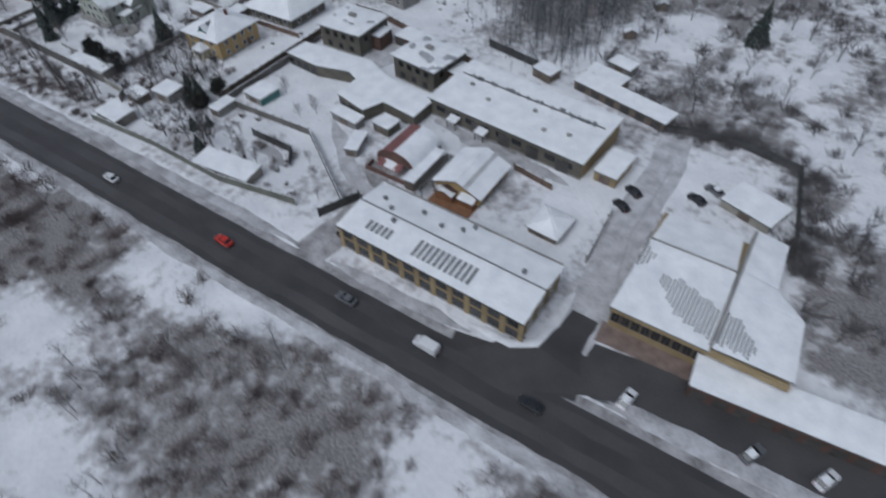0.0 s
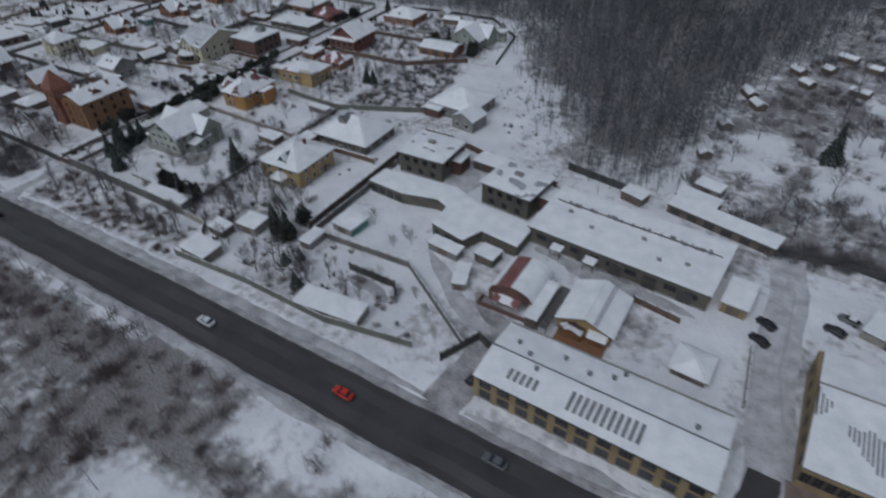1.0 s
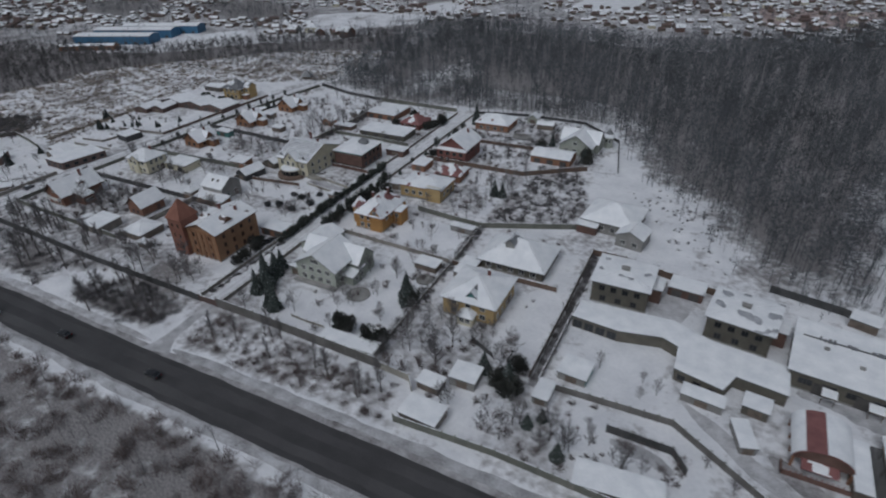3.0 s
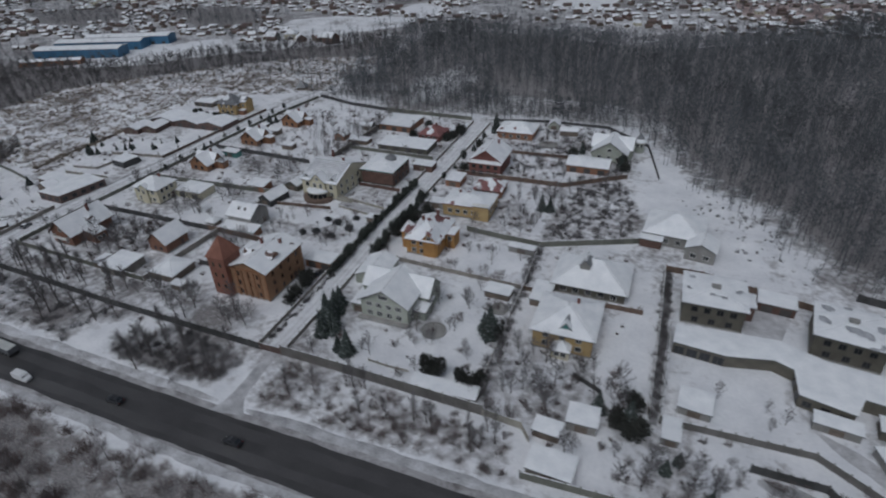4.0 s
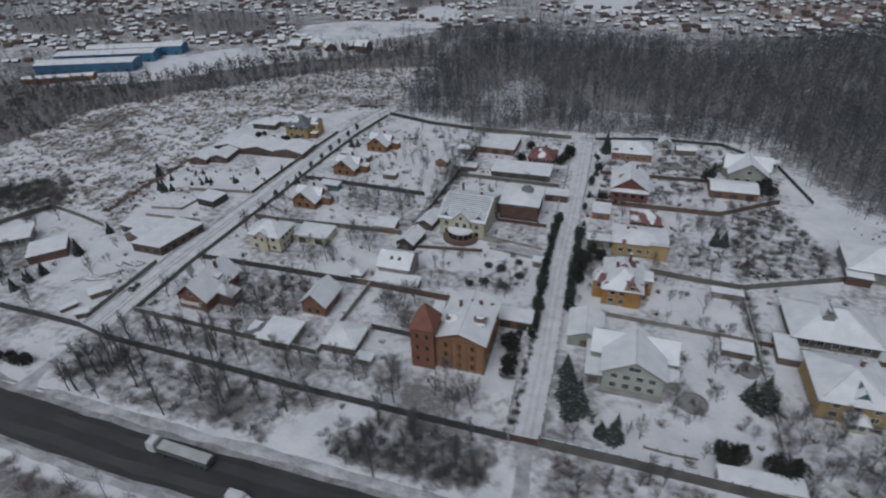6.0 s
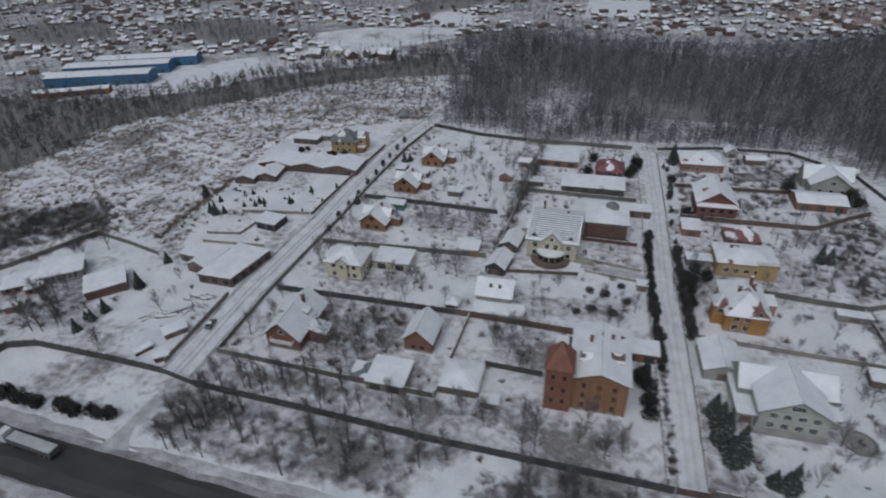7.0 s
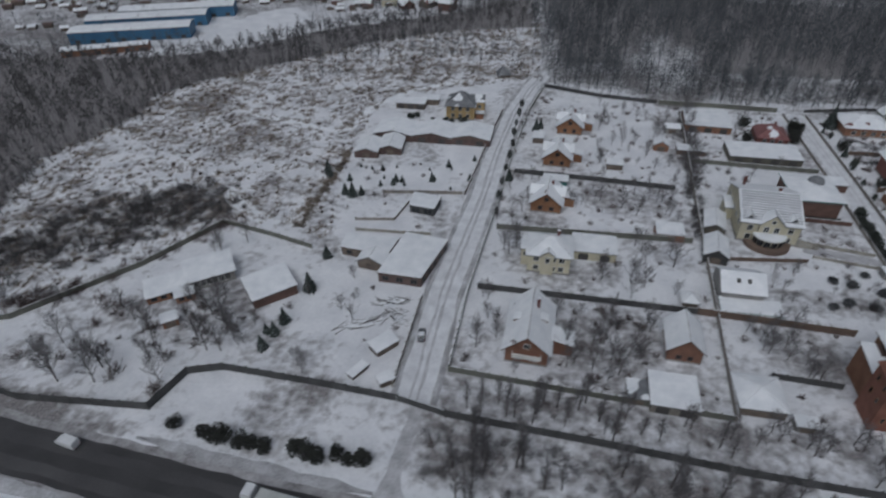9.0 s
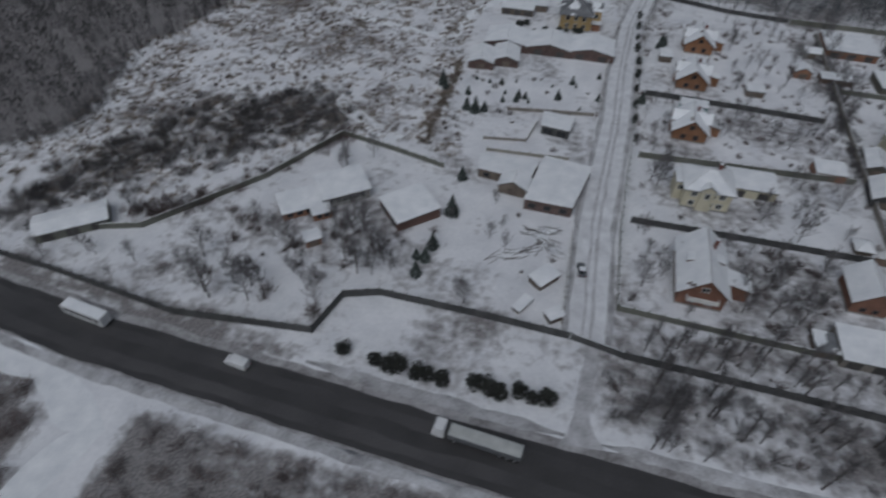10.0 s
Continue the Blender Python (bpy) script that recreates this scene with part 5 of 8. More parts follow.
    for x in (-13.4, -4.8):
        canopy = part("porch", Shape().box(x - 1.3, -11.4, 0, x - 1.15, -11.25, 2.3).box(x + 1.15, -11.4, 0, x + 1.3, -11.25, 2.3).slab([(x - 1.5, -11.6, 2.3), (x + 1.5, -11.6, 2.3), (x + 1.5, -9.15, 2.7), (x - 1.5, -9.15, 2.7)], 0.14), TIMBER, h)
        n = Shape()
        snow_sheet(n, (x - 1.5, -11.6, 2.32), (x + 1.5, -11.6, 2.32), (x + 1.5, -9.2, 2.72), (x - 1.5, -9.2, 2.72), 0.2, 0, 0.6, x)
        part("snow_layer", n, SNOW, canopy, smooth=True)
    part("end_panel", Shape().box(21.78, -9.0, 0, 21.86, 9.0, 4.8), OCHRE, h)
    shed("ochre lean-to with snowy roof at the workshop end", -24.2, 108, 5.2, 9, 2.8, 3.2, "shed", OCHRE, -5)
    block("long winged garage with wide snow-covered flat roof", [(-122, 105), (-110.3, 103.9), (-100, 106.2), (-96, 104.3), (-95.8, 96.4), (-85.7, 94), (-83.4, 99.6), (-73, 98.2), (-72.8, 107.6), (-89, 109.4), (-98.6, 113.6), (-121.6, 112)], 3.3, OLIVE, ROOFGREY, "garage", "garage", rows=[(0, 4, 0.3, 2.2, 2.1), (3, 2, 0.3, 2.2, 2.1), (4, 3, 0.8, 1.6, 1.4)])
    shed("low grey lean-to with snowy roof against the garage", -89, 91.6, 8.6, 3.0, 2.3, 2.7, "shed", GREYWALL, -6)
    h = shed("grey yard shed with teal side wall under snow", -116.2, 88.2, 6.6, 6.4, 2.3, 2.6, "flat", GREYWALL, -4)
    part("side_panel", Shape().box(3.28, -3.1, 0.05, 3.36, 3.1, 2.2), ROOFTEAL, h, "teal sheet-metal side")
    shed("narrow snow-topped store beside the yard path", -80.5, 84.6, 3.0, 7.2, 2.2, 2.4, "flat", GREYWALL, 18)
    shed("small glazed porch with snowy flat roof", -78.5, 94.2, 5.0, 4.4, 2.6, 2.8, "flat", OLIVE, -6)
    for x, y, rot, bare in ((-113.6, 125.0, 1, 0.12), (-83.4, 121.0, -7, 0.34)):
        h = house("square two-storey olive brick house with low snowy roof", x, y, 14.6, 13.6, 7.0, 7.9, "hip", OLIVE, THINSNOW, rot, 0.7, bare, rows=[(0, 4, 4.2, 1.4, 1.5, 1), (0, 3, 1.0, 1.4, 1.5, 1), (90, 3, 3.9, 1.3, 1.5, 1), (270, 3, 3.9, 1.3, 1.5, 1)], trim=DARKTRIM)
        part("roof_lantern", Shape().box(-1.0, -0.6, 7.4, 1.0, 0.6, 8.6).box(-1.15, -0.75, 8.6, 1.15, 0.75, 8.72), GREYWALL, h)
        wing(h, 8.6, 2.0, 3.0, 6.0, 4.5, 4.8, "flat", DARKBRICK, ROOFGREY)
    shed("low dark garage with snowy roof between the houses", -97.5, 132.5, 9, 6, 2.9, 3.1, "flat", DARKBRICK, -4, openings=2)
    h = house("pale house with broad snowy hipped roof", -125, 163.5, 17, 16, 4.4, 8.2, "hip", GREYWALL, ROOFGREY, -4, 0.7, rows=[(0, 4, 1.2, 1.4, 1.5, 1), (90, 3, 1.2, 1.4, 1.5, 1)])
    wing(h, 9.0, -9.6, 8.5, 8.0, 4.2, 6.2, "gable_y", GREYWALL, ROOFGREY, -4, rows=[(0, 2, 1.2, 1.5, 1.4, 1)])
    wing(h, -6.0, -9.2, 6.5, 3.4, 3.0, 3.6, "shed", DARKBRICK, ROOFGREY)
    shed("small dark shed with thick snow on its roof", -55.4, 136.8, 6.2, 4.4, 2.6, 2.9, "shed", TIMBER, -16)
    shed("long dark timber store with snowy roof", -32.4, 134.6, 27.5, 5.2, 2.6, 3.0, "shed", TIMBER, -14, openings=6)
    shed("small snow-roofed store behind the long store", -40, 142.5, 11, 4.0, 2.6, 3.0, "shed", TIMBER, -14)
    shed("grey hut with snowy roof among the brush", -38.5, 150, 7, 4.0, 2.6, 3.0, "shed", GREYWALL, -16)
    for x, y, w in ((-39, 222, 8), (-35, 213, 7), (-26, 252, 7), (-22, 240, 6), (-10, 274, 9), (-1, 266, 7), (-16, 258, 5), (-42, 192, 5), (-44, 170, 5), (-5, 240, 8)):
        shed("small allotment hut with snowy roof among brush", x, y, w * 0.8, 3.6, 2.2, 3.1, "gable_x", TIMBER, -20 + x, name="hut", category="hut", group="allotment huts")
    shed("low walled store with snow on its roof", 5.6, 112, 11, 8, 2.2, 2.5, "flat", STONEWALL, -18)
    fence("dark grey yard wall topped with snow", [(-122.9, 114), (-122.9, 81.0), (-93.7, 82.2), (-70.2, 67.0)], 2.0, FENCEROAD)
    fence("dark yard gate beam and fence", [(-72.2, 61.6), (-68.2, 70.4), (-63.4, 68.4)], 2.4, FENCEDARK, 1.5)
    fence("grey garden fence along the road topped with snow", [(-147, 57.2), (-124, 58.5), (-100, 58.0), (-79, 61.6)], 2.1, FENCEGREEN)
    fence("dark workshop yard fence along the wood", [(-77, 143), (-60, 139.8), (-52, 137)], 2.4, FENCEDARK)
    fence("dark yard fence below the long store", [(-20, 129.5), (-4, 133), (11.5, 130), (15, 107), (14, 99.5)], 2.2, FENCEDARK)
    fence("grey boarded fence behind the olive houses", [(-126, 141), (-116, 141), (-97, 136), (-76, 131.5), (-73.5, 124)], 2.2, FENCEBROWN)
    fence("plain low fence beside the yard street", [(-18.5, 80), (-19.5, 96)], 1.8, WOODFENCE)
    fence("dark snow-capped yard wall beside the workshop", [(-44, 97.4), (-33.4, 95.5)], 1.8, FENCEBROWN)
    shed("garden hut with flat snow-covered roof by the road", -141.8, 61, 8.8, 5.6, 2.5, 2.8, "shed", WOODFENCE, -2)
    shed("open carport with a thick snowy roof", -138.2, 75, 6.2, 5.2, 2.7, 3.0, "shed", GREYWALL, 2)
    shed("low timber shed with slatted snowy roof", -144.6, 69.8, 5.6, 3.6, 2.2, 2.5, "shed", TIMBER, -3)
    fence("dark boarded garden screen", [(-105.6, 74.6), (-92.6, 74.6), (-89.4, 70.6)], 2.2, FENCEDARK, 2.2)
    single("garden_path", ribbon([(-104.4, 72.4), (-97, 72.0), (-91.6, 69.6)], 1.7, 0.03, 1.0, ragged=0.9, taper=4.0), CHURNED, "trodden grey snow below the garden screen", "path", "structure")
    shed("wide low garden shed with snowy roof by the fence", -100.5, 61.6, 16, 5.4, 2.3, 2.7, "shed", WOODFENCE, 6)
    shed("narrow garden store with snow on top", -120.6, 78.4, 3.4, 6.0, 2.2, 2.4, "flat", GREYWALL, 0)


# ---- the lots between the alley and the east street ----
def build_middle():
    h = house("yellow two-storey house with broad snowy hipped roof", -147.6, 103.2, 14.6, 15.2, 6.2, 9.6, "hip", YELLOW, ROOFGREY, 1, 0.8, rows=[(0, 3, 1.3, 1.5, 1.5, 1), (0, 3, 4.0, 1.3, 1.3, 1), (90, 4, 3.8, 1.2, 1.4, 1), (90, 4, 1.0, 1.2, 1.4, 1)], chimneys=[(2, 2, 10.6)])
    wing(h, 0.2, -8.6, 4.2, 3.4, 3.0, 4.4, "hip", CREAM, ROOFGREY, rows=[(0, 2, 1.0, 1.2, 1.3, 1)])
    wing(h, 0.6, -4.2, 2.8, 5.0, 7.0, 8.8, "gable_y", ROOFTEAL, ROOFGREY, bare=0.55)
    h = house("long low house with snowy hipped roof and lantern", -145.4, 128, 19.8, 15.6, 3.7, 8.2, "hip", OLIVE, ROOFGREY, 0.5, 0.8, rows=[(0, 5, 1.0, 1.5, 1.5, 1), (90, 3, 1.0, 1.4, 1.5, 1)])
    wing(h, -2.0, -1.0, 2.6, 5.2, 8.0, 9.4, "gable_y", GREYWALL, ROOFGREY, bare=0.4)
    h = house("sage green gabled house with white trim and snowy roof", -194.4, 97.6, 13.8, 12.4, 6.2, 10.2, "gable_y", SAGE, ROOFGREY, 0.5, 0.7, rows=[(0, 4, 1.2, 1.5, 1.6, 2), (0, 4, 4.1, 1.5, 1.5, 2), (90, 3, 3.9, 1.2, 1.4, 1), (90, 3, 1.2, 1.2, 1.4, 1)])
    window(h, 0, -6.22, 7.0, 0, 2.6, 1.4, 3)
    part("porch_base", Shape().box(-7.6, -7.6, 0, 7.2, -6.2, 0.7), GREYWALL, h)
    wing(h, 0, 5.0, 20.0, 8.0, 5.2, 9.0, "gable_x", SAGE, ROOFGREY)
    wing(h, 8.6, 0.5, 3.6, 6.5, 3.0, 3.8, "shed", SAGE, ROOFGREY, rows=[(90, 2, 1.0, 1.2, 1.4, 1)])
    shed("low flat-roofed garage under snow beside the sage house", -203.6, 101, 3.6, 17, 2.9, 3.1, "flat", SAGE, 2)
    shed("gabled garage with snow-covered roof by the street", -206.6, 110.4, 9.0, 11.2, 3.2, 5.0, "gable_y", SAGE, 3, name="garage", category="garage")
    h = house("orange two-storey house with snowy red dormered roof", -198.4, 132.6, 10.6, 15.6, 6.0, 10.2, "hip", ORANGE, ROOFRED, 1, 0.6, 0.22, rows=[(0, 3, 3.7, 1.4, 1.5, 1), (0, 3, 0.9, 1.4, 1.6, 1), (90, 4, 3.7, 1.3, 1.5, 1), (270, 4, 3.7, 1.3, 1.5, 1)], chimneys=[(1.5, 3, 11.4), (-2, -1, 10.8)])
    wing(h, 2.6, -5.4, 4.2, 5.4, 6.4, 8.8, "gable_y", ORANGE, ROOFRED, bare=0.3, rows=[(0, 1, 6.2, 1.2, 1.2, 1)])
    wing(h, -6.4, -3.0, 3.4, 4.0, 6.6, 9.2, "hip", ORANGE, ROOFRED, bare=0.55, rows=[(0, 1, 3.8, 1.2, 1.5, 1)])
    wing(h, 6.8, 1.6, 3.0, 5.0, 5.2, 5.6, "flat", ORANGE, ROOFRED, rows=[(0, 1, 3.0, 1.2, 1.4, 1)])
    h = house("ochre long house with flat snowy roof and balustrade", -194.0, 158, 16.8, 11.6, 5.0, 6.6, "hip", YELLOW, ROOFRED, 2, 0.5, 0.12, rows=[(0, 5, 1.6, 1.4, 1.5, 1), (90, 3, 1.6, 1.3, 1.5, 1)], chimneys=[(-4, 1, 7.6)])
    wing(h, 5.6, -4.5, 5.6, 3.8, 5.6, 5.8, "flat", YELLOW, ROOFGREY)
    for i in range(9):
        part("baluster", Shape().box(3.0 + i * 0.66, -6.5, 5.8, 3.2 + i * 0.66, -6.3, 6.6), CREAM, h)
    house("low house with partly bare dull red roof", -191.8, 174.5, 10.4, 9.4, 3.4, 6.0, "hip", BRICK, ROOFRED, 3, 0.5, 0.5, rows=[(0, 3, 1.0, 1.3, 1.4, 1)])
    h = house("dark red brick house with snowy gabled roof", -198.6, 195.6, 12.2, 14.6, 6.8, 11.0, "gable_y", REDBRICK, ROOFRED, 1, 0.9, 0.08, rows=[(0, 3, 3.8, 1.3, 1.4, 1), (0, 3, 1.0, 1.3, 1.4, 1), (90, 4, 3.8, 1.2, 1.4, 1)], chimneys=[(2, 4, 11.6)], trim=DARKTRIM)
    wing(h, 0, -7.9, 13.2, 2.4, 5.8, 6.6, "shed", REDBRICK, ROOFRED, rows=[(0, 4, 1.0, 1.4, 1.6, 1), (0, 4, 3.8, 1.3, 1.3, 1)], trim=DARKTRIM)
    house("low reddish house under snow near the wood", -198.6, 236, 16.4, 13.6, 3.8, 6.6, "hip", BRICK, ROOFRED, 2, 0.6, 0.15, rows=[(0, 4, 1.0, 1.4, 1.4, 1)])
    shed("long brown barn with smooth snowy roof", -160.6, 207.6, 16.6, 10.4, 3.1, 4.6, "gable_x", BRICK, 1, name="barn", category="barn", openings=3)
    h = house("green gabled house with snowy cross roof", -154, 222.6, 13.8, 12.2, 4.4, 9.0, "gable_y", SAGE, ROOFGREY, -2, 0.7, rows=[(0, 3, 1.2, 1.4, 1.5, 1), (0, 1, 4.6, 1.6, 1.3, 1)])
    wing(h, 0, 4, 17, 8, 4.2, 8.4, "gable_x", SAGE, ROOFGREY)
    t = thing("garden_turret", pose(-143.4, 232, 0), "small octagonal garden turret with steep snowy cone roof", "turret")
    ring = [(2.0 * math.cos(math.tau * i / 8), 2.0 * math.sin(math.tau * i / 8)) for i in range(8)]
    part("wall", Shape().prism(ring, 0, 5.0), SAGE, t)
    part("cone_roof", Shape().add([(x * 1.3, y * 1.3, 4.9) for x, y in ring] + [(0, 0, 8.6)], [(i, (i + 1) % 8, 8) for i in range(8)] + [tuple(range(7, -1, -1))]), ROOFGREY, t)
    part("snow_skirt", Shape().add([(x * 1.45, y * 1.45, 4.85) for x, y in ring] + [(x * 1.0, y * 1.0, 6.3) for x, y in ring], [(i, (i + 1) % 8, 8 + (i + 1) % 8, 8 + i) for i in range(8)]), SNOW, t)
    for i in range(8):
        a = math.tau * (i + 0.5) / 8
        window(t, 1.86 * math.cos(a), 1.86 * math.sin(a), 2.6, math.degrees(a) + 90, 0.9, 1.2, 0)
    shed("flat snow-topped store beside the fence", -169, 137.4, 8.2, 2.8, 2.1, 2.3, "flat", GREYWALL, -2)
    shed("low snow-topped garden store", -169, 113, 7.2, 4.2, 2.1, 2.4, "shed", TIMBER, -2)
    shed("low slatted pergola roof beside the hedge", -157.2, 116, 5.0, 9.0, 2.3, 2.6, "shed", TIMBER, 0)
    shed("timber outbuilding under snow near the wood", -176, 243.5, 8, 5, 2.5, 3.6, "gable_x", TIMBER, 6)
    shed("small dark hut with pointed snowy roof by the wood", -184.5, 250, 5, 5, 2.4, 4.4, "gable_y", SAGE, 4)
    shed("low brown garage with snowy roof by the street", -207.4, 178, 6.0, 7.5, 2.7, 3.0, "shed", BRICK, 0)
    shed("small flat garage under snow by the street", -206.8, 157.4, 7.4, 4.2, 2.6, 2.8, "flat", GREYWALL, 3)
    # a round snowed-over pool
    t = thing("garden_pool", pose(-182.1, 227.5, 0), "round garden pool rim buried in snow", "pool")
    n = 20
    s = Shape()
    s.loft([[(rr * math.cos(math.tau * i / n), rr * 0.8 * math.sin(math.tau * i / n), z) for i in range(n)] for rr, z in ((4.4, 0.0), (4.4, 0.55), (3.9, 0.55), (3.9, 0.25))])
    part("rim", s, GREYWALL, t)
    # fences of these lots
    fence("tall grey-brown fence along the road, topped with snow", [(-212.6, 70.2), (-196, 70.2), (-178, 69.9), (-159, 69.6)], 3.2, FENCEROAD)
    fence("beige stone fence beside the tall fence", [(-159, 69.6), (-150, 69.0), (-147.6, 66)], 2.2, STONEWALL)
    fence("dark wooden alley fence topped with snow", [(-125.4, 82.5), (-125.6, 112), (-126.2, 141)], 2.1, TIMBER)
    shed("low flat-roofed lean-to behind the road fence, deep in snow", -169.2, 72.4, 15.6, 3.6, 2.5, 2.8, "shed", GREYWALL, 3.0, name="lean_to", category="shed", openings=0)
    fence("dark boundary fence behind the orange house", [(-190, 144), (-176, 142.6), (-164.6, 142), (-148, 149), (-131.5, 156)], 2.0, FENCEGREEN)
    fence("dark brown metal fence beside the red house", [(-210, 186.4), (-190, 186.6), (-166.6, 187.2), (-152, 198), (-144.6, 202.6)], 2.0, FENCEBROWN)
    fence("low grey lot fence of posts and boards", [(-162.4, 70.5), (-163.0, 96), (-163.6, 120), (-164.6, 142)], 1.0, WOODFENCE)
    fence("brown lot fence behind the yellow house", [(-163, 117.6), (-146, 117.2), (-130, 117.4)], 1.7, FENCEBROWN)
    fence("grey lot fence behind the sage house", [(-210.6, 119.6), (-186, 118.6), (-164, 117.8)], 1.6, WOODFENCE)
    fence("street fence of dark sheets", [(-212.8, 72), (-213.0, 100), (-213.8, 130), (-214.4, 160), (-214.6, 190), (-215.6, 246)], 1.2, WOODFENCE)
    fence("dark boundary fence by the wood", [(-215, 250), (-190, 256), (-160, 256), (-140, 238), (-133, 205)], 1.4, FENCEDARK)
    fence("back fence of the far lots", [(-210, 213), (-186, 214), (-168, 215)], 1.6, FENCEBROWN)


# ---- the lots between the two streets ----
def build_brick_house():
    h = house("tall brown brick house with corner tower and snowy gabled roof", -235.6, 96.4, 12.6, 17.4, 9.8, 12.2, "gable_y", OCHREBRICK, ROOFBROWN, 0.5, 0.6, 0.06, rows=[(0, 3, 7.0, 0.95, 1.5, 1), (0, 3, 4.0, 0.95, 1.5, 1), (0, 3, 1.0, 0.95, 1.5, 1), (90, 4, 7.0, 1.0, 1.5, 1), (90, 4, 4.0, 1.0, 1.5, 1), (90, 4, 1.0, 1.0, 1.5, 1), (270, 3, 7.0, 1.3, 1.6, 1)], chimneys=[(-2.5, 2.5, 13.6), (2.4, 4.5, 13.0)], name="brick_house", trim=LOG)
    for i in range(7):
        part("pilaster", Shape().box(-6.3 + i * 2.02, -8.95, 0, -5.85 + i * 2.02, -8.7, 9.3), LOG, h)
    part("cornice", Shape().box(-6.4, -9.0, 9.3, 6.5, -8.7, 9.6), LOG, h)
    wing(h, -9.0, -6.9, 6.0, 6.6, 13.2, 18.2, "hip", REDBROWN, REDBROWN, bare=1.0, rows=[(0, 2, 9.6, 0.7, 1.4, 0), (0, 2, 6.0, 0.7, 1.4, 0), (0, 2, 2.4, 0.7, 1.4, 0), (270, 2, 9.6, 0.7, 1.4, 0), (270, 2, 6.0, 0.7, 1.4, 0)], trim=LOG, name="tower")
    wing(h, -8.2, 1.6, 4.4, 9.0, 7.2, 8.6, "shed", BRICK, ROOFBROWN, bare=0.35)
    wing(h, 3.6, -1.5, 2.4, 3.0, 11.2, 12.4, "gable_x", BRICK, ROOFBROWN, bare=0.2)
    wing(h, -3.4, -2.5, 2.2, 2.6, 11.2, 12.4, "gable_x", BRICK, ROOFBROWN, bare=0.3)


def build_manor():
    h = house("cream manor house with bay porch and snowy tiled roof", -252.0, 160.8, 15.8, 22.0, 6.8, 11.0, "gable_x", CREAM, ROOFGREY, -2, 0.6, rows=[(0, 5, 3.9, 1.3, 1.7, 1), (0, 5, 0.9, 1.3, 1.7, 1), (90, 5, 3.9, 1.2, 1.6, 1), (90, 5, 0.9, 1.2, 1.6, 1), (270, 5, 3.9, 1.2, 1.6, 1)], chimneys=[(-5.2, 7.5, 11.5), (3.4, 2.0, 11.6)], name="manor_house")
    wing(h, 0, -10.2, 6.4, 3.4, 7.0, 10.0, "gable_y", CREAM, ROOFGREY, rows=[(0, 2, 4.2, 1.3, 1.8, 1), (0, 1, 7.2, 1.0, 1.1, 0)])
    n = 12
    ring = [(-4.0, 0.0)] + [(4.2 * math.cos(math.pi + math.pi * i / n), 3.6 * math.sin(math.pi + math.pi * i / n)) for i in range(n + 1)] + [(4.0, 0.0)]
    ring = ring[1:-1]
    porch = part("bay_porch", Shape().prism(ring, 0, 3.4), CREAM, h)
    porch.location = (0, -11.8, 0)
    part("porch_roof", Shape().prism([(x * 1.1, y * 1.1) for x, y in ring], 3.4, 3.7), TRIM, porch)
    part("porch_snow", Shape().prism([(x * 1.02, y * 1.02) for x, y in ring], 3.7, 3.95), SNOW, porch)
    for i in range(1, 7):
        a = math.pi + math.pi * i / 7
        window(h, 4.22 * math.cos(a), -11.8 + 3.62 * math.sin(a), 0.8, math.degrees(a) + 90, 1.5, 2.2, 1, DARKTRIM)
    terrace = [(-6.2, 0.0)] + [(6.2 * math.cos(math.pi + math.pi * i / n), 5.4 * math.sin(math.pi + math.pi * i / n)) for i in range(1, n)] + [(6.2, 0.0)]
    tr = part("terrace", Shape().prism(terrace, 0, 1.3), FENCEBROWN, h)
    tr.location = (0, -11.9, 0)
    for i in range(8):
        part("garden_step", Shape().box(7.8 + i * 0.8, -11.5, 0, 8.6 + i * 0.8, -9.0, 1.6 - i * 0.2), STONEWALL, h)
    wing(h, -8.6, 3.0, 3.0, 6.0, 4.0, 4.8, "shed", CREAM, ROOFGREY)
    for x in (-5.8, 5.8):
        wing(h, x, -8.6, 2.0, 3.0, 7.6, 8.8, "gable_y", CREAM, ROOFGREY, rows=[(0, 1, 7.2, 0.9, 0.9, 0)])
    for k in range(12):
        y = -10.4 + k * 0.85
        z = 6.8 + 4.2 * (y + 11.0) / 11.0 + 0.42
        part("tile_course", Shape().slab([(-7.9, y, z), (7.9, y, z), (7.9, y + 0.2, z + 0.076), (-7.9, y + 0.2, z + 0.076)], 0.3), THINSNOW, h)
    single("garden_drive", ribbon([(-242.5, 148.6), (-231, 146.4), (-222, 145)], 1.9, 0.03, 2.0, ragged=0.3), CHURNED, "grey trodden drive between low walls at the manor", "driveway", "structure")
    for x, y, rr in ((-180.3, 92.1, 3.4), (-166.8, 106.7, 2.6)):
        n2 = 20
        bed = thing("flower_bed", pose(x, y, 0), "round flower bed with a low kerb under snow", "flower bed", "round flower beds")
        part("kerb", Shape().loft([[(q * math.cos(math.tau * i / n2), q * math.sin(math.tau * i / n2), z) for i in range(n2)] for q, z in ((rr, 0.0), (rr, 0.4), (rr - 0.35, 0.4), (rr - 0.35, 0.15))]), GREYWALL, bed)
    fence("low stone retaining wall in the sage house garden", [(-191, 76.1), (-185.7, 75.8), (-180, 76)], 0.8, STONEWALL, 2.5)
    fence("dark low garden wall beside the yellow house", [(-142.8, 88.3), (-135.8, 84.9)], 1.4, FENCEDARK, 2.0)
    fence("low stone terrace wall with snow", [(-241, 151), (-224, 148.2)], 1.2, STONEWALL, 2.5)
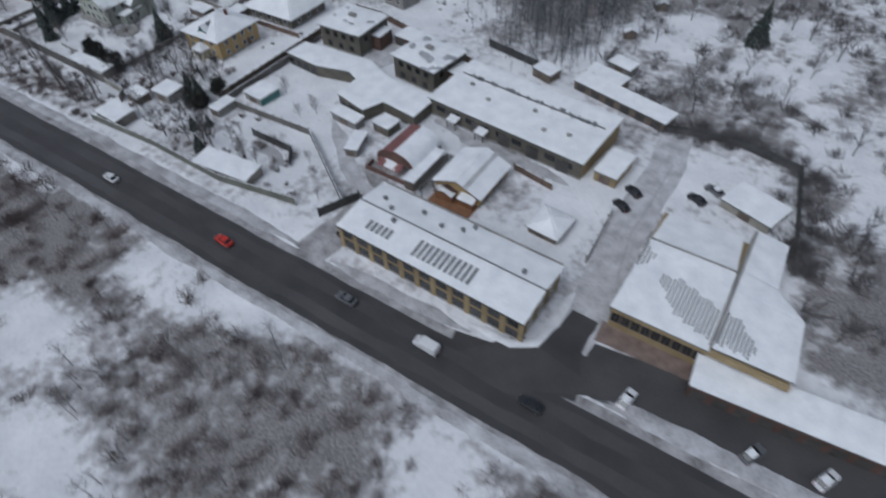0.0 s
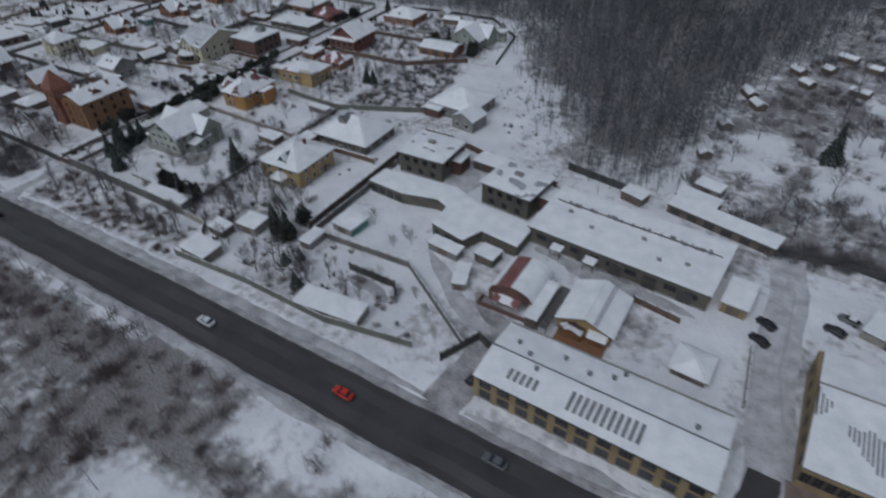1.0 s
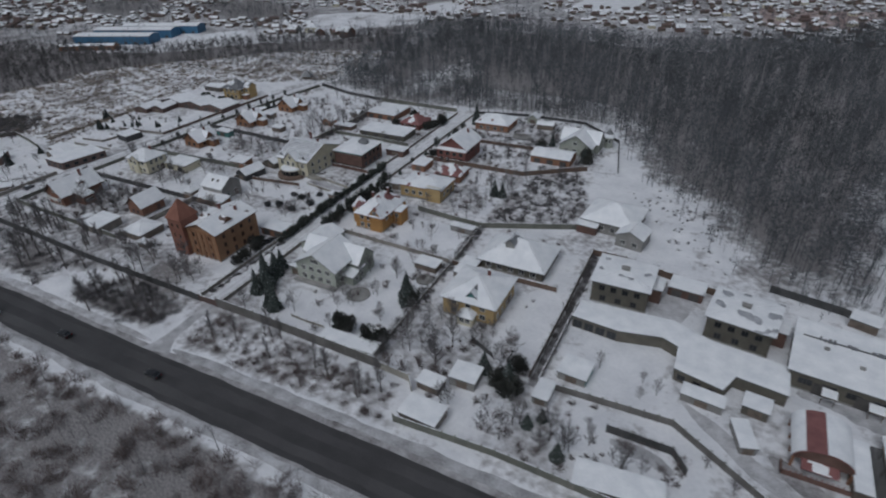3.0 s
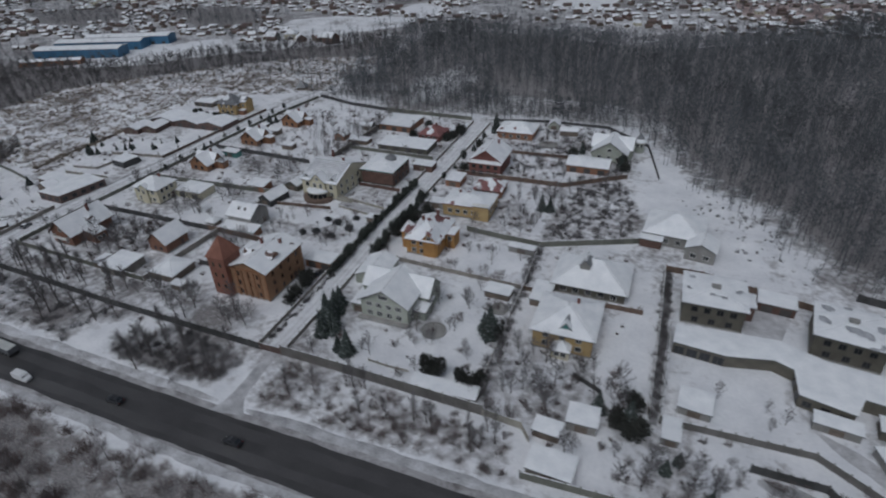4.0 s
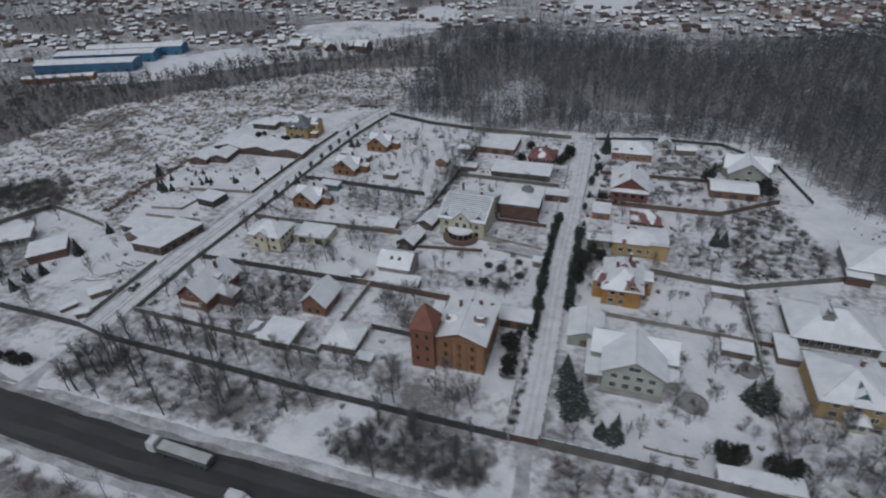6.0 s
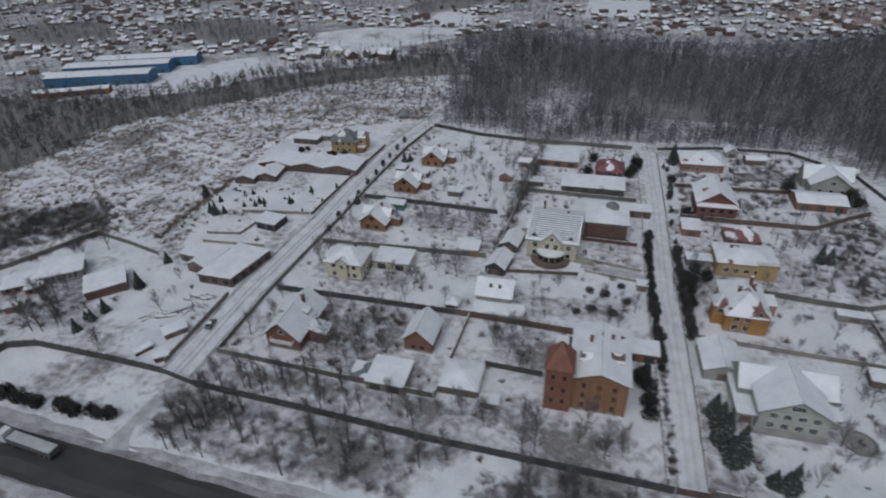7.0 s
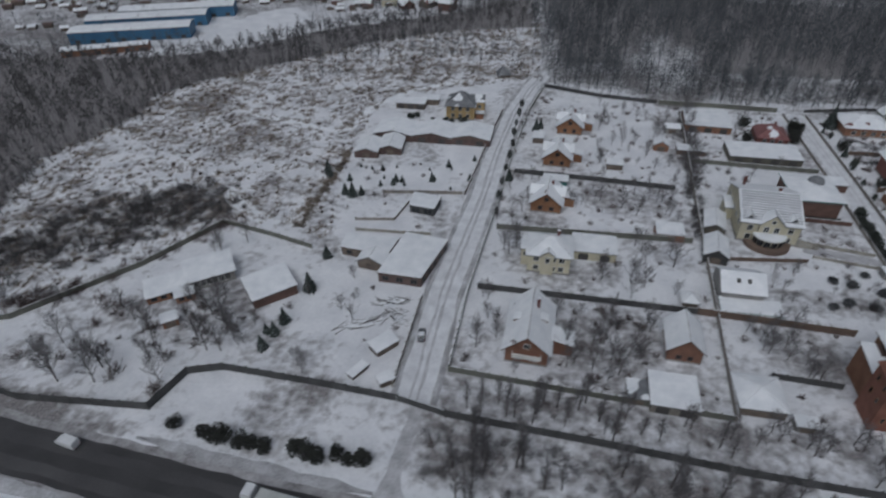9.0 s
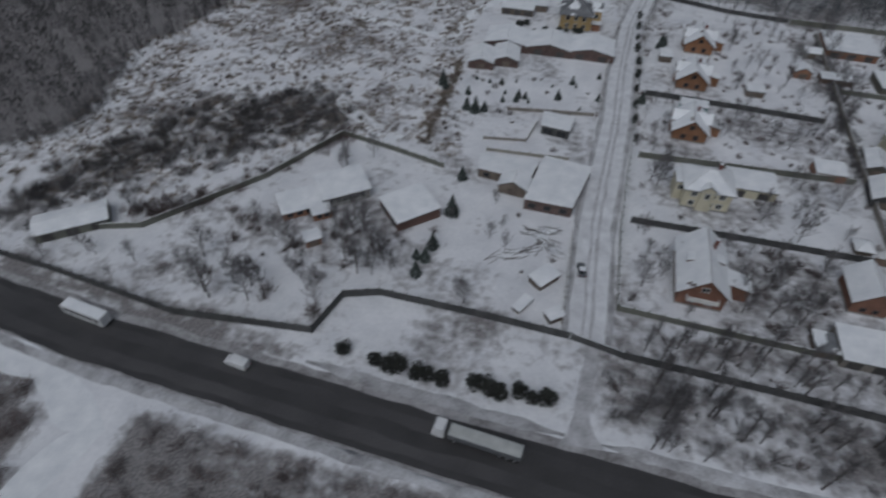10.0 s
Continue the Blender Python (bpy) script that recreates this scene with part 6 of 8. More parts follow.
    fence("low stone garden wall beside the drive", [(-241, 144.6), (-223, 142)], 1.0, STONEWALL, 2.5)


def build_between():
    build_brick_house()
    build_manor()
    h = house("brown brick house with nearly flat snowy roof", -235.8, 173, 13.4, 15.6, 7.0, 8.2, "hip", DARKBRICK, ROOFTEAL, 1, 0.7, rows=[(90, 4, 4.2, 1.3, 1.6, 1), (90, 4, 1.0, 1.3, 1.6, 1)], trim=DARKTRIM)
    n = 12
    dome = Shape().loft([[(r * math.cos(math.tau * i / n), r * math.sin(math.tau * i / n), z) for i in range(n)] for r, z in ((2.4, 7.6), (2.3, 8.6), (1.5, 9.4), (0.4, 9.8))])
    part("roof_dome", dome, ROOFGREY, h).location = (1.5, 2.0, 0)
    part("balcony", Shape().box(-7.6, -8.5, 0.6, 7.6, -7.8, 0.8).box(-7.6, -8.5, 0.8, 7.6, -8.42, 1.6), DARKTRIM, h)
    for k in range(24):
        part("cornice_slat", Shape().box(-7.3 + k * 0.62, -7.95, 5.9, -6.95 + k * 0.62, -7.78, 6.8), GREYWALL, h)
    h = house("brown log cottage with steep snowy roof and white balcony", -316.6, 98, 9.6, 15.6, 4.9, 9.2, "gable_y", DARKLOG, ROOFBROWN, -1, 0.9, 0.05, rows=[(0, 2, 1.2, 1.3, 1.4, 1), (0, 1, 5.0, 1.3, 1.3, 1), (270, 3, 1.2, 1.2, 1.3, 1)], chimneys=[(1.4, 3.0, 10.8)])
    part("balcony", Shape().box(-3.2, -9.0, 2.7, 3.4, -7.8, 2.85).box(-3.2, -9.02, 2.85, 3.4, -8.92, 3.75).box(-3.2, -9.0, 2.85, -3.1, -7.8, 3.75).box(3.3, -9.0, 2.85, 3.4, -7.8, 3.75), TRIM, h, "white boarded balcony")
    wing(h, 6.0, -1.2, 4.4, 8.4, 3.4, 5.6, "shed", DARKLOG, ROOFBROWN, 90, rows=[(0, 2, 1.0, 1.2, 1.2, 1)])
    wing(h, 2.9, 1.2, 2.2, 1.9, 6.7, 7.5, "shed", DARKLOG, ROOFBROWN, 90, 0.2, bare=0.2)
    wing(h, -2.9, 0.4, 2.2, 1.9, 6.7, 7.4, "shed", DARKLOG, ROOFBROWN, -90, 0.2, bare=0.2)
    house("small dark red log cabin with steep snowy roof", -281.4, 102.2, 7.4, 9.4, 4.2, 7.5, "gable_y", DARKLOG, ROOFBROWN, -1, 0.7, rows=[(0, 2, 1.0, 1.0, 1.1, 1)], name="log_cabin", category="cabin", trim=ROOFBROWN)
    shed("open carport with broad snow-covered roof by the fence", -285.2, 86.4, 9.6, 8.8, 2.7, 3.0, "shed", WOODFENCE, 0, name="carport", category="carport", openings=2)
    shed("low shed with snowy tent roof beside the fence", -267.6, 89.6, 9.2, 9.2, 2.6, 4.2, "hip", TIMBER, 1)
    shed("dark slatted lean-to beside the carport", -292.6, 85.8, 4.0, 5.0, 2.3, 2.5, "flat", TIMBER, 0, bare=0.55)
    shed("small snow-topped store by the lane", -259.6, 84, 4.2, 2.6, 2.0, 2.2, "flat", GREYWALL, 0)
    shed("low garage with snowy roof behind the brick house", -225.6, 109.6, 9.2, 5.2, 2.8, 3.1, "shed", BRICK, 1, name="garage", category="garage", openings=2)
    h = house("cream two-storey house with snowy hipped roof", -313.8, 128.8, 11.4, 9.8, 6.4, 9.2, "hip", CREAM, ROOFGREY, 1, 0.7, rows=[(0, 4, 4.0, 1.3, 1.5, 1), (0, 4, 1.0, 1.3, 1.5, 1), (90, 3, 4.0, 1.2, 1.5, 1), (90, 3, 1.0, 1.2, 1.5, 1)], chimneys=[(2, 1.5, 10.2)])
    wing(h, -6.4, 1.0, 2.4, 6.0, 5.6, 5.9, "flat", CREAM, ROOFGREY, rows=[(0, 1, 3.2, 1.2, 1.4, 1)])
    wing(h, -0.4, -4.8, 3.4, 1.6, 6.8, 8.0, "gable_y", CREAM, ROOFGREY, rows=[(0, 1, 4.0, 1.0, 1.6, 1)])
    shed("cream garage with flat snowy roof beside the cream house", -301.4, 136, 12, 8.2, 2.9, 3.2, "shed", CREAM, 1, name="garage", category="garage", openings=2)
    for x, y in ((-310.3, 217), (-314.0, 190), (-316.0, 159.4)):
        h = house("orange-brown log dacha with steep snowy roof", x, y, 9.4, 10.6, 3.6, 7.2, "gable_y", LOG, ROOFBROWN, -2, 0.8, 0.03, rows=[(0, 2, 1.0, 1.2, 1.3, 1), (0, 1, 4.2, 1.2, 1.2, 1), (90, 2, 1.0, 1.1, 1.2, 1)], chimneys=[(1.2, 2.0, 8.0)], name="dacha", category="cottage", trim=ROOFBROWN, group="log dachas")
        wing(h, 5.4, 1.4, 3.4, 6.2, 3.0, 4.0, "shed", LOG, ROOFBROWN, 90)
        wing(h, 0, 1.0, 10.6, 3.6, 4.4, 6.6, "gable_x", LOG, ROOFBROWN, bare=0.1)
    shed("teal lean-to between two dachas", -314, 172.4, 8, 3.6, 2.5, 2.8, "shed", ROOFTEAL, -2)
    shed("timber shed with snowy roof behind the dacha", -312.6, 201.6, 7, 4, 2.4, 2.8, "shed", TIMBER, -2)
    shed("wooden shelter with snow on top in the dacha garden", -322, 205, 4, 6, 2.3, 2.5, "flat", TIMBER, 0)
    h = house("low house with stepped snowy roofs behind a brick wall", -265.6, 124.0, 9.8, 9.6, 5.2, 8.0, "gable_x", GREYWALL, ROOFGREY, 1, 0.6, rows=[(90, 2, 1.2, 1.3, 1.4, 1)])
    wing(h, 1.8, -6.9, 14.0, 4.2, 2.3, 3.0, "shed", BRICK, ROOFTEAL)
    for x in (-1.2, 1.4):
        part("skylight", Shape().slab([(x - 0.45, -2.9, 6.62), (x + 0.45, -2.9, 6.62), (x + 0.45, -1.9, 7.2), (x - 0.45, -1.9, 7.2)], 0.3), DARKTRIM, h)
    shed("dark gabled shed with snowy roof by the lot fence", -267.8, 141.4, 6.2, 9.6, 2.8, 4.8, "gable_y", FENCEDARK, -8)
    shed("small grey shed with snowy gabled roof", -265.8, 155.6, 5.8, 9.4, 2.6, 4.0, "gable_y", OLIVE, -8)
    shed("brick shed with snowy lean roof by the wall", -279.6, 148, 7.6, 5.6, 2.6, 3.2, "shed", BRICK, 1)
    house("small red cottage with bare dull red roof", -235.4, 221.4, 10.6, 11.4, 3.2, 6.2, "hip", REDBRICK, ROOFRED, -3, 0.5, 0.86, rows=[(0, 3, 1.0, 1.2, 1.3, 1)], chimneys=[(1, 1, 7)], name="cottage", category="cottage")
    shed("long low brick outbuilding with broad snowy roof", -257, 230.6, 17, 15.6, 2.9, 3.3, "shed", BRICK, -2, openings=3)
    shed("long flat-roofed store with snow in the far lot", -241.6, 205, 24, 11.4, 2.8, 3.1, "shed", OLIVE, 1, openings=4)
    shed("small red hut with snowy gabled roof", -276.6, 206, 5.2, 5.0, 2.5, 4.0, "gable_y", BRICK, -3, name="hut", category="hut")
    shed("small dark store in the snowy orchard", -294, 188, 5.4, 4.0, 2.2, 2.5, "shed", TIMBER, 0)
    shed("low fenced pergola with snowy top", -266, 204.6, 10, 5, 2.0, 2.2, "flat", FENCEBROWN, 0)
    shed("small white shed by the far fence", -271, 222, 5.4, 4.6, 2.4, 3.4, "gable_x", GREYWALL, 0)
    shed("flat garage with snowy roof by the street", -224.6, 186.4, 8.4, 5.4, 2.8, 3.0, "flat", DARKBRICK, 1, name="garage", category="garage")
    shed("small well house with snowy tent roof", -277.4, 119, 3.6, 3.6, 1.9, 3.2, "hip", TIMBER, 0, name="well_house", category="hut", o=0.5)
    shed("tiny pale garden cabin by the hedge", -224.2, 139.4, 3.0, 3.0, 2.2, 2.4, "flat", GREYWALL, 0)
    # fences
    fence("dark lower fence along the roadside strip", [(-331.6, 72.4), (-300, 71.6), (-272, 70.4), (-245, 70.2), (-219.4, 70)], 2.3, FENCEDARK)
    fence("grey-green fence in front of the log cottage", [(-333.4, 84.6), (-303, 83.6), (-273, 82.8)], 1.9, FENCEGREEN)
    fence("tall brown brick wall between the lots", [(-276, 114.6), (-258, 114.2), (-240.4, 113.6)], 2.3, FENCEBROWN)
    fence("dark sheet fence behind the log cottage", [(-331.4, 114), (-304, 114.4), (-276, 114.6)], 2.0, FENCEDARK)
    fence("grey wooden fence dividing the lots", [(-272.8, 83), (-271.4, 114), (-269.6, 160), (-267.4, 205), (-266, 240)], 2.0, WOODFENCE)
    fence("grey sheet fence behind the cream house", [(-330, 142.4), (-300, 144), (-273, 145.6)], 2.0, FENCEGREEN)
    fence("dark green fence between dacha lots", [(-328.4, 177.6), (-300, 176.8), (-274.6, 175.6)], 1.9, FENCEDARK)
    fence("dark street fence along the western street", [(-333.6, 85), (-333.8, 111), (-332.6, 136), (-331.2, 160), (-330.4, 190), (-328, 229), (-323.4, 258)], 1.5, FENCEGREEN)
    fence("grey wooden street fence beside the thuja hedge", [(-220.6, 72), (-221.4, 100), (-223.0, 141), (-223.2, 195), (-224.4, 246)], 1.2, WOODFENCE)
    fence("dark green fence at the wood's edge with snow on top", [(-273.4, 249), (-250, 248.8), (-226, 248.2)], 2.0, FENCEGREEN)
    fence("dark orchard fence by the wood", [(-323, 260), (-298, 252), (-274, 249)], 1.8, FENCEDARK)
    fence("low dark fence behind the brick house", [(-263, 96.4), (-248.6, 96)], 1.8, FENCEDARK)
    fence("brown lot wall by the manor", [(-264.6, 139), (-243, 142)], 1.4, FENCEBROWN)
    fence("grey fence in the far lot", [(-266, 196.6), (-245, 196.2), (-225, 196)], 1.7, FENCEGREEN)
    fence("grey fence beside the brown house", [(-243, 163.6), (-225, 163.4)], 1.5, DARKBRICK)


# ---- the western lots, field side ----
def build_west():
    block("low dark house with broad flat snowy roof", [(-358.2, 111.8), (-346.4, 111.6), (-342.8, 129.4), (-355.4, 131)], 3.1, ROOFBROWN, ROOFBROWN, "house", "low_house", rows=[(0, 3, 0.9, 1.6, 1.3), (1, 5, 0.9, 1.6, 1.3)])
    block("long low wing with flat snowy roof", [(-372, 121.4), (-358.2, 120), (-357, 128.6), (-372.6, 128)], 2.7, TIMBER, ROOFBROWN, "building", "low_wing", rows=[(0, 3, 0.8, 1.4, 1.2)])
    block("small dark pavilion with flat snowy roof", [(-358.4, 146.4), (-350.4, 145.4), (-349.6, 153), (-358.6, 154)], 2.7, FENCEDARK, ROOFGREY, "building", "garden_pavilion", rows=[(0, 2, 0.3, 2.6, 1.9)])
    fence("low snow-capped yard wall beside the low house", [(-372, 133.6), (-357, 134.6), (-349, 135.4)], 1.1, STONEWALL)
    fence("low garden fence with snow on top", [(-374, 139), (-362, 141), (-360, 152)], 1.0, WOODFENCE)
    shed("gabled porch of brown timber with snowy roof", -361.6, 118.4, 7.6, 4.6, 2.9, 4.8, "gable_y", TIMBER, -6, name="porch_hut", category="hut", o=0.5)
    for k, x in enumerate((-377.6, -362.2, -347.6)):
        shed("long timber barn with wavy snowy gabled roof", x, 200.6 + k * 0.6, 15.6, 13.0, 2.7, 4.4, "gable_y", ROOFBROWN, 1, name="barn", category="barn", o=0.2, openings=2, group="barn row")
    for k, x in enumerate((-384, -376)):
        shed("low timber barn with gabled snowy roof", x, 184.6 + k * 4, 8.6, 11.6, 2.5, 3.9, "gable_y", ROOFBROWN, 6, name="barn", category="barn", o=0.2, group="barn row")
    h = house("yellow house with steep grey pyramid roof", -355.4, 223.6, 11.6, 11.0, 6.4, 10.2, "hip", YELLOW, ROOFGREY, 2, 0.7, 0.75, rows=[(0, 3, 3.9, 1.3, 1.5, 1), (0, 3, 1.0, 1.3, 1.5, 1), (90, 3, 3.9, 1.2, 1.5, 1)])
    wing(h, 7.4, 2.0, 3.6, 6.0, 6.4, 8.4, "gable_x", YELLOW, ROOFGREY, bare=0.3, rows=[(0, 1, 3.6, 1.2, 1.4, 1)])
    wing(h, 7.8, -2.6, 3.0, 3.0, 2.6, 2.9, "flat", BRICK, ROOFGREY)
    shed("open timber shelter with snowy roof behind the barns", -378.4, 228, 12.4, 6, 2.6, 2.9, "shed", TIMBER, 2, openings=3)
    shed("small snow-topped shelter near the yellow house", -370.4, 233, 6, 4.4, 2.5, 2.8, "shed", TIMBER, 2)
    shed("dark field hut with pointed roof", -343.6, 271, 5.2, 5.2, 2.2, 5.2, "hip", TIMBER, 20, name="field_hut", category="hut", o=0.6, bare=0.85)
    h = house("low grey house with snowy roof and white veranda windows", -404.4, 105.4, 11.8, 9.0, 3.2, 3.8, "shed", GREYWALL, ROOFGREY, 38, 0.6, rows=[(0, 6, 0.8, 1.3, 1.9, 2), (90, 3, 1.0, 1.3, 1.4, 1)], trim=TRIM)
    wing(h, -11.2, -1.2, 10.6, 7.6, 2.2, 2.6, "shed", BRICK, ROOFGREY, rows=[(0, 4, 0.8, 1.3, 1.2, 1), (270, 2, 0.8, 1.2, 1.2, 1)], trim=DARKTRIM)
    wing(h, -7.4, -6.6, 4.6, 3.0, 2.2, 2.4, "flat", BRICK, ROOFGREY, rows=[(0, 2, 0.8, 1.1, 1.2, 1)], trim=DARKTRIM)
    shed("grey garage with broad snowy roof", -385.6, 103, 10.6, 11.6, 2.9, 3.2, "shed", DARKBRICK, -47, name="garage", category="garage", openings=2)
    shed("small brown garden house with snowy roof", -404.6, 86.4, 3.6, 3.0, 2.2, 2.5, "shed", BRICK, 40)
    shed("long green-walled shed with snowy roof by the road bend", -462, 76.4, 16, 7.4, 2.6, 3.4, "gable_x", FENCEGREEN, 38, openings=3)
    shed("low snow-covered lean-to at the gate", -350, 89, 6.0, 3.6, 1.8, 2.1, "shed", TIMBER, 52)
    shed("small timber box under snow near the gate", -353.6, 80.4, 4.6, 1.8, 1.2, 1.4, "flat", TIMBER, 62)
    shed("tiny dark store beside the gate", -346.6, 79, 3.4, 2.4, 1.7, 1.9, "flat", TIMBER, 40)
    fence("dark metal fence along the road, stepping back to the gate", [(-500, 64.5), (-480, 64), (-456, 62.4), (-424, 58.8), (-394.2, 62), (-391.4, 72.6), (-384, 75.2), (-360, 75), (-342.8, 74.4)], 2.3, FENCEDARK)
    fence("dark garden fence towards the field", [(-470, 72), (-446, 80), (-426, 105.6), (-413.6, 129.5), (-396, 126), (-381.6, 122.4)], 1.8, FENCEGREEN)
    fence("grey street fence of the low house", [(-344.8, 78), (-345.2, 108)], 1.6, WOODFENCE)
    fence("snow-capped wooden orchard fence", [(-370, 156), (-355, 158.4), (-343.6, 160)], 1.3, WOODFENCE)
    fence("street fence of the barn lot", [(-343, 160), (-341, 200), (-339, 230)], 1.3, FENCEBROWN)


def gate_posts():
    for x0, y0, x1, y1, h, skin, label in ((-342.8, 74.4, -331.6, 72.4, 2.2, FENCEDARK, "closed dark sheet-metal street gate topped with snow"), (-219.3, 70.0, -212.7, 70.2, 2.3, ROOFBROWN, "closed brown sheet-metal street gate topped with snow")):
        wdt = math.hypot(x1 - x0, y1 - y0)
        t = thing("street_gate", pose((x0 + x1) / 2, (y0 + y1) / 2, 0, 0, 0, math.degrees(math.atan2(y1 - y0, x1 - x0))), label, "gate")
        for sgn in (-1, 1):
            part("post", Shape().box(sgn * (wdt / 2 - 0.22) - 0.14, -0.14, 0, sgn * (wdt / 2 - 0.22) + 0.14, 0.14, h + 0.2), skin, t)
            half = wdt / 2 - 0.4
            leaf = Shape().box(0, -0.03, 0.12, half, 0.03, h)
            for z in (0.3, h * 0.55, h - 0.12):
                leaf.box(0, -0.07, z - 0.05, half, -0.03, z + 0.05)
            lf = part("leaf", leaf, skin, t)
            lf.matrix_basis = pose(0.02 if sgn > 0 else -half - 0.02, 0, 0)
            part("snow_cap", Shape().box(0, -0.07, h, half, 0.07, h + 0.09), SNOW, lf)


def build_far_town():
    """Blue warehouses behind the belt, and the snowy town beyond."""
    for x, y, w, d in ((-563.4, 297.4, 66, 16), (-569.4, 321.6, 70, 15.4), (-562.6, 343.6, 70, 15)):
        shed("long blue warehouse with flat snowy roof", x, y, w, d, 6.4, 7.6, "gable_x", BLUE, 21, name="warehouse", category="warehouse", openings=8, group="blue warehouses")
    shed("long brown store with snowy roof below the warehouses", -562, 271, 44, 8, 3.4, 4.4, "gable_x", BRICK, 27, name="warehouse", category="warehouse", openings=6)
    r = random.Random(11)
    protos = []
    for k, (w, d, e, g, kind, wall, roof, bare) in enumerate(((9, 8, 3.2, 6.2, "gable_x", GREYWALL, ROOFGREY, 0.05), (10, 9, 4.4, 7.6, "hip", CREAM, ROOFGREY, 0.1), (8, 9, 3.0, 5.8, "gable_y", DARKBRICK, ROOFBROWN, 0.15), (12, 8, 3.4, 6.0, "gable_x", TIMBER, ROOFRED, 0.35), (9, 10, 5.2, 8.4, "gable_y", DARKBRICK, ROOFGREY, 0.1))):
        h = thing("town_house", pose(-450 + k * 14, 385 + 7 * (k % 2), 0, 0, 0, 20 * k), "small snow-roofed house in the far town", "house", "far town houses")
        part("wall", wall_shape(kind, w, d, e, g), wall, h)
        s, n = Shape(), Shape()
        for q in roof_planes(kind, w, d, e, g, 0.5):
            s.slab([p for i, p in enumerate(q) if p not in q[:i]], 0.2)
            snow_sheet(n, *q, 0.25, bare, 2.0, k)
        rf = part("roof", s, roof, h)
        part("snow_layer", n, SNOW, rf, smooth=True)
        for a in (-2.2, 2.2):
            part("window", shared("townwin", lambda: Shape().box(-0.6, -0.06, 0, 0.6, 0.03, 1.3).mesh("window", PANE)), None, h).location = (a, -d / 2, 1.1)
        protos.append(h)
    spots = []
    walls, roofs, bare_roofs = Shape(), Shape(), Shape()
    for _ in range(14000):
        if len(spots) >= 1450:
            break
        y = 300 + 420 * r.random() ** 1.2
        x = r.uniform(-950, 60)
        belt_far = float(np.interp(x, [-900, -640, -529, -451, -350, -304, -110, 160], [200, 250, 296, 364, 464, 500, 476, 485]))
        if y < belt_far + 8 or (-600 < x < -465 and y < 374) or any(inside(x, y, ring) for ring in (*WHITE_LOTS, PASTURE, *COPSES)) or noise.noise((x * 0.011, y * 0.014, 8.0)) < -0.3:
            continue
        if any((x - a) ** 2 + (y - b) ** 2 < 46 for a, b in spots):
            continue
        spots.append((x, y))
    for k, (x, y) in enumerate(spots):
        turn = 25 + r.choice((0, 90)) + r.uniform(-9, 9)
        if k < 150:
            copy_thing(protos[k % 5], pose(x, y, 0, 0, 0, turn) @ Matrix.Scale(r.uniform(0.5, 0.72), 4))
        else:
            m = pose(x, y, 0, 0, 0, turn)
            w, d, e = r.uniform(3, 8), r.uniform(2.6, 5.5), r.uniform(1.3, 2.2)
            for sh, add in ((walls, wall_shape("gable_x", w, d, e, e + 0.9)), (roofs if r.random() < 0.6 else bare_roofs, Shape())):
                if sh is not walls:
                    for q in roof_planes("gable_x", w, d, e, e + 0.9, 0.4):
                        add.slab([(a, b, c + 0.25) for a, b, c in q], 0.3)
                sh.add([m @ Vector(p) for p in add.v], add.f)
    single("town_blocks", walls, TIMBER, "walls of many small houses in the far town", "houses", "stuff")
    single("town_bare_roofs", bare_roofs, ROOFBROWN, "brown roofs of small houses in the far town", "roofs", "stuff")
    single("town_roofs", roofs, SNOW, "snowy roofs of many small houses in the far town", "roofs", "stuff")
    return spots


build_east()
build_middle()
build_between()
build_west()
gate_posts()
TOWN = build_far_town()


# ---- vehicles ----
car("red hatchback driving on the wet road", -84, 45.2, 178, REDPAINT)
car("white delivery van driving on the wet road", -34, 46.8, 178, WHITEPAINT, van=True)
car("dark grey car driving on the wet road", -52.6, 47.2, 179, GREYPAINT)
car("black car driving on the wet road", -13.5, 46.8, 179, BLACKPAINT)
car("small white car on the wet main road", -122, 45.0, 180, WHITEPAINT)
car("black car on the main road", -206, 43.6, 180, BLACKPAINT)
car("black car following behind the lorry", -240, 43.4, 180, BLACKPAINT)
car("white van on the near lane", -268, 40.6, 0, WHITEPAINT, van=True)
lorry("white lorry with pale covered trailer on the main road", -286, 46.0, 178, WHITEPAINT, GREYPAINT)
lorry("white-cabbed lorry with snow-dusted grey trailer", -356.4, 47.4, 176, WHITEPAINT, GREYPAINT)
car("white van with snowy roof on the main road", -405, 51.2, 173, WHITEPAINT, van=True)
bus("white bus driving along the curving road", -440.4, 53.6, 173)
car("white car parked on the snowy island", -0.8, 56.0, 80, WHITEPAINT, snowy=True)
car("grey car parked on the service road", 18.4, 57.6, 62, GREYPAINT, snowy=True)
car("white car parked beside the grey car", 28.4, 59.4, 62, WHITEPAINT, snowy=True)
car("dark car parked in the workshop yard", -18.4, 98.4, 150, BLACKPAINT)
car("black car parked in the workshop yard", -17.8, 104, 150, BLACKPAINT)
car("dark car parked by the wall", -5.4, 108.8, 158, BLACKPAINT)
car("dark car under thin snow by the wall", -3.0, 113.6, 158, GREYPAINT, snowy=True)
car("dark car with snowy roof on the western street", -342, 94, 100, GREYPAINT, snowy=True)
car("dark car parked by the yard gate", -64, 61, 75, BLACKPAINT)
car("dark car parked behind the wall of the brick house", -223.6, 104, 88, BLACKPAINT)


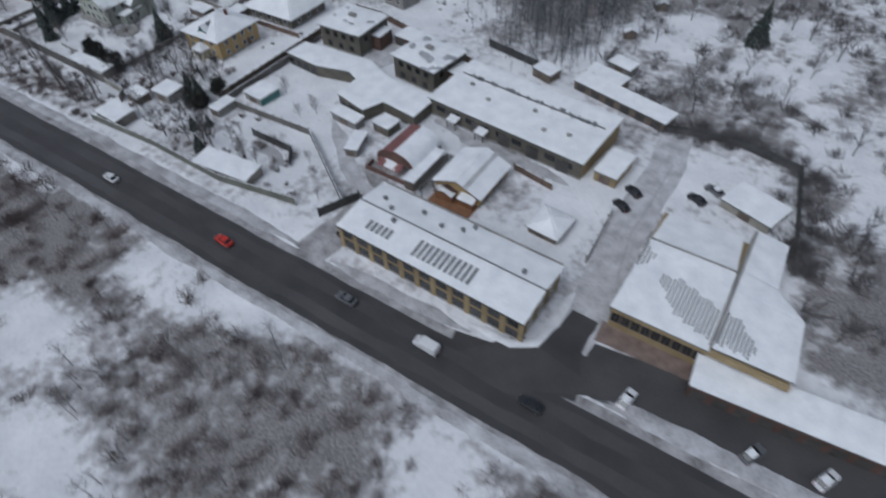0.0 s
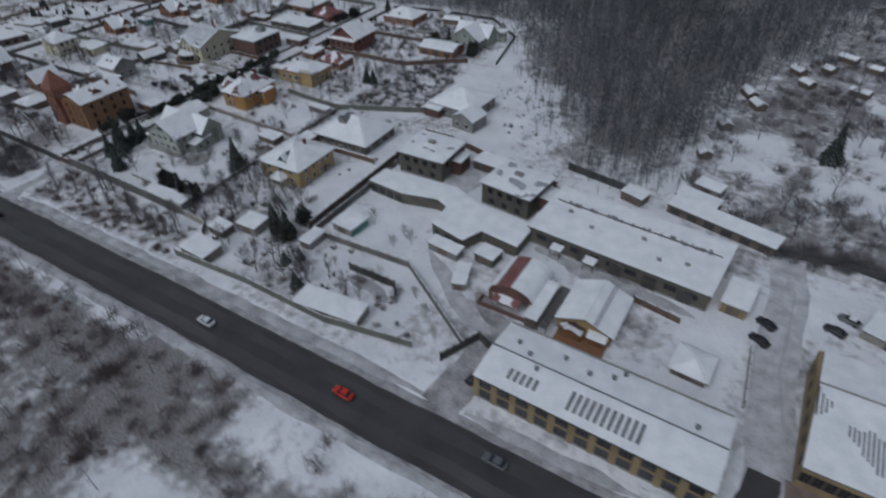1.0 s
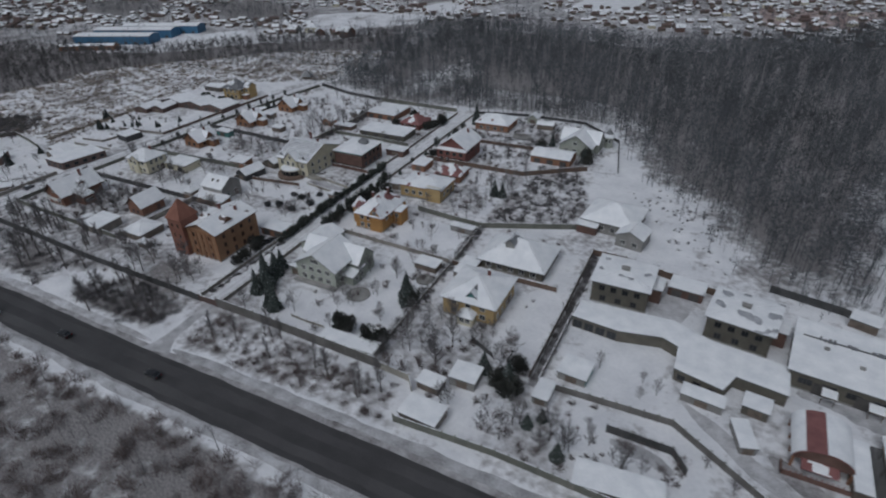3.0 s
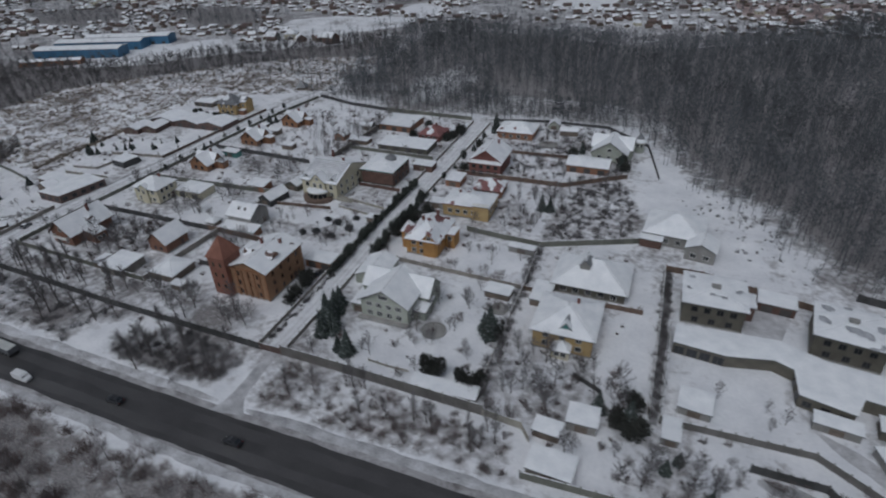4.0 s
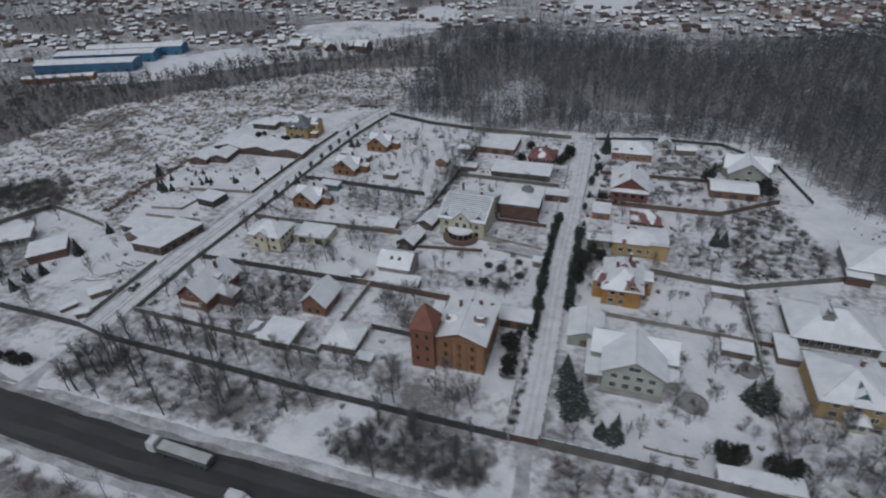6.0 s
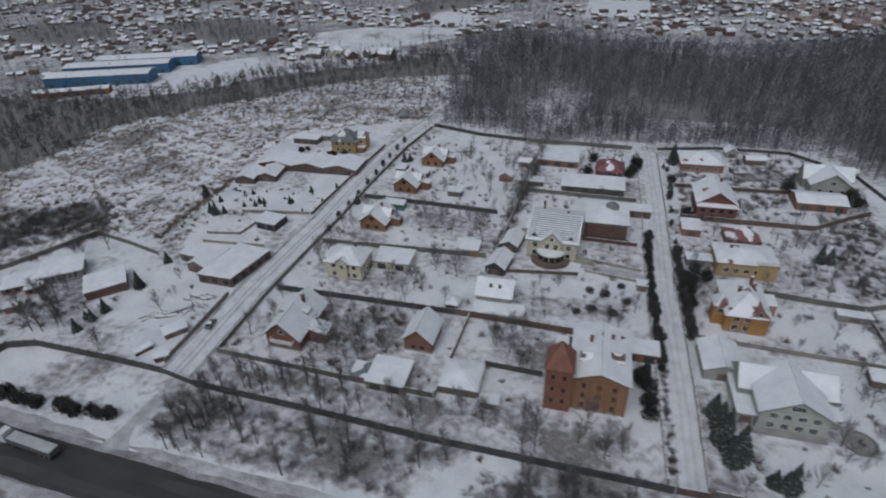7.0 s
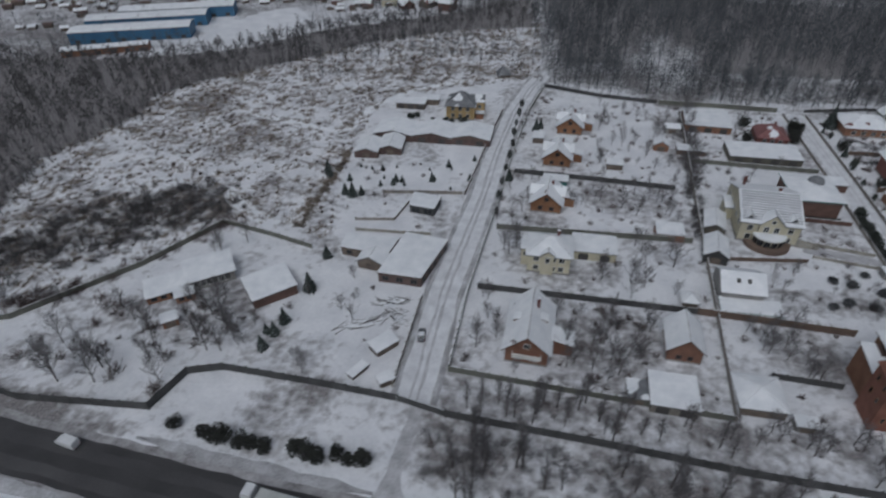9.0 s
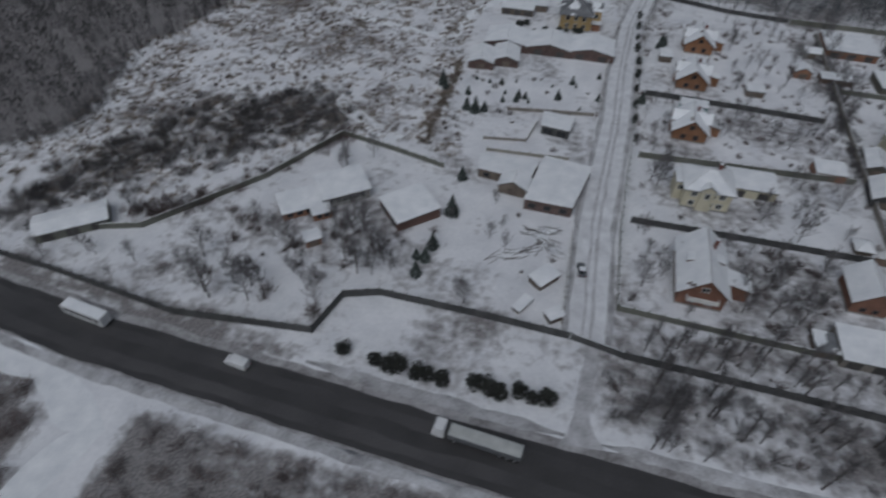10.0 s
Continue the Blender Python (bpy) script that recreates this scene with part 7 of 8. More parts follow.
# ---- plants ----
def free(x, y, gap=1.2):
    """Whether a plant may stand there: clear of buildings and streets."""
    for cx, cy, w, d, rot in TAKEN:
        if abs(x - cx) > w + d or abs(y - cy) > w + d:
            continue
        a = radians(-rot)
        u, v = (x - cx) * math.cos(a) - (y - cy) * math.sin(a), (x - cx) * math.sin(a) + (y - cy) * math.cos(a)
        if abs(u) < w / 2 + gap and abs(v) < d / 2 + gap:
            return False
    for line in (STREET_WEST, STREET_EAST):
        if line[0][1] - 2 < y < line[-1][1] and abs(x - np.interp(y, [p[1] for p in line], [p[0] for p in line])) < 4.6 + gap * 0.3:
            return False
    return True


def plant_all():
    r = random.Random(5)
    tall = [bare_tree(20 + k, h, "tall leafless tree in snow", limbs=20, twigs=11, spread=0.46) for k, h in enumerate((11.0, 12.5, 10.0))]
    small = [bare_tree(40 + k, h, "small leafless garden tree in snow", limbs=14, twigs=11, spread=0.58) for k, h in enumerate((6.5, 8.0, 5.5))]
    poplar = [bare_tree(60 + k, h, "slender leafless roadside tree", limbs=15, twigs=8, spread=0.27, rise=1.1) for k, h in enumerate((9.0, 11.0))]
    bush = [shrub(70 + k, s, "bare brown garden shrub in snow", BRUSH) for k, s in enumerate((1.2, 1.6, 2.0))]
    fir = [conifer(80 + k, h, w, "dark fir tree dusted with snow", FIR) for k, (h, w) in enumerate(((9.0, 2.7), (6.5, 2.2), (4.0, 1.5), (12.0, 3.6)))]
    thuja = [evergreen(90 + k, h, w, "dark shaggy thuja in a hedge row", THUJA, 260, "thuja", "thuja hedge") for k, (h, w) in enumerate(((3.2, 1.1), (2.6, 1.25), (4.4, 1.2)))]
    round_shrub = [evergreen(110 + k, h, w, "round frosted garden shrub in snow", FROSTED, 300, "round_shrub", "round garden shrubs") for k, (h, w) in enumerate(((1.9, 1.5), (1.6, 1.7)))]
    pine = [evergreen(100 + k, h, w, "round dark evergreen bush dusted with snow", JUNIPER) for k, (h, w) in enumerate(((3.4, 2.0), (4.4, 2.4), (2.2, 1.3), (6.2, 1.9)))]

    def put(kind, x, y, k=None, s=1.0):
        p = kind[r.randrange(len(kind))] if k is None else kind[k]
        return copy_thing(p, pose(x, y, 0, 0, 0, r.uniform(0, 360)) @ Matrix.Scale(s, 4))

    # the firs and evergreens that stand out
    for x, y, k, s in ((-128.9, 77.8, 0, 0.95), (-135.7, 79.8, 1, 1.0), (-120.9, 68.6, 2, 1.0), (-118.6, 71.6, 2, 0.9), (-112.8, 63.6, 2, 1.2), (-165.6, 95, 0, 1.2), (-167.8, 97, 1, 1.0), (-197.2, 76.6, 0, 0.95), (-200.2, 77.0, 2, 1.2), (-205.8, 83.0, 0, 1.15), (-208.6, 85.6, 0, 1.2), (-207.4, 80.4, 0, 0.95), (-208.8, 90, 1, 1.3), (-209.6, 93.4, 1, 1.1)):
        put(fir, x, y, k, s)
    for x, y, k, s in ( (-167, 166.8, 1, 0.95), (-10.8, 184, 3, 1.15), (-375.2, 105, 1, 1.0), (-376.8, 92.4, 1, 0.8), (-377.4, 88.0, 1, 0.7), (-378.2, 83, 1, 0.75), (-379.6, 88.2, 2, 0.8), (-379.5, 152.4, 1, 0.9), (-382.4, 153.4, 2, 1.1), (-377, 154, 2, 0.9), (-375.9, 119.5, 2, 1.1)):
        put(fir, x, y, k, s)
    for x, y, k, s in ((-175.8, 77.4, 3, 1.0), (-174, 76.6, 1, 1.1), (-172.4, 77.2, 3, 1.0), (-166.4, 76.4, 3, 1.0), (-164.2, 75.8, 1, 1.15), (-162, 76.4, 3, 1.0), (-130.6, 76.4, 1, 1.05), (-128.2, 75.4, 1, 1.1), (-126.0, 76.2, 1, 1.0), (-129.5, 84.1, 1, 1.0), (-128.0, 83.4, 0, 1.0), (-164.8, 95.6, 1, 1.2), (-131.4, 79.2, 1, 0.75), (-130.2, 77.4, 0, 0.8), (-168.4, 216, 1, 1.2), (-147.8, 213.4, 1, 1.2), (-146.6, 209.6, 1, 1.0), (-244.6, 217.6, 1, 1.0), (-227.4, 219, 1, 1.0), (-226.2, 223, 0, 1.1), (-224.6, 227.4, 0, 1.0), (-224, 93, 1, 1.0), (-224.4, 97.4, 1, 1.1), (-225.2, 100.4, 0, 1.1), (-223.6, 89.2, 0, 1.0)):
        put(pine, x, y, k, s)
    for x, y, s in ((-146.4, 75.6, 0.8), (-184.5, 90.4, 0.62), (-233, 77.6, 0.75), (-229.4, 76.6, 0.7), (-250.4, 72.6, 0.8), (-247.6, 73.4, 0.7), (-299.5, 127.6, 0.6), (-289.6, 141, 0.5)):
        put(tall, x, y, s=s)
    for x in (-385.6, -379.4, -376.6, -374, -371.2, -368.4, -365.4, -359.2, -356.8, -354.4, -350.6, -347.8, -345.2):
        put(pine, x + r.uniform(-0.4, 0.4), 58.6 + r.uniform(-0.7, 0.7), r.randrange(2), r.uniform(0.68, 0.92))
    for x, y, s in ((-238.9, 134.4, 0.55), (-229.9, 138.1, 0.5), (-234.5, 133.1, 0.62), (-238.6, 125.1, 0.6), (-228.2, 130.6, 0.65), (-232.2, 125, 0.6), (-242.6, 123.2, 0.5)):
        put(round_shrub, x, y, r.randrange(2), s * 1.7)
    # thuja rows along the eastern street
    y = 105.0
    while y < 170:
        x = float(np.interp(y, [p[1] for p in STREET_EAST], [p[0] for p in STREET_EAST]))
        put(thuja, x - 3.9 + r.uniform(-0.35, 0.35), y, r.randrange(2), r.uniform(0.7, 1.3))
        if 118 < y < 160 and r.random() < 0.9:
            put(thuja, x + 4.6 + r.uniform(-0.5, 0.9), y + 0.6, 2, r.uniform(0.7, 1.3))
            if 130 < y < 148:
                put(pine, x + 7.2 + r.uniform(-1.2, 1.2), y, r.randrange(2), r.uniform(0.7, 1.0))
        y += r.uniform(1.3, 2.4)
    for k in range(12):
        put((thuja, fir, bush)[k % 3], -212.6 + r.uniform(-0.9, 0.9), 160 + k * 7.2 + r.uniform(-2.5, 2.5), 2, r.uniform(0.6, 1.1))
    for x, y, k, s in ((-352, 177.8, 2, 0.8), (-355.7, 166.8, 1, 0.6), (-351.1, 153.8, 1, 0.55), (-343, 169.6, 2, 0.7), (-343.6, 184, 2, 0.6), (-342.6, 199, 2, 0.9), (-341.6, 206, 2, 0.7), (-393, 165.5, 1, 0.9), (-391.4, 163, 2, 1.0), (-323.5, 212.9, 1, 0.9), (-329.7, 172.5, 2, 1.1), (-322, 216, 2, 1.0), (-169.9, 166.4, 0, 0.8), (-148.3, 210.5, 1, 1.1), (-166.1, 223, 0, 0.7), (-209.4, 236.6, 0, 1.15)):
        put(fir, x, y, k, s)
    for x, y, k, s in ((-242, 231.6, 1, 1.0), (-223.9, 226, 3, 1.0), (-225.4, 230, 1, 1.2), (-210.7, 217, 1, 0.9), (-207.2, 188.6, 1, 1.1), (-205.1, 147.6, 1, 1.0), (-209.6, 146, 0, 1.0), (-208, 151, 1, 0.9)):
        put(pine, x, y, k, s)
    for x, y, s in ((-268, 181.2, 0.9), (-269.6, 175, 0.8), (-267.4, 188, 0.95), (-266.8, 195, 0.85), (-266.2, 204, 0.8), (-265.6, 212, 0.75), (-265.2, 222, 0.8), (-264.4, 232, 0.85), (-264.2, 240, 0.9), (-283.6, 168, 0.6), (-288, 158, 0.6), (-292.5, 161.1, 0.6)):
        put(tall, x, y, s=s)
    for k in range(10):
        put(thuja, -331.6 + r.uniform(-0.4, 0.4), 150 + k * 9.5, 2, r.uniform(0.6, 0.9))
    for k in range(16):
        x, y = r.uniform(-385, -346), r.uniform(160, 178)
        if free(x, y):
            put(fir, x, y, 2, r.uniform(0.35, 0.8))
    for k in range(14):
        x, y = r.uniform(-384, -346), r.uniform(210, 218)
        if free(x, y):
            put(thuja, x, y, 1, r.uniform(0.6, 1.0))

    far = []
    # leafless trees: roadside strip, gardens
    def scatter(kind, ring, count, s=(0.8, 1.2), gap=1.2):
        if kind is small and (min(p[1] for p in ring) > 140 or ring[0][1] > 500):
            far.append((ring, count, s))
            return
        xs, ys = [p[0] for p in ring], [p[1] for p in ring]
        done = 0
        for _ in range(count * 30):
            if done >= count:
                return
            x, y = r.uniform(min(xs), max(xs)), r.uniform(min(ys), max(ys))
            if inside(x, y, ring) and free(x, y, gap):
                put(kind, x, y, s=r.uniform(*s))
                done += 1
    scatter(poplar, ROADSIDE, 40)
    scatter(small, [(-211, 122), (-186, 122), (-186, 184), (-211, 184)], 16, (0.4, 0.8))
    scatter(small, [(-264, 165), (-226, 184), (-226, 245), (-264, 245)], 16, (0.5, 0.9))
    scatter(small, [(-388, 80), (-346, 80), (-346, 110), (-388, 118)], 10, (0.4, 0.8))
    scatter(poplar, [(-330, 73.5), (-274, 72.5), (-274, 81), (-331, 83)], 32, (0.6, 0.95))
    scatter(small, [(-270, 73), (-222, 73), (-222, 84), (-270, 82)], 14)
    scatter(poplar, EAST_ROADSIDE, 16, (0.6, 1.0))
    scatter(tall, [(-160, 71), (-148, 71), (-148, 88), (-160, 88)], 5, (0.55, 0.8))
    scatter(tall, [(-162, 71), (-131, 70), (-131, 94), (-162, 94)], 12, (0.45, 0.75))
    scatter(bush, [(-162, 71), (-128, 66), (-128, 96), (-162, 94)], 24, (0.8, 1.6))
    scatter(small, [(-147, 78), (-131, 78), (-131, 90), (-147, 90)], 5)
    scatter(small, [(-121.5, 84), (-98, 86), (-98, 102), (-121.5, 102)], 4, (0.5, 0.8))
    scatter(tall, [(-432, 66), (-396, 66), (-396, 84), (-424, 96)], 9, (0.5, 0.85))
    scatter(bush, [(-436, 66), (-394, 66), (-394, 100), (-426, 100)], 26, (0.9, 1.7))
    scatter(small, [(-211, 73), (-165, 73), (-165, 92), (-211, 80)], 10, (0.5, 0.9))
    scatter(small, [(-145, 62), (-100, 63), (-100, 72), (-135, 72)], 14, (0.7, 1.1))
    scatter(bush, [(-145, 60), (-80, 62), (-95, 80), (-145, 80)], 30, (0.7, 1.3))
    for x, y, s in ((-421, 66, 0.95), (-416, 70, 0.8), (-412, 70.5, 0.8), (-404, 76, 0.5), (-391, 80, 1.0), (-395, 83, 0.9), (-390, 88, 0.85), (-396, 91.5, 0.85), (-401, 93, 0.75), (-386, 84, 0.7), (-441, 86, 0.6), (-437, 88, 0.5), (-452, 85, 0.6), (-407, 82, 0.5), (-429, 71, 0.6), (-368, 80, 0.6), (-399, 99.4, 0.55)):
        put(tall, x, y, s=s)
        put(tall, x + r.uniform(1.5, 3.5), y + r.uniform(-2.5, 2.5), s=s * r.uniform(0.7, 0.95))
    scatter(bush, [(-418, 82), (-384, 82), (-384, 100), (-418, 100)], 18, (0.8, 1.4), 0.6)
    scatter(tall, [(-466, 66), (-430, 62), (-424, 80), (-440, 78)], 6, (0.4, 0.7))
    scatter(tall, [(-420, 110), (-400, 124), (-395, 118)], 4, (0.5, 0.7))
    scatter(small, [(-331, 86), (-276, 86), (-276, 112), (-331, 112)], 36, (0.6, 1.1))
    scatter(small, [(-331, 117), (-275, 117), (-275, 141), (-331, 141)], 16)
    scatter(small, [(-331, 147), (-275, 147), (-275, 175), (-331, 175)], 40, (0.6, 1.1))
    scatter(small, [(-300, 180), (-270, 180), (-270, 245), (-300, 245)], 34, (0.4, 0.8))
    scatter(small, [(-264, 118), (-226, 118), (-226, 138), (-264, 136)], 22, (0.4, 0.8))
    scatter(small, [(-266, 97), (-248, 97), (-248, 112), (-266, 112)], 14, (0.6, 1.0))
    scatter(small, [(-186, 78), (-166, 78), (-166, 140), (-186, 140)], 20, (0.5, 0.9))
    scatter(small, [(-182, 146), (-166, 146), (-166, 184), (-182, 184)], 26, (0.5, 0.9))
    scatter(tall, RUBBLE, 10, (0.4, 0.65))
    scatter(small, [(-188, 190), (-166, 190), (-166, 244), (-188, 244)], 12, (0.5, 0.9))
    scatter(small, [(-120, 64), (-80, 64), (-74, 66), (-95, 80), (-120, 80)], 8, (0.5, 0.8))
    scatter(tall, [(24, 80), (90, 84), (90, 120), (18, 118)], 16, (0.5, 0.8))
    scatter(bush, [(-331, 86), (-225, 86), (-225, 150), (-331, 150)], 56, (0.6, 1.2))
    scatter(bush, [(-305, 86), (-288, 86), (-286, 113), (-309, 113)], 22, (0.9, 1.5))
    scatter(bush, [(-331, 73), (-226, 73), (-226, 82), (-331, 83)], 22, (0.5, 1.0))
    scatter(bush, [(-211, 73), (-131, 73), (-131, 140), (-211, 185)], 60, (0.6, 1.2))
    scatter(bush, [(-390, 80), (-346, 80), (-346, 180), (-390, 180)], 34, (0.5, 1.1))
    scatter(bush, ROADSIDE, 8, (0.8, 1.5))
    scatter(bush, [(-120, 60), (-80, 63), (-95, 80), (-120, 80)], 16, (0.5, 1.0))

    orchard = []
    for k in range(3):
        wood, fine = bare_tree_shapes(50 + k, 6.6, 12, 8, 0.5)
        orchard.append(Shape().add(wood.v, wood.f).add(fine.v, fine.f))
    rings = [ring for ring, count, s in far for _ in range(count)]
    def orchard_spot(q):
        ring = rings[q.randrange(len(rings))]
        x, y = q.uniform(min(p[0] for p in ring), max(p[0] for p in ring)), q.uniform(min(p[1] for p in ring), max(p[1] for p in ring))
        return (x, y) if inside(x, y, ring) and free(x, y, 1.2) else None
    thicket("orchard_trees", "leafless fruit trees in the far gardens", orchard_spot, len(rings), orchard, (0.5, 1.0), TWIG, 10, "trees")
    thicket("scrub_trees", "leafless trees standing in the eastern scrub", lambda q: (lambda x, y: (x, y) if inside(x, y, SCRUB_EAST) and free(x, y, 1.5) else None)(q.uniform(-42, 130), q.uniform(80, 370)), 130, orchard, (0.9, 1.7), TWIG, 14, "trees")
    # woods and brush that nobody could count
    woods = [wood_tree_shape(200 + k, h) for k, h in enumerate((12.0, 13.5, 15.0, 11.0, 14.0))]
    def in_ring(ring, sparse=False):
        xs, ys = [p[0] for p in ring], [p[1] for p in ring]
        def pick(q):
            x, y = q.uniform(min(xs), max(xs)), q.uniform(min(ys), max(ys))
            if ring is FOREST and noise.noise((x * 0.022, y * 0.022, 6.0)) < -0.42 and y < 330 and x < -60:
                return None
            if ring is FOREST and q.random() < 0.62 - 0.62 * (((x + 266) / 22) ** 2 + ((y - 300) / 56) ** 2):
                return None
            if sparse and q.random() > cover_at(x, y) * 1.4:
                return None
            return (x, y) if inside(x, y, ring) and free(x, y, 1.5) else None
        return pick
    thicket("forest", "dense dark leafless winter forest", in_ring(FOREST), 6900, woods, (0.75, 1.1), HAZEDTWIG, 1, "forest", 2.5)
    thicket("tree_belt", "belt of leafless trees behind the field", in_ring(BELT), 4300, [wood_tree_shape(220 + k, 10.0, 7, 46, 0.34) for k in range(4)], (0.5, 0.9), BELTTWIG, 2, "trees", 2.5)
    low = [brush_shape(300 + k, 1.3) for k in range(5)]
    tallbrush = [brush_shape(310 + k, 2.6, 46, 0.05) for k in range(4)]
    def along(line, spread):
        def pick(q):
            k = q.randrange(len(line) - 1)
            f, g = q.random(), q.gauss(0, spread)
            (x0, y0), (x1, y1) = line[k], line[k + 1]
            n = math.hypot(x1 - x0, y1 - y0)
            return x0 + (x1 - x0) * f - (y1 - y0) / n * g, y0 + (y1 - y0) * f + (x1 - x0) / n * g
        return pick
    def field_spot(q):
        x, y = q.uniform(-560, -326), q.uniform(76, 362)
        return (x, y) if inside(x, y, FIELD) and not inside(x, y, BELT) and q.random() < 0.12 + cover_at(x, y) * 0.9 else None
    thicket("field_brush", "dead weeds and low brush in the snowy field", field_spot, 1100, low, (0.3, 0.9), BRUSH, 3)
    thicket("field_grass", "tussocks of pale brown dead grass in the snowy field", field_spot, 4300, [brush_shape(330 + k, 1.5, 22, 0.07, 0.7) for k in range(5)], (0.3, 1.25), STRAW, 25, edge=0.6)
    belt_edge = [(-540, 90), (-508, 92), (-491, 110), (-493, 128), (-503, 156), (-493, 195), (-496, 224), (-478, 249), (-455, 274), (-431, 301), (-409, 321), (-386, 337), (-340, 354)]
    thicket("belt_edge_brush", "bare saplings and brush along the foot of the tree belt", along(belt_edge, 2.4), 600, [wood_tree_shape(270 + k, 5.0, 9, 40, 0.12, 0.08) for k in range(4)], (0.4, 1.0), BELTTWIG, 26, "brush")
    thicket("verge_brush", "bare brush and saplings on the snowy verge", in_ring(EAST_ROADSIDE), 170, tallbrush, (0.3, 0.7), BRUSH, 13)
    thicket("fence_brush", "bare brush growing along the garden fence", along([(x - 1.4, y + 1.4) for x, y in GARDEN_EDGE], 1.6), 110, tallbrush, (0.5, 1.0), BRUSH, 15)
    thicket("field_edge_brush", "dead brush along the edge of the field", along([(-391, 132), (-390.4, 152), (-390, 172), (-392, 186)], 0.9), 150, low, (0.5, 1.2), STRAW, 22)
    thicket("lot_brush", "bare brush grown through the lot fence", along([(-162.2, 74), (-162.8, 96), (-163.4, 120), (-164.2, 141)], 0.9), 130, tallbrush, (0.35, 0.8), TWIG, 28)
    thicket("boundary_brush", "bare brush along the dacha lot boundary", along([(-270.4, 148), (-268.6, 178), (-266.6, 205), (-265, 242)], 1.3), 150, tallbrush, (0.4, 1.0), TWIG, 29)
    thicket("back_lot_brush", "dark bare brush in the back lots by the wood", in_ring([(-208, 190), (-150, 200), (-142, 215), (-146, 246), (-160, 256), (-208, 254)]), 260, tallbrush, (0.4, 0.9), TWIG, 30)
    thicket("street_brush", "thin bare brush along the street fence", along([(-219.4, 74), (-219.8, 106)], 0.4), 45, low, (0.5, 1.0), TWIG, 31)
    thicket("alley_brush", "bare brush grown through the alley fences", along([(-124.2, 81), (-124.4, 112), (-125, 140)], 0.7), 90, low, (0.6, 1.3), TWIG, 23)
    thicket("wall_brush", "dark brush along the yard fence by the scrub", along([(-20, 131), (-4, 135), (13, 132), (17, 107), (16, 98)], 1.8), 170, tallbrush, (0.6, 1.2), TWIG, 16)
    thicket("wood_lobe", "dense leafless trees behind the workshop", in_ring([(-88, 168), (-72, 152), (-60, 145), (-50, 160), (-46, 205), (-44, 300), (-100, 300), (-110, 205)]), 330, woods, (0.6, 1.0), HAZEDTWIG, 17, "forest")
    thicket("wood_edge", "young leafless trees at the edge of the wood", in_ring([(-322, 262), (-268, 252), (-216, 252), (-190, 258), (-146, 250), (-140, 262), (-146, 284), (-322, 292)]), 620, [wood_tree_shape(250 + k, 8.0, 8, 56, 0.07) for k in range(4)], (0.5, 1.0), HAZEDTWIG, 18, "forest", 2.0)
    thicket("garden_brush", "low bare shrubs in the far gardens", in_ring([(-331, 150), (-166, 150), (-166, 246), (-331, 246)]), 330, [brush_shape(320 + k, 1.5, 40, 0.05) for k in range(4)], (0.5, 1.2), BRUSH, 19)
    thicket("wood_fringe", "young leafless trees around the wood's corner", along([(-119, 207), (-101, 195), (-90, 166), (-72, 149), (-60, 141), (-48, 158), (-44, 205), (-42, 300)], 5.0), 260, [wood_tree_shape(260 + k, 7.0, 8, 56, 0.06) for k in range(4)], (0.4, 1.0), HAZEDTWIG, 20, "forest")
    thicket("band_brush", "thick bare brush behind the garden fence", in_ring(BRUSH_BAND), 420, tallbrush, (0.5, 1.2), BELTTWIG, 12, edge=4.0)
    thicket("band_trees", "leafless saplings in the brush behind the garden fence", in_ring(BRUSH_BAND), 90, [wood_tree_shape(280 + k, 6.0, 9, 50, 0.05, 0.15) for k in range(3)], (0.5, 1.0), BELTTWIG, 27, "trees", edge=3.0)
    thicket("slope_brush", "dead brush and saplings on the rough snowy slope", in_ring(SLOPE), 70, low, (0.3, 0.8), TWIG, 21)
    thicket("rubble_brush", "dead brush over the overgrown lot", in_ring(RUBBLE), 190, low, (0.6, 1.5), TWIG, 4)
    thicket("east_brush", "brush and saplings in the eastern scrub", in_ring(SCRUB_EAST, True), 1600, tallbrush, (0.5, 1.4), TWIG, 5)
    def roadside(q):
        x, y = q.uniform(-335, -222), q.uniform(54, 69)
        if abs(x + 262 - (y - 60) * 0.8) < 9 or y < line_y(ROAD, x) + 12 or (x > -258 and y > 63 and q.random() < 0.7):
            return None
        return x, y
    thicket("roadside_brush", "dense bare brush beside the road", roadside, 170, tallbrush, (0.4, 0.9), TWIG, 6, edge=1.2)
    def frosted_spot(q):
        x, y = q.uniform(-260, -221), q.uniform(55, 68)
        return (x, y) if ((x + 240) / 20) ** 2 + ((y - 61) / 7) ** 2 < 1 else None
    thicket("frosted_brush", "dense grey frosted brush beside the street mouth", frosted_spot, 120, tallbrush, (0.4, 0.9), TWIG, 24, edge=0.8)
    def near_scrub(q):
        x, y = q.uniform(-520, 80), q.uniform(-40, 36)
        road = line_y(ROAD, x)
        if y > road - 8.6:
            return None
        if x < -415 and abs((x + 425) + (y - 30) * 0.35) < 9:
            return None
        c = cover_at(x, y) + 0.35 * noise.noise((x * 0.06, y * 0.08, 9.0))
        return (x, y) if q.random() < (c - 0.25) * 1.5 else None
    thicket("near_brush", "bare reddish-brown brush below the road", near_scrub, 3700, tallbrush, (0.5, 1.15), BRUSH, 7)
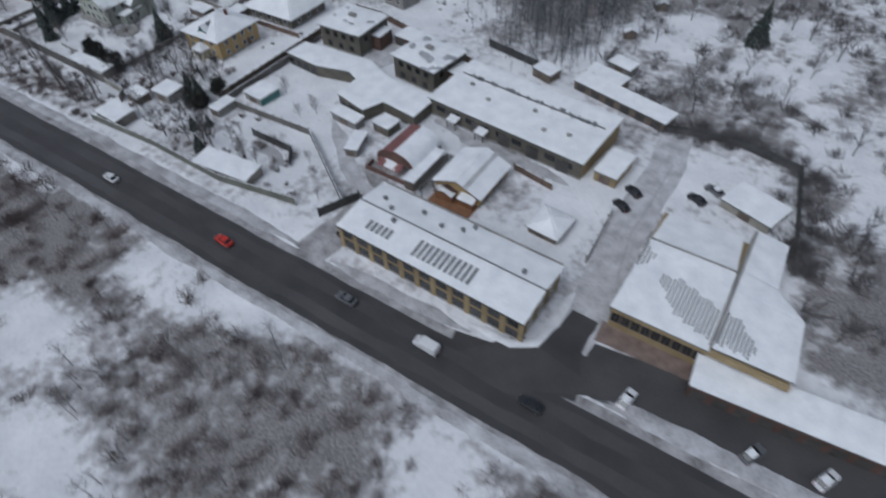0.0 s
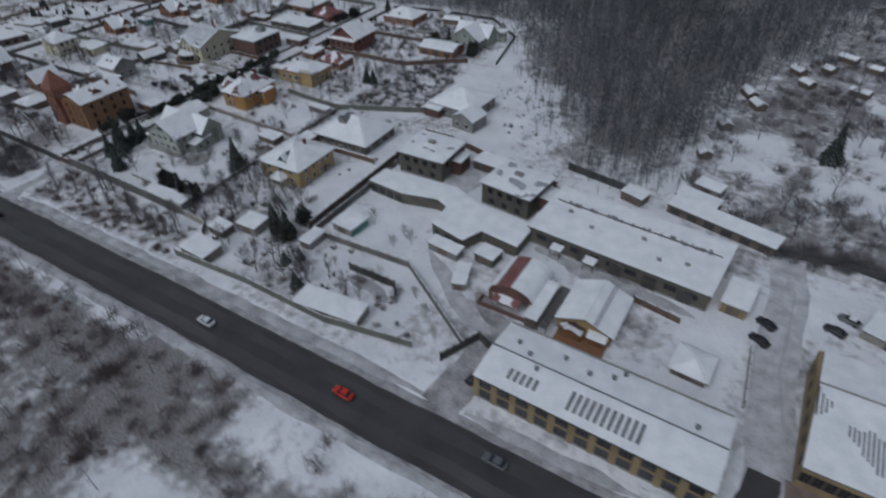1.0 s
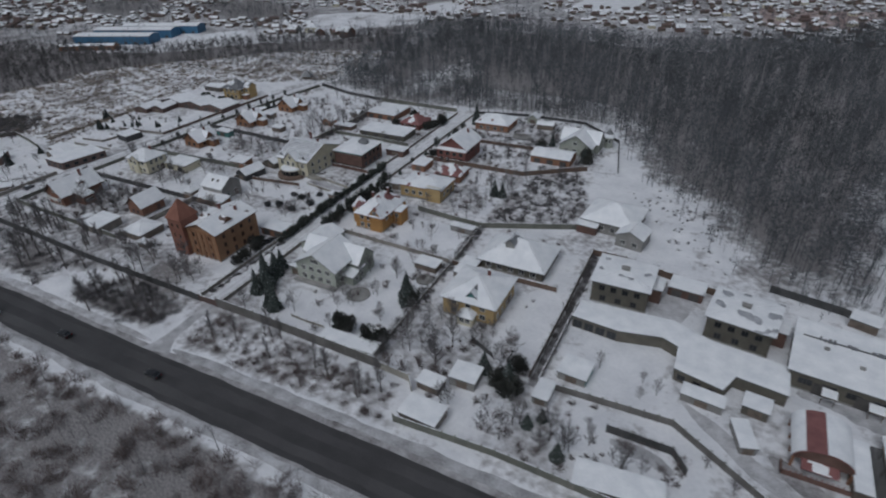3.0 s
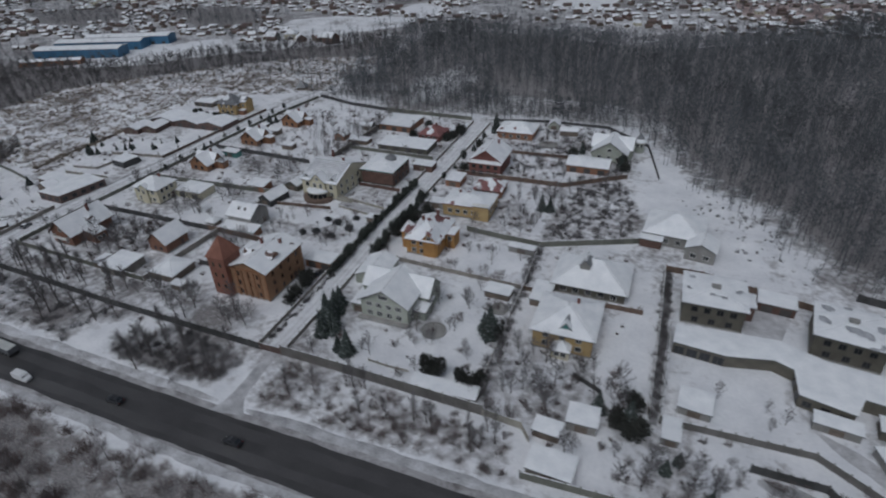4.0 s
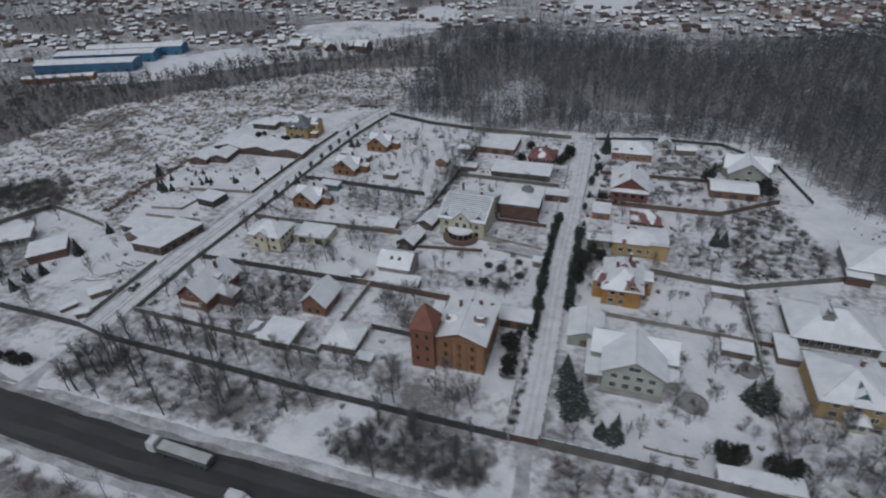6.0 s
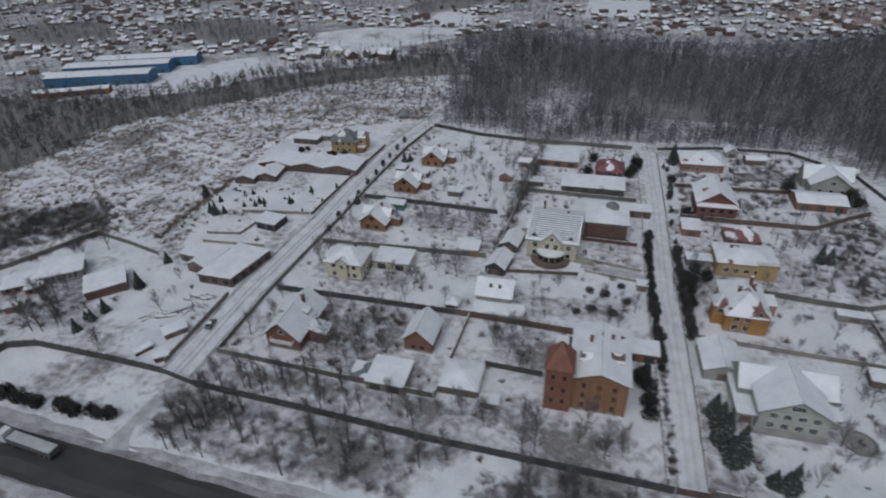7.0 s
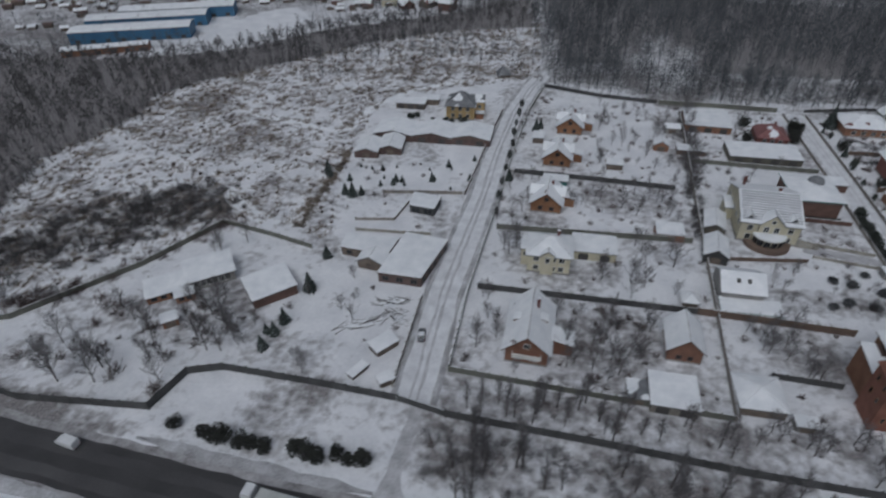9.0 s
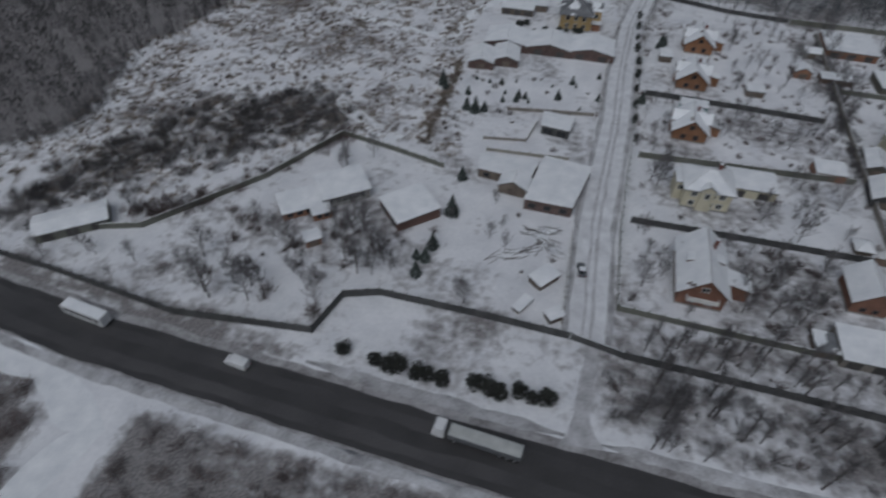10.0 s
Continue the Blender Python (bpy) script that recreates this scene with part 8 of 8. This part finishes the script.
    thicket("near_trees", "leafless saplings and trees below the road", near_scrub, 760, [wood_tree_shape(230 + k, 8.0, 9, 60, 0.05) for k in range(4)], (0.5, 1.0), TWIG, 8, "trees")
    def town_trees(q):
        x, y = q.uniform(-950, 150), q.uniform(250, 740)
        if inside(x, y, FOREST) or inside(x, y, BELT) or any(inside(x, y, ring) for ring in WHITE_LOTS) or (inside(x, y, PASTURE) and q.random() < 0.85):
            return None
        if any(inside(x, y, ring) for ring in COPSES):
            return x, y
        if q.random() < 0.35:
            return None
        if any((x - a) ** 2 + (y - b) ** 2 < 20 for a, b in TOWN):
            return None
        return (x, y) if noise.noise((x * 0.012, y * 0.016, 2.0)) > -0.1 else None
    thicket("town_trees", "bare trees among the far houses", town_trees, 5600, [wood_tree_shape(240 + k, 8.0, 5, 28, 0.24) for k in range(4)], (0.45, 1.0), HAZEDTWIG, 9, "trees")
    for p in (*tall, *small, *poplar, *bush, *fir, *thuja, *pine, *round_shrub):
        for o in (*p.children_recursive, p):
            bpy.data.objects.remove(o)


def brush_heap(x, y, rot, length, seed):
    """A heap of felled branches half buried in snow."""
    r = random.Random(seed)
    t = thing("branch_heap", pose(x, y, 0, 0, 0, rot), "heap of felled branches half buried in snow", "branch heap", "branch heaps")
    for _ in range(16):
        a = r.uniform(-0.5, 0.5)
        c = Vector((r.uniform(-0.5, 0.5) * length, r.uniform(-1.2, 1.2), 0.12 + 0.5 * r.random()))
        w = Vector((math.cos(a), math.sin(a), r.uniform(-0.05, 0.15))) * length * r.uniform(0.2, 0.4)
        part("branch", Shape().spike(c - w, c + w, 0.09, 0.03, 5), BARK, t)
    m = Shape()
    snow_sheet(m, (-length * 0.45, -1.1, 0.25), (length * 0.45, -1.1, 0.25), (length * 0.4, 1.1, 0.3), (-length * 0.4, 1.1, 0.3), 0.25, 0.3, 0.5, seed)
    part("snow_patch", m, SNOW, t, smooth=True)


plant_all()
for spot in ((-359, 94.5, 25, 7.0, 1), (-355, 96.6, 40, 6.0, 2), (-352.4, 102.4, -20, 7.0, 3), (-349.6, 99.2, -30, 6.0, 4), (-351, 105, 10, 5.0, 5)):
    brush_heap(*spot)
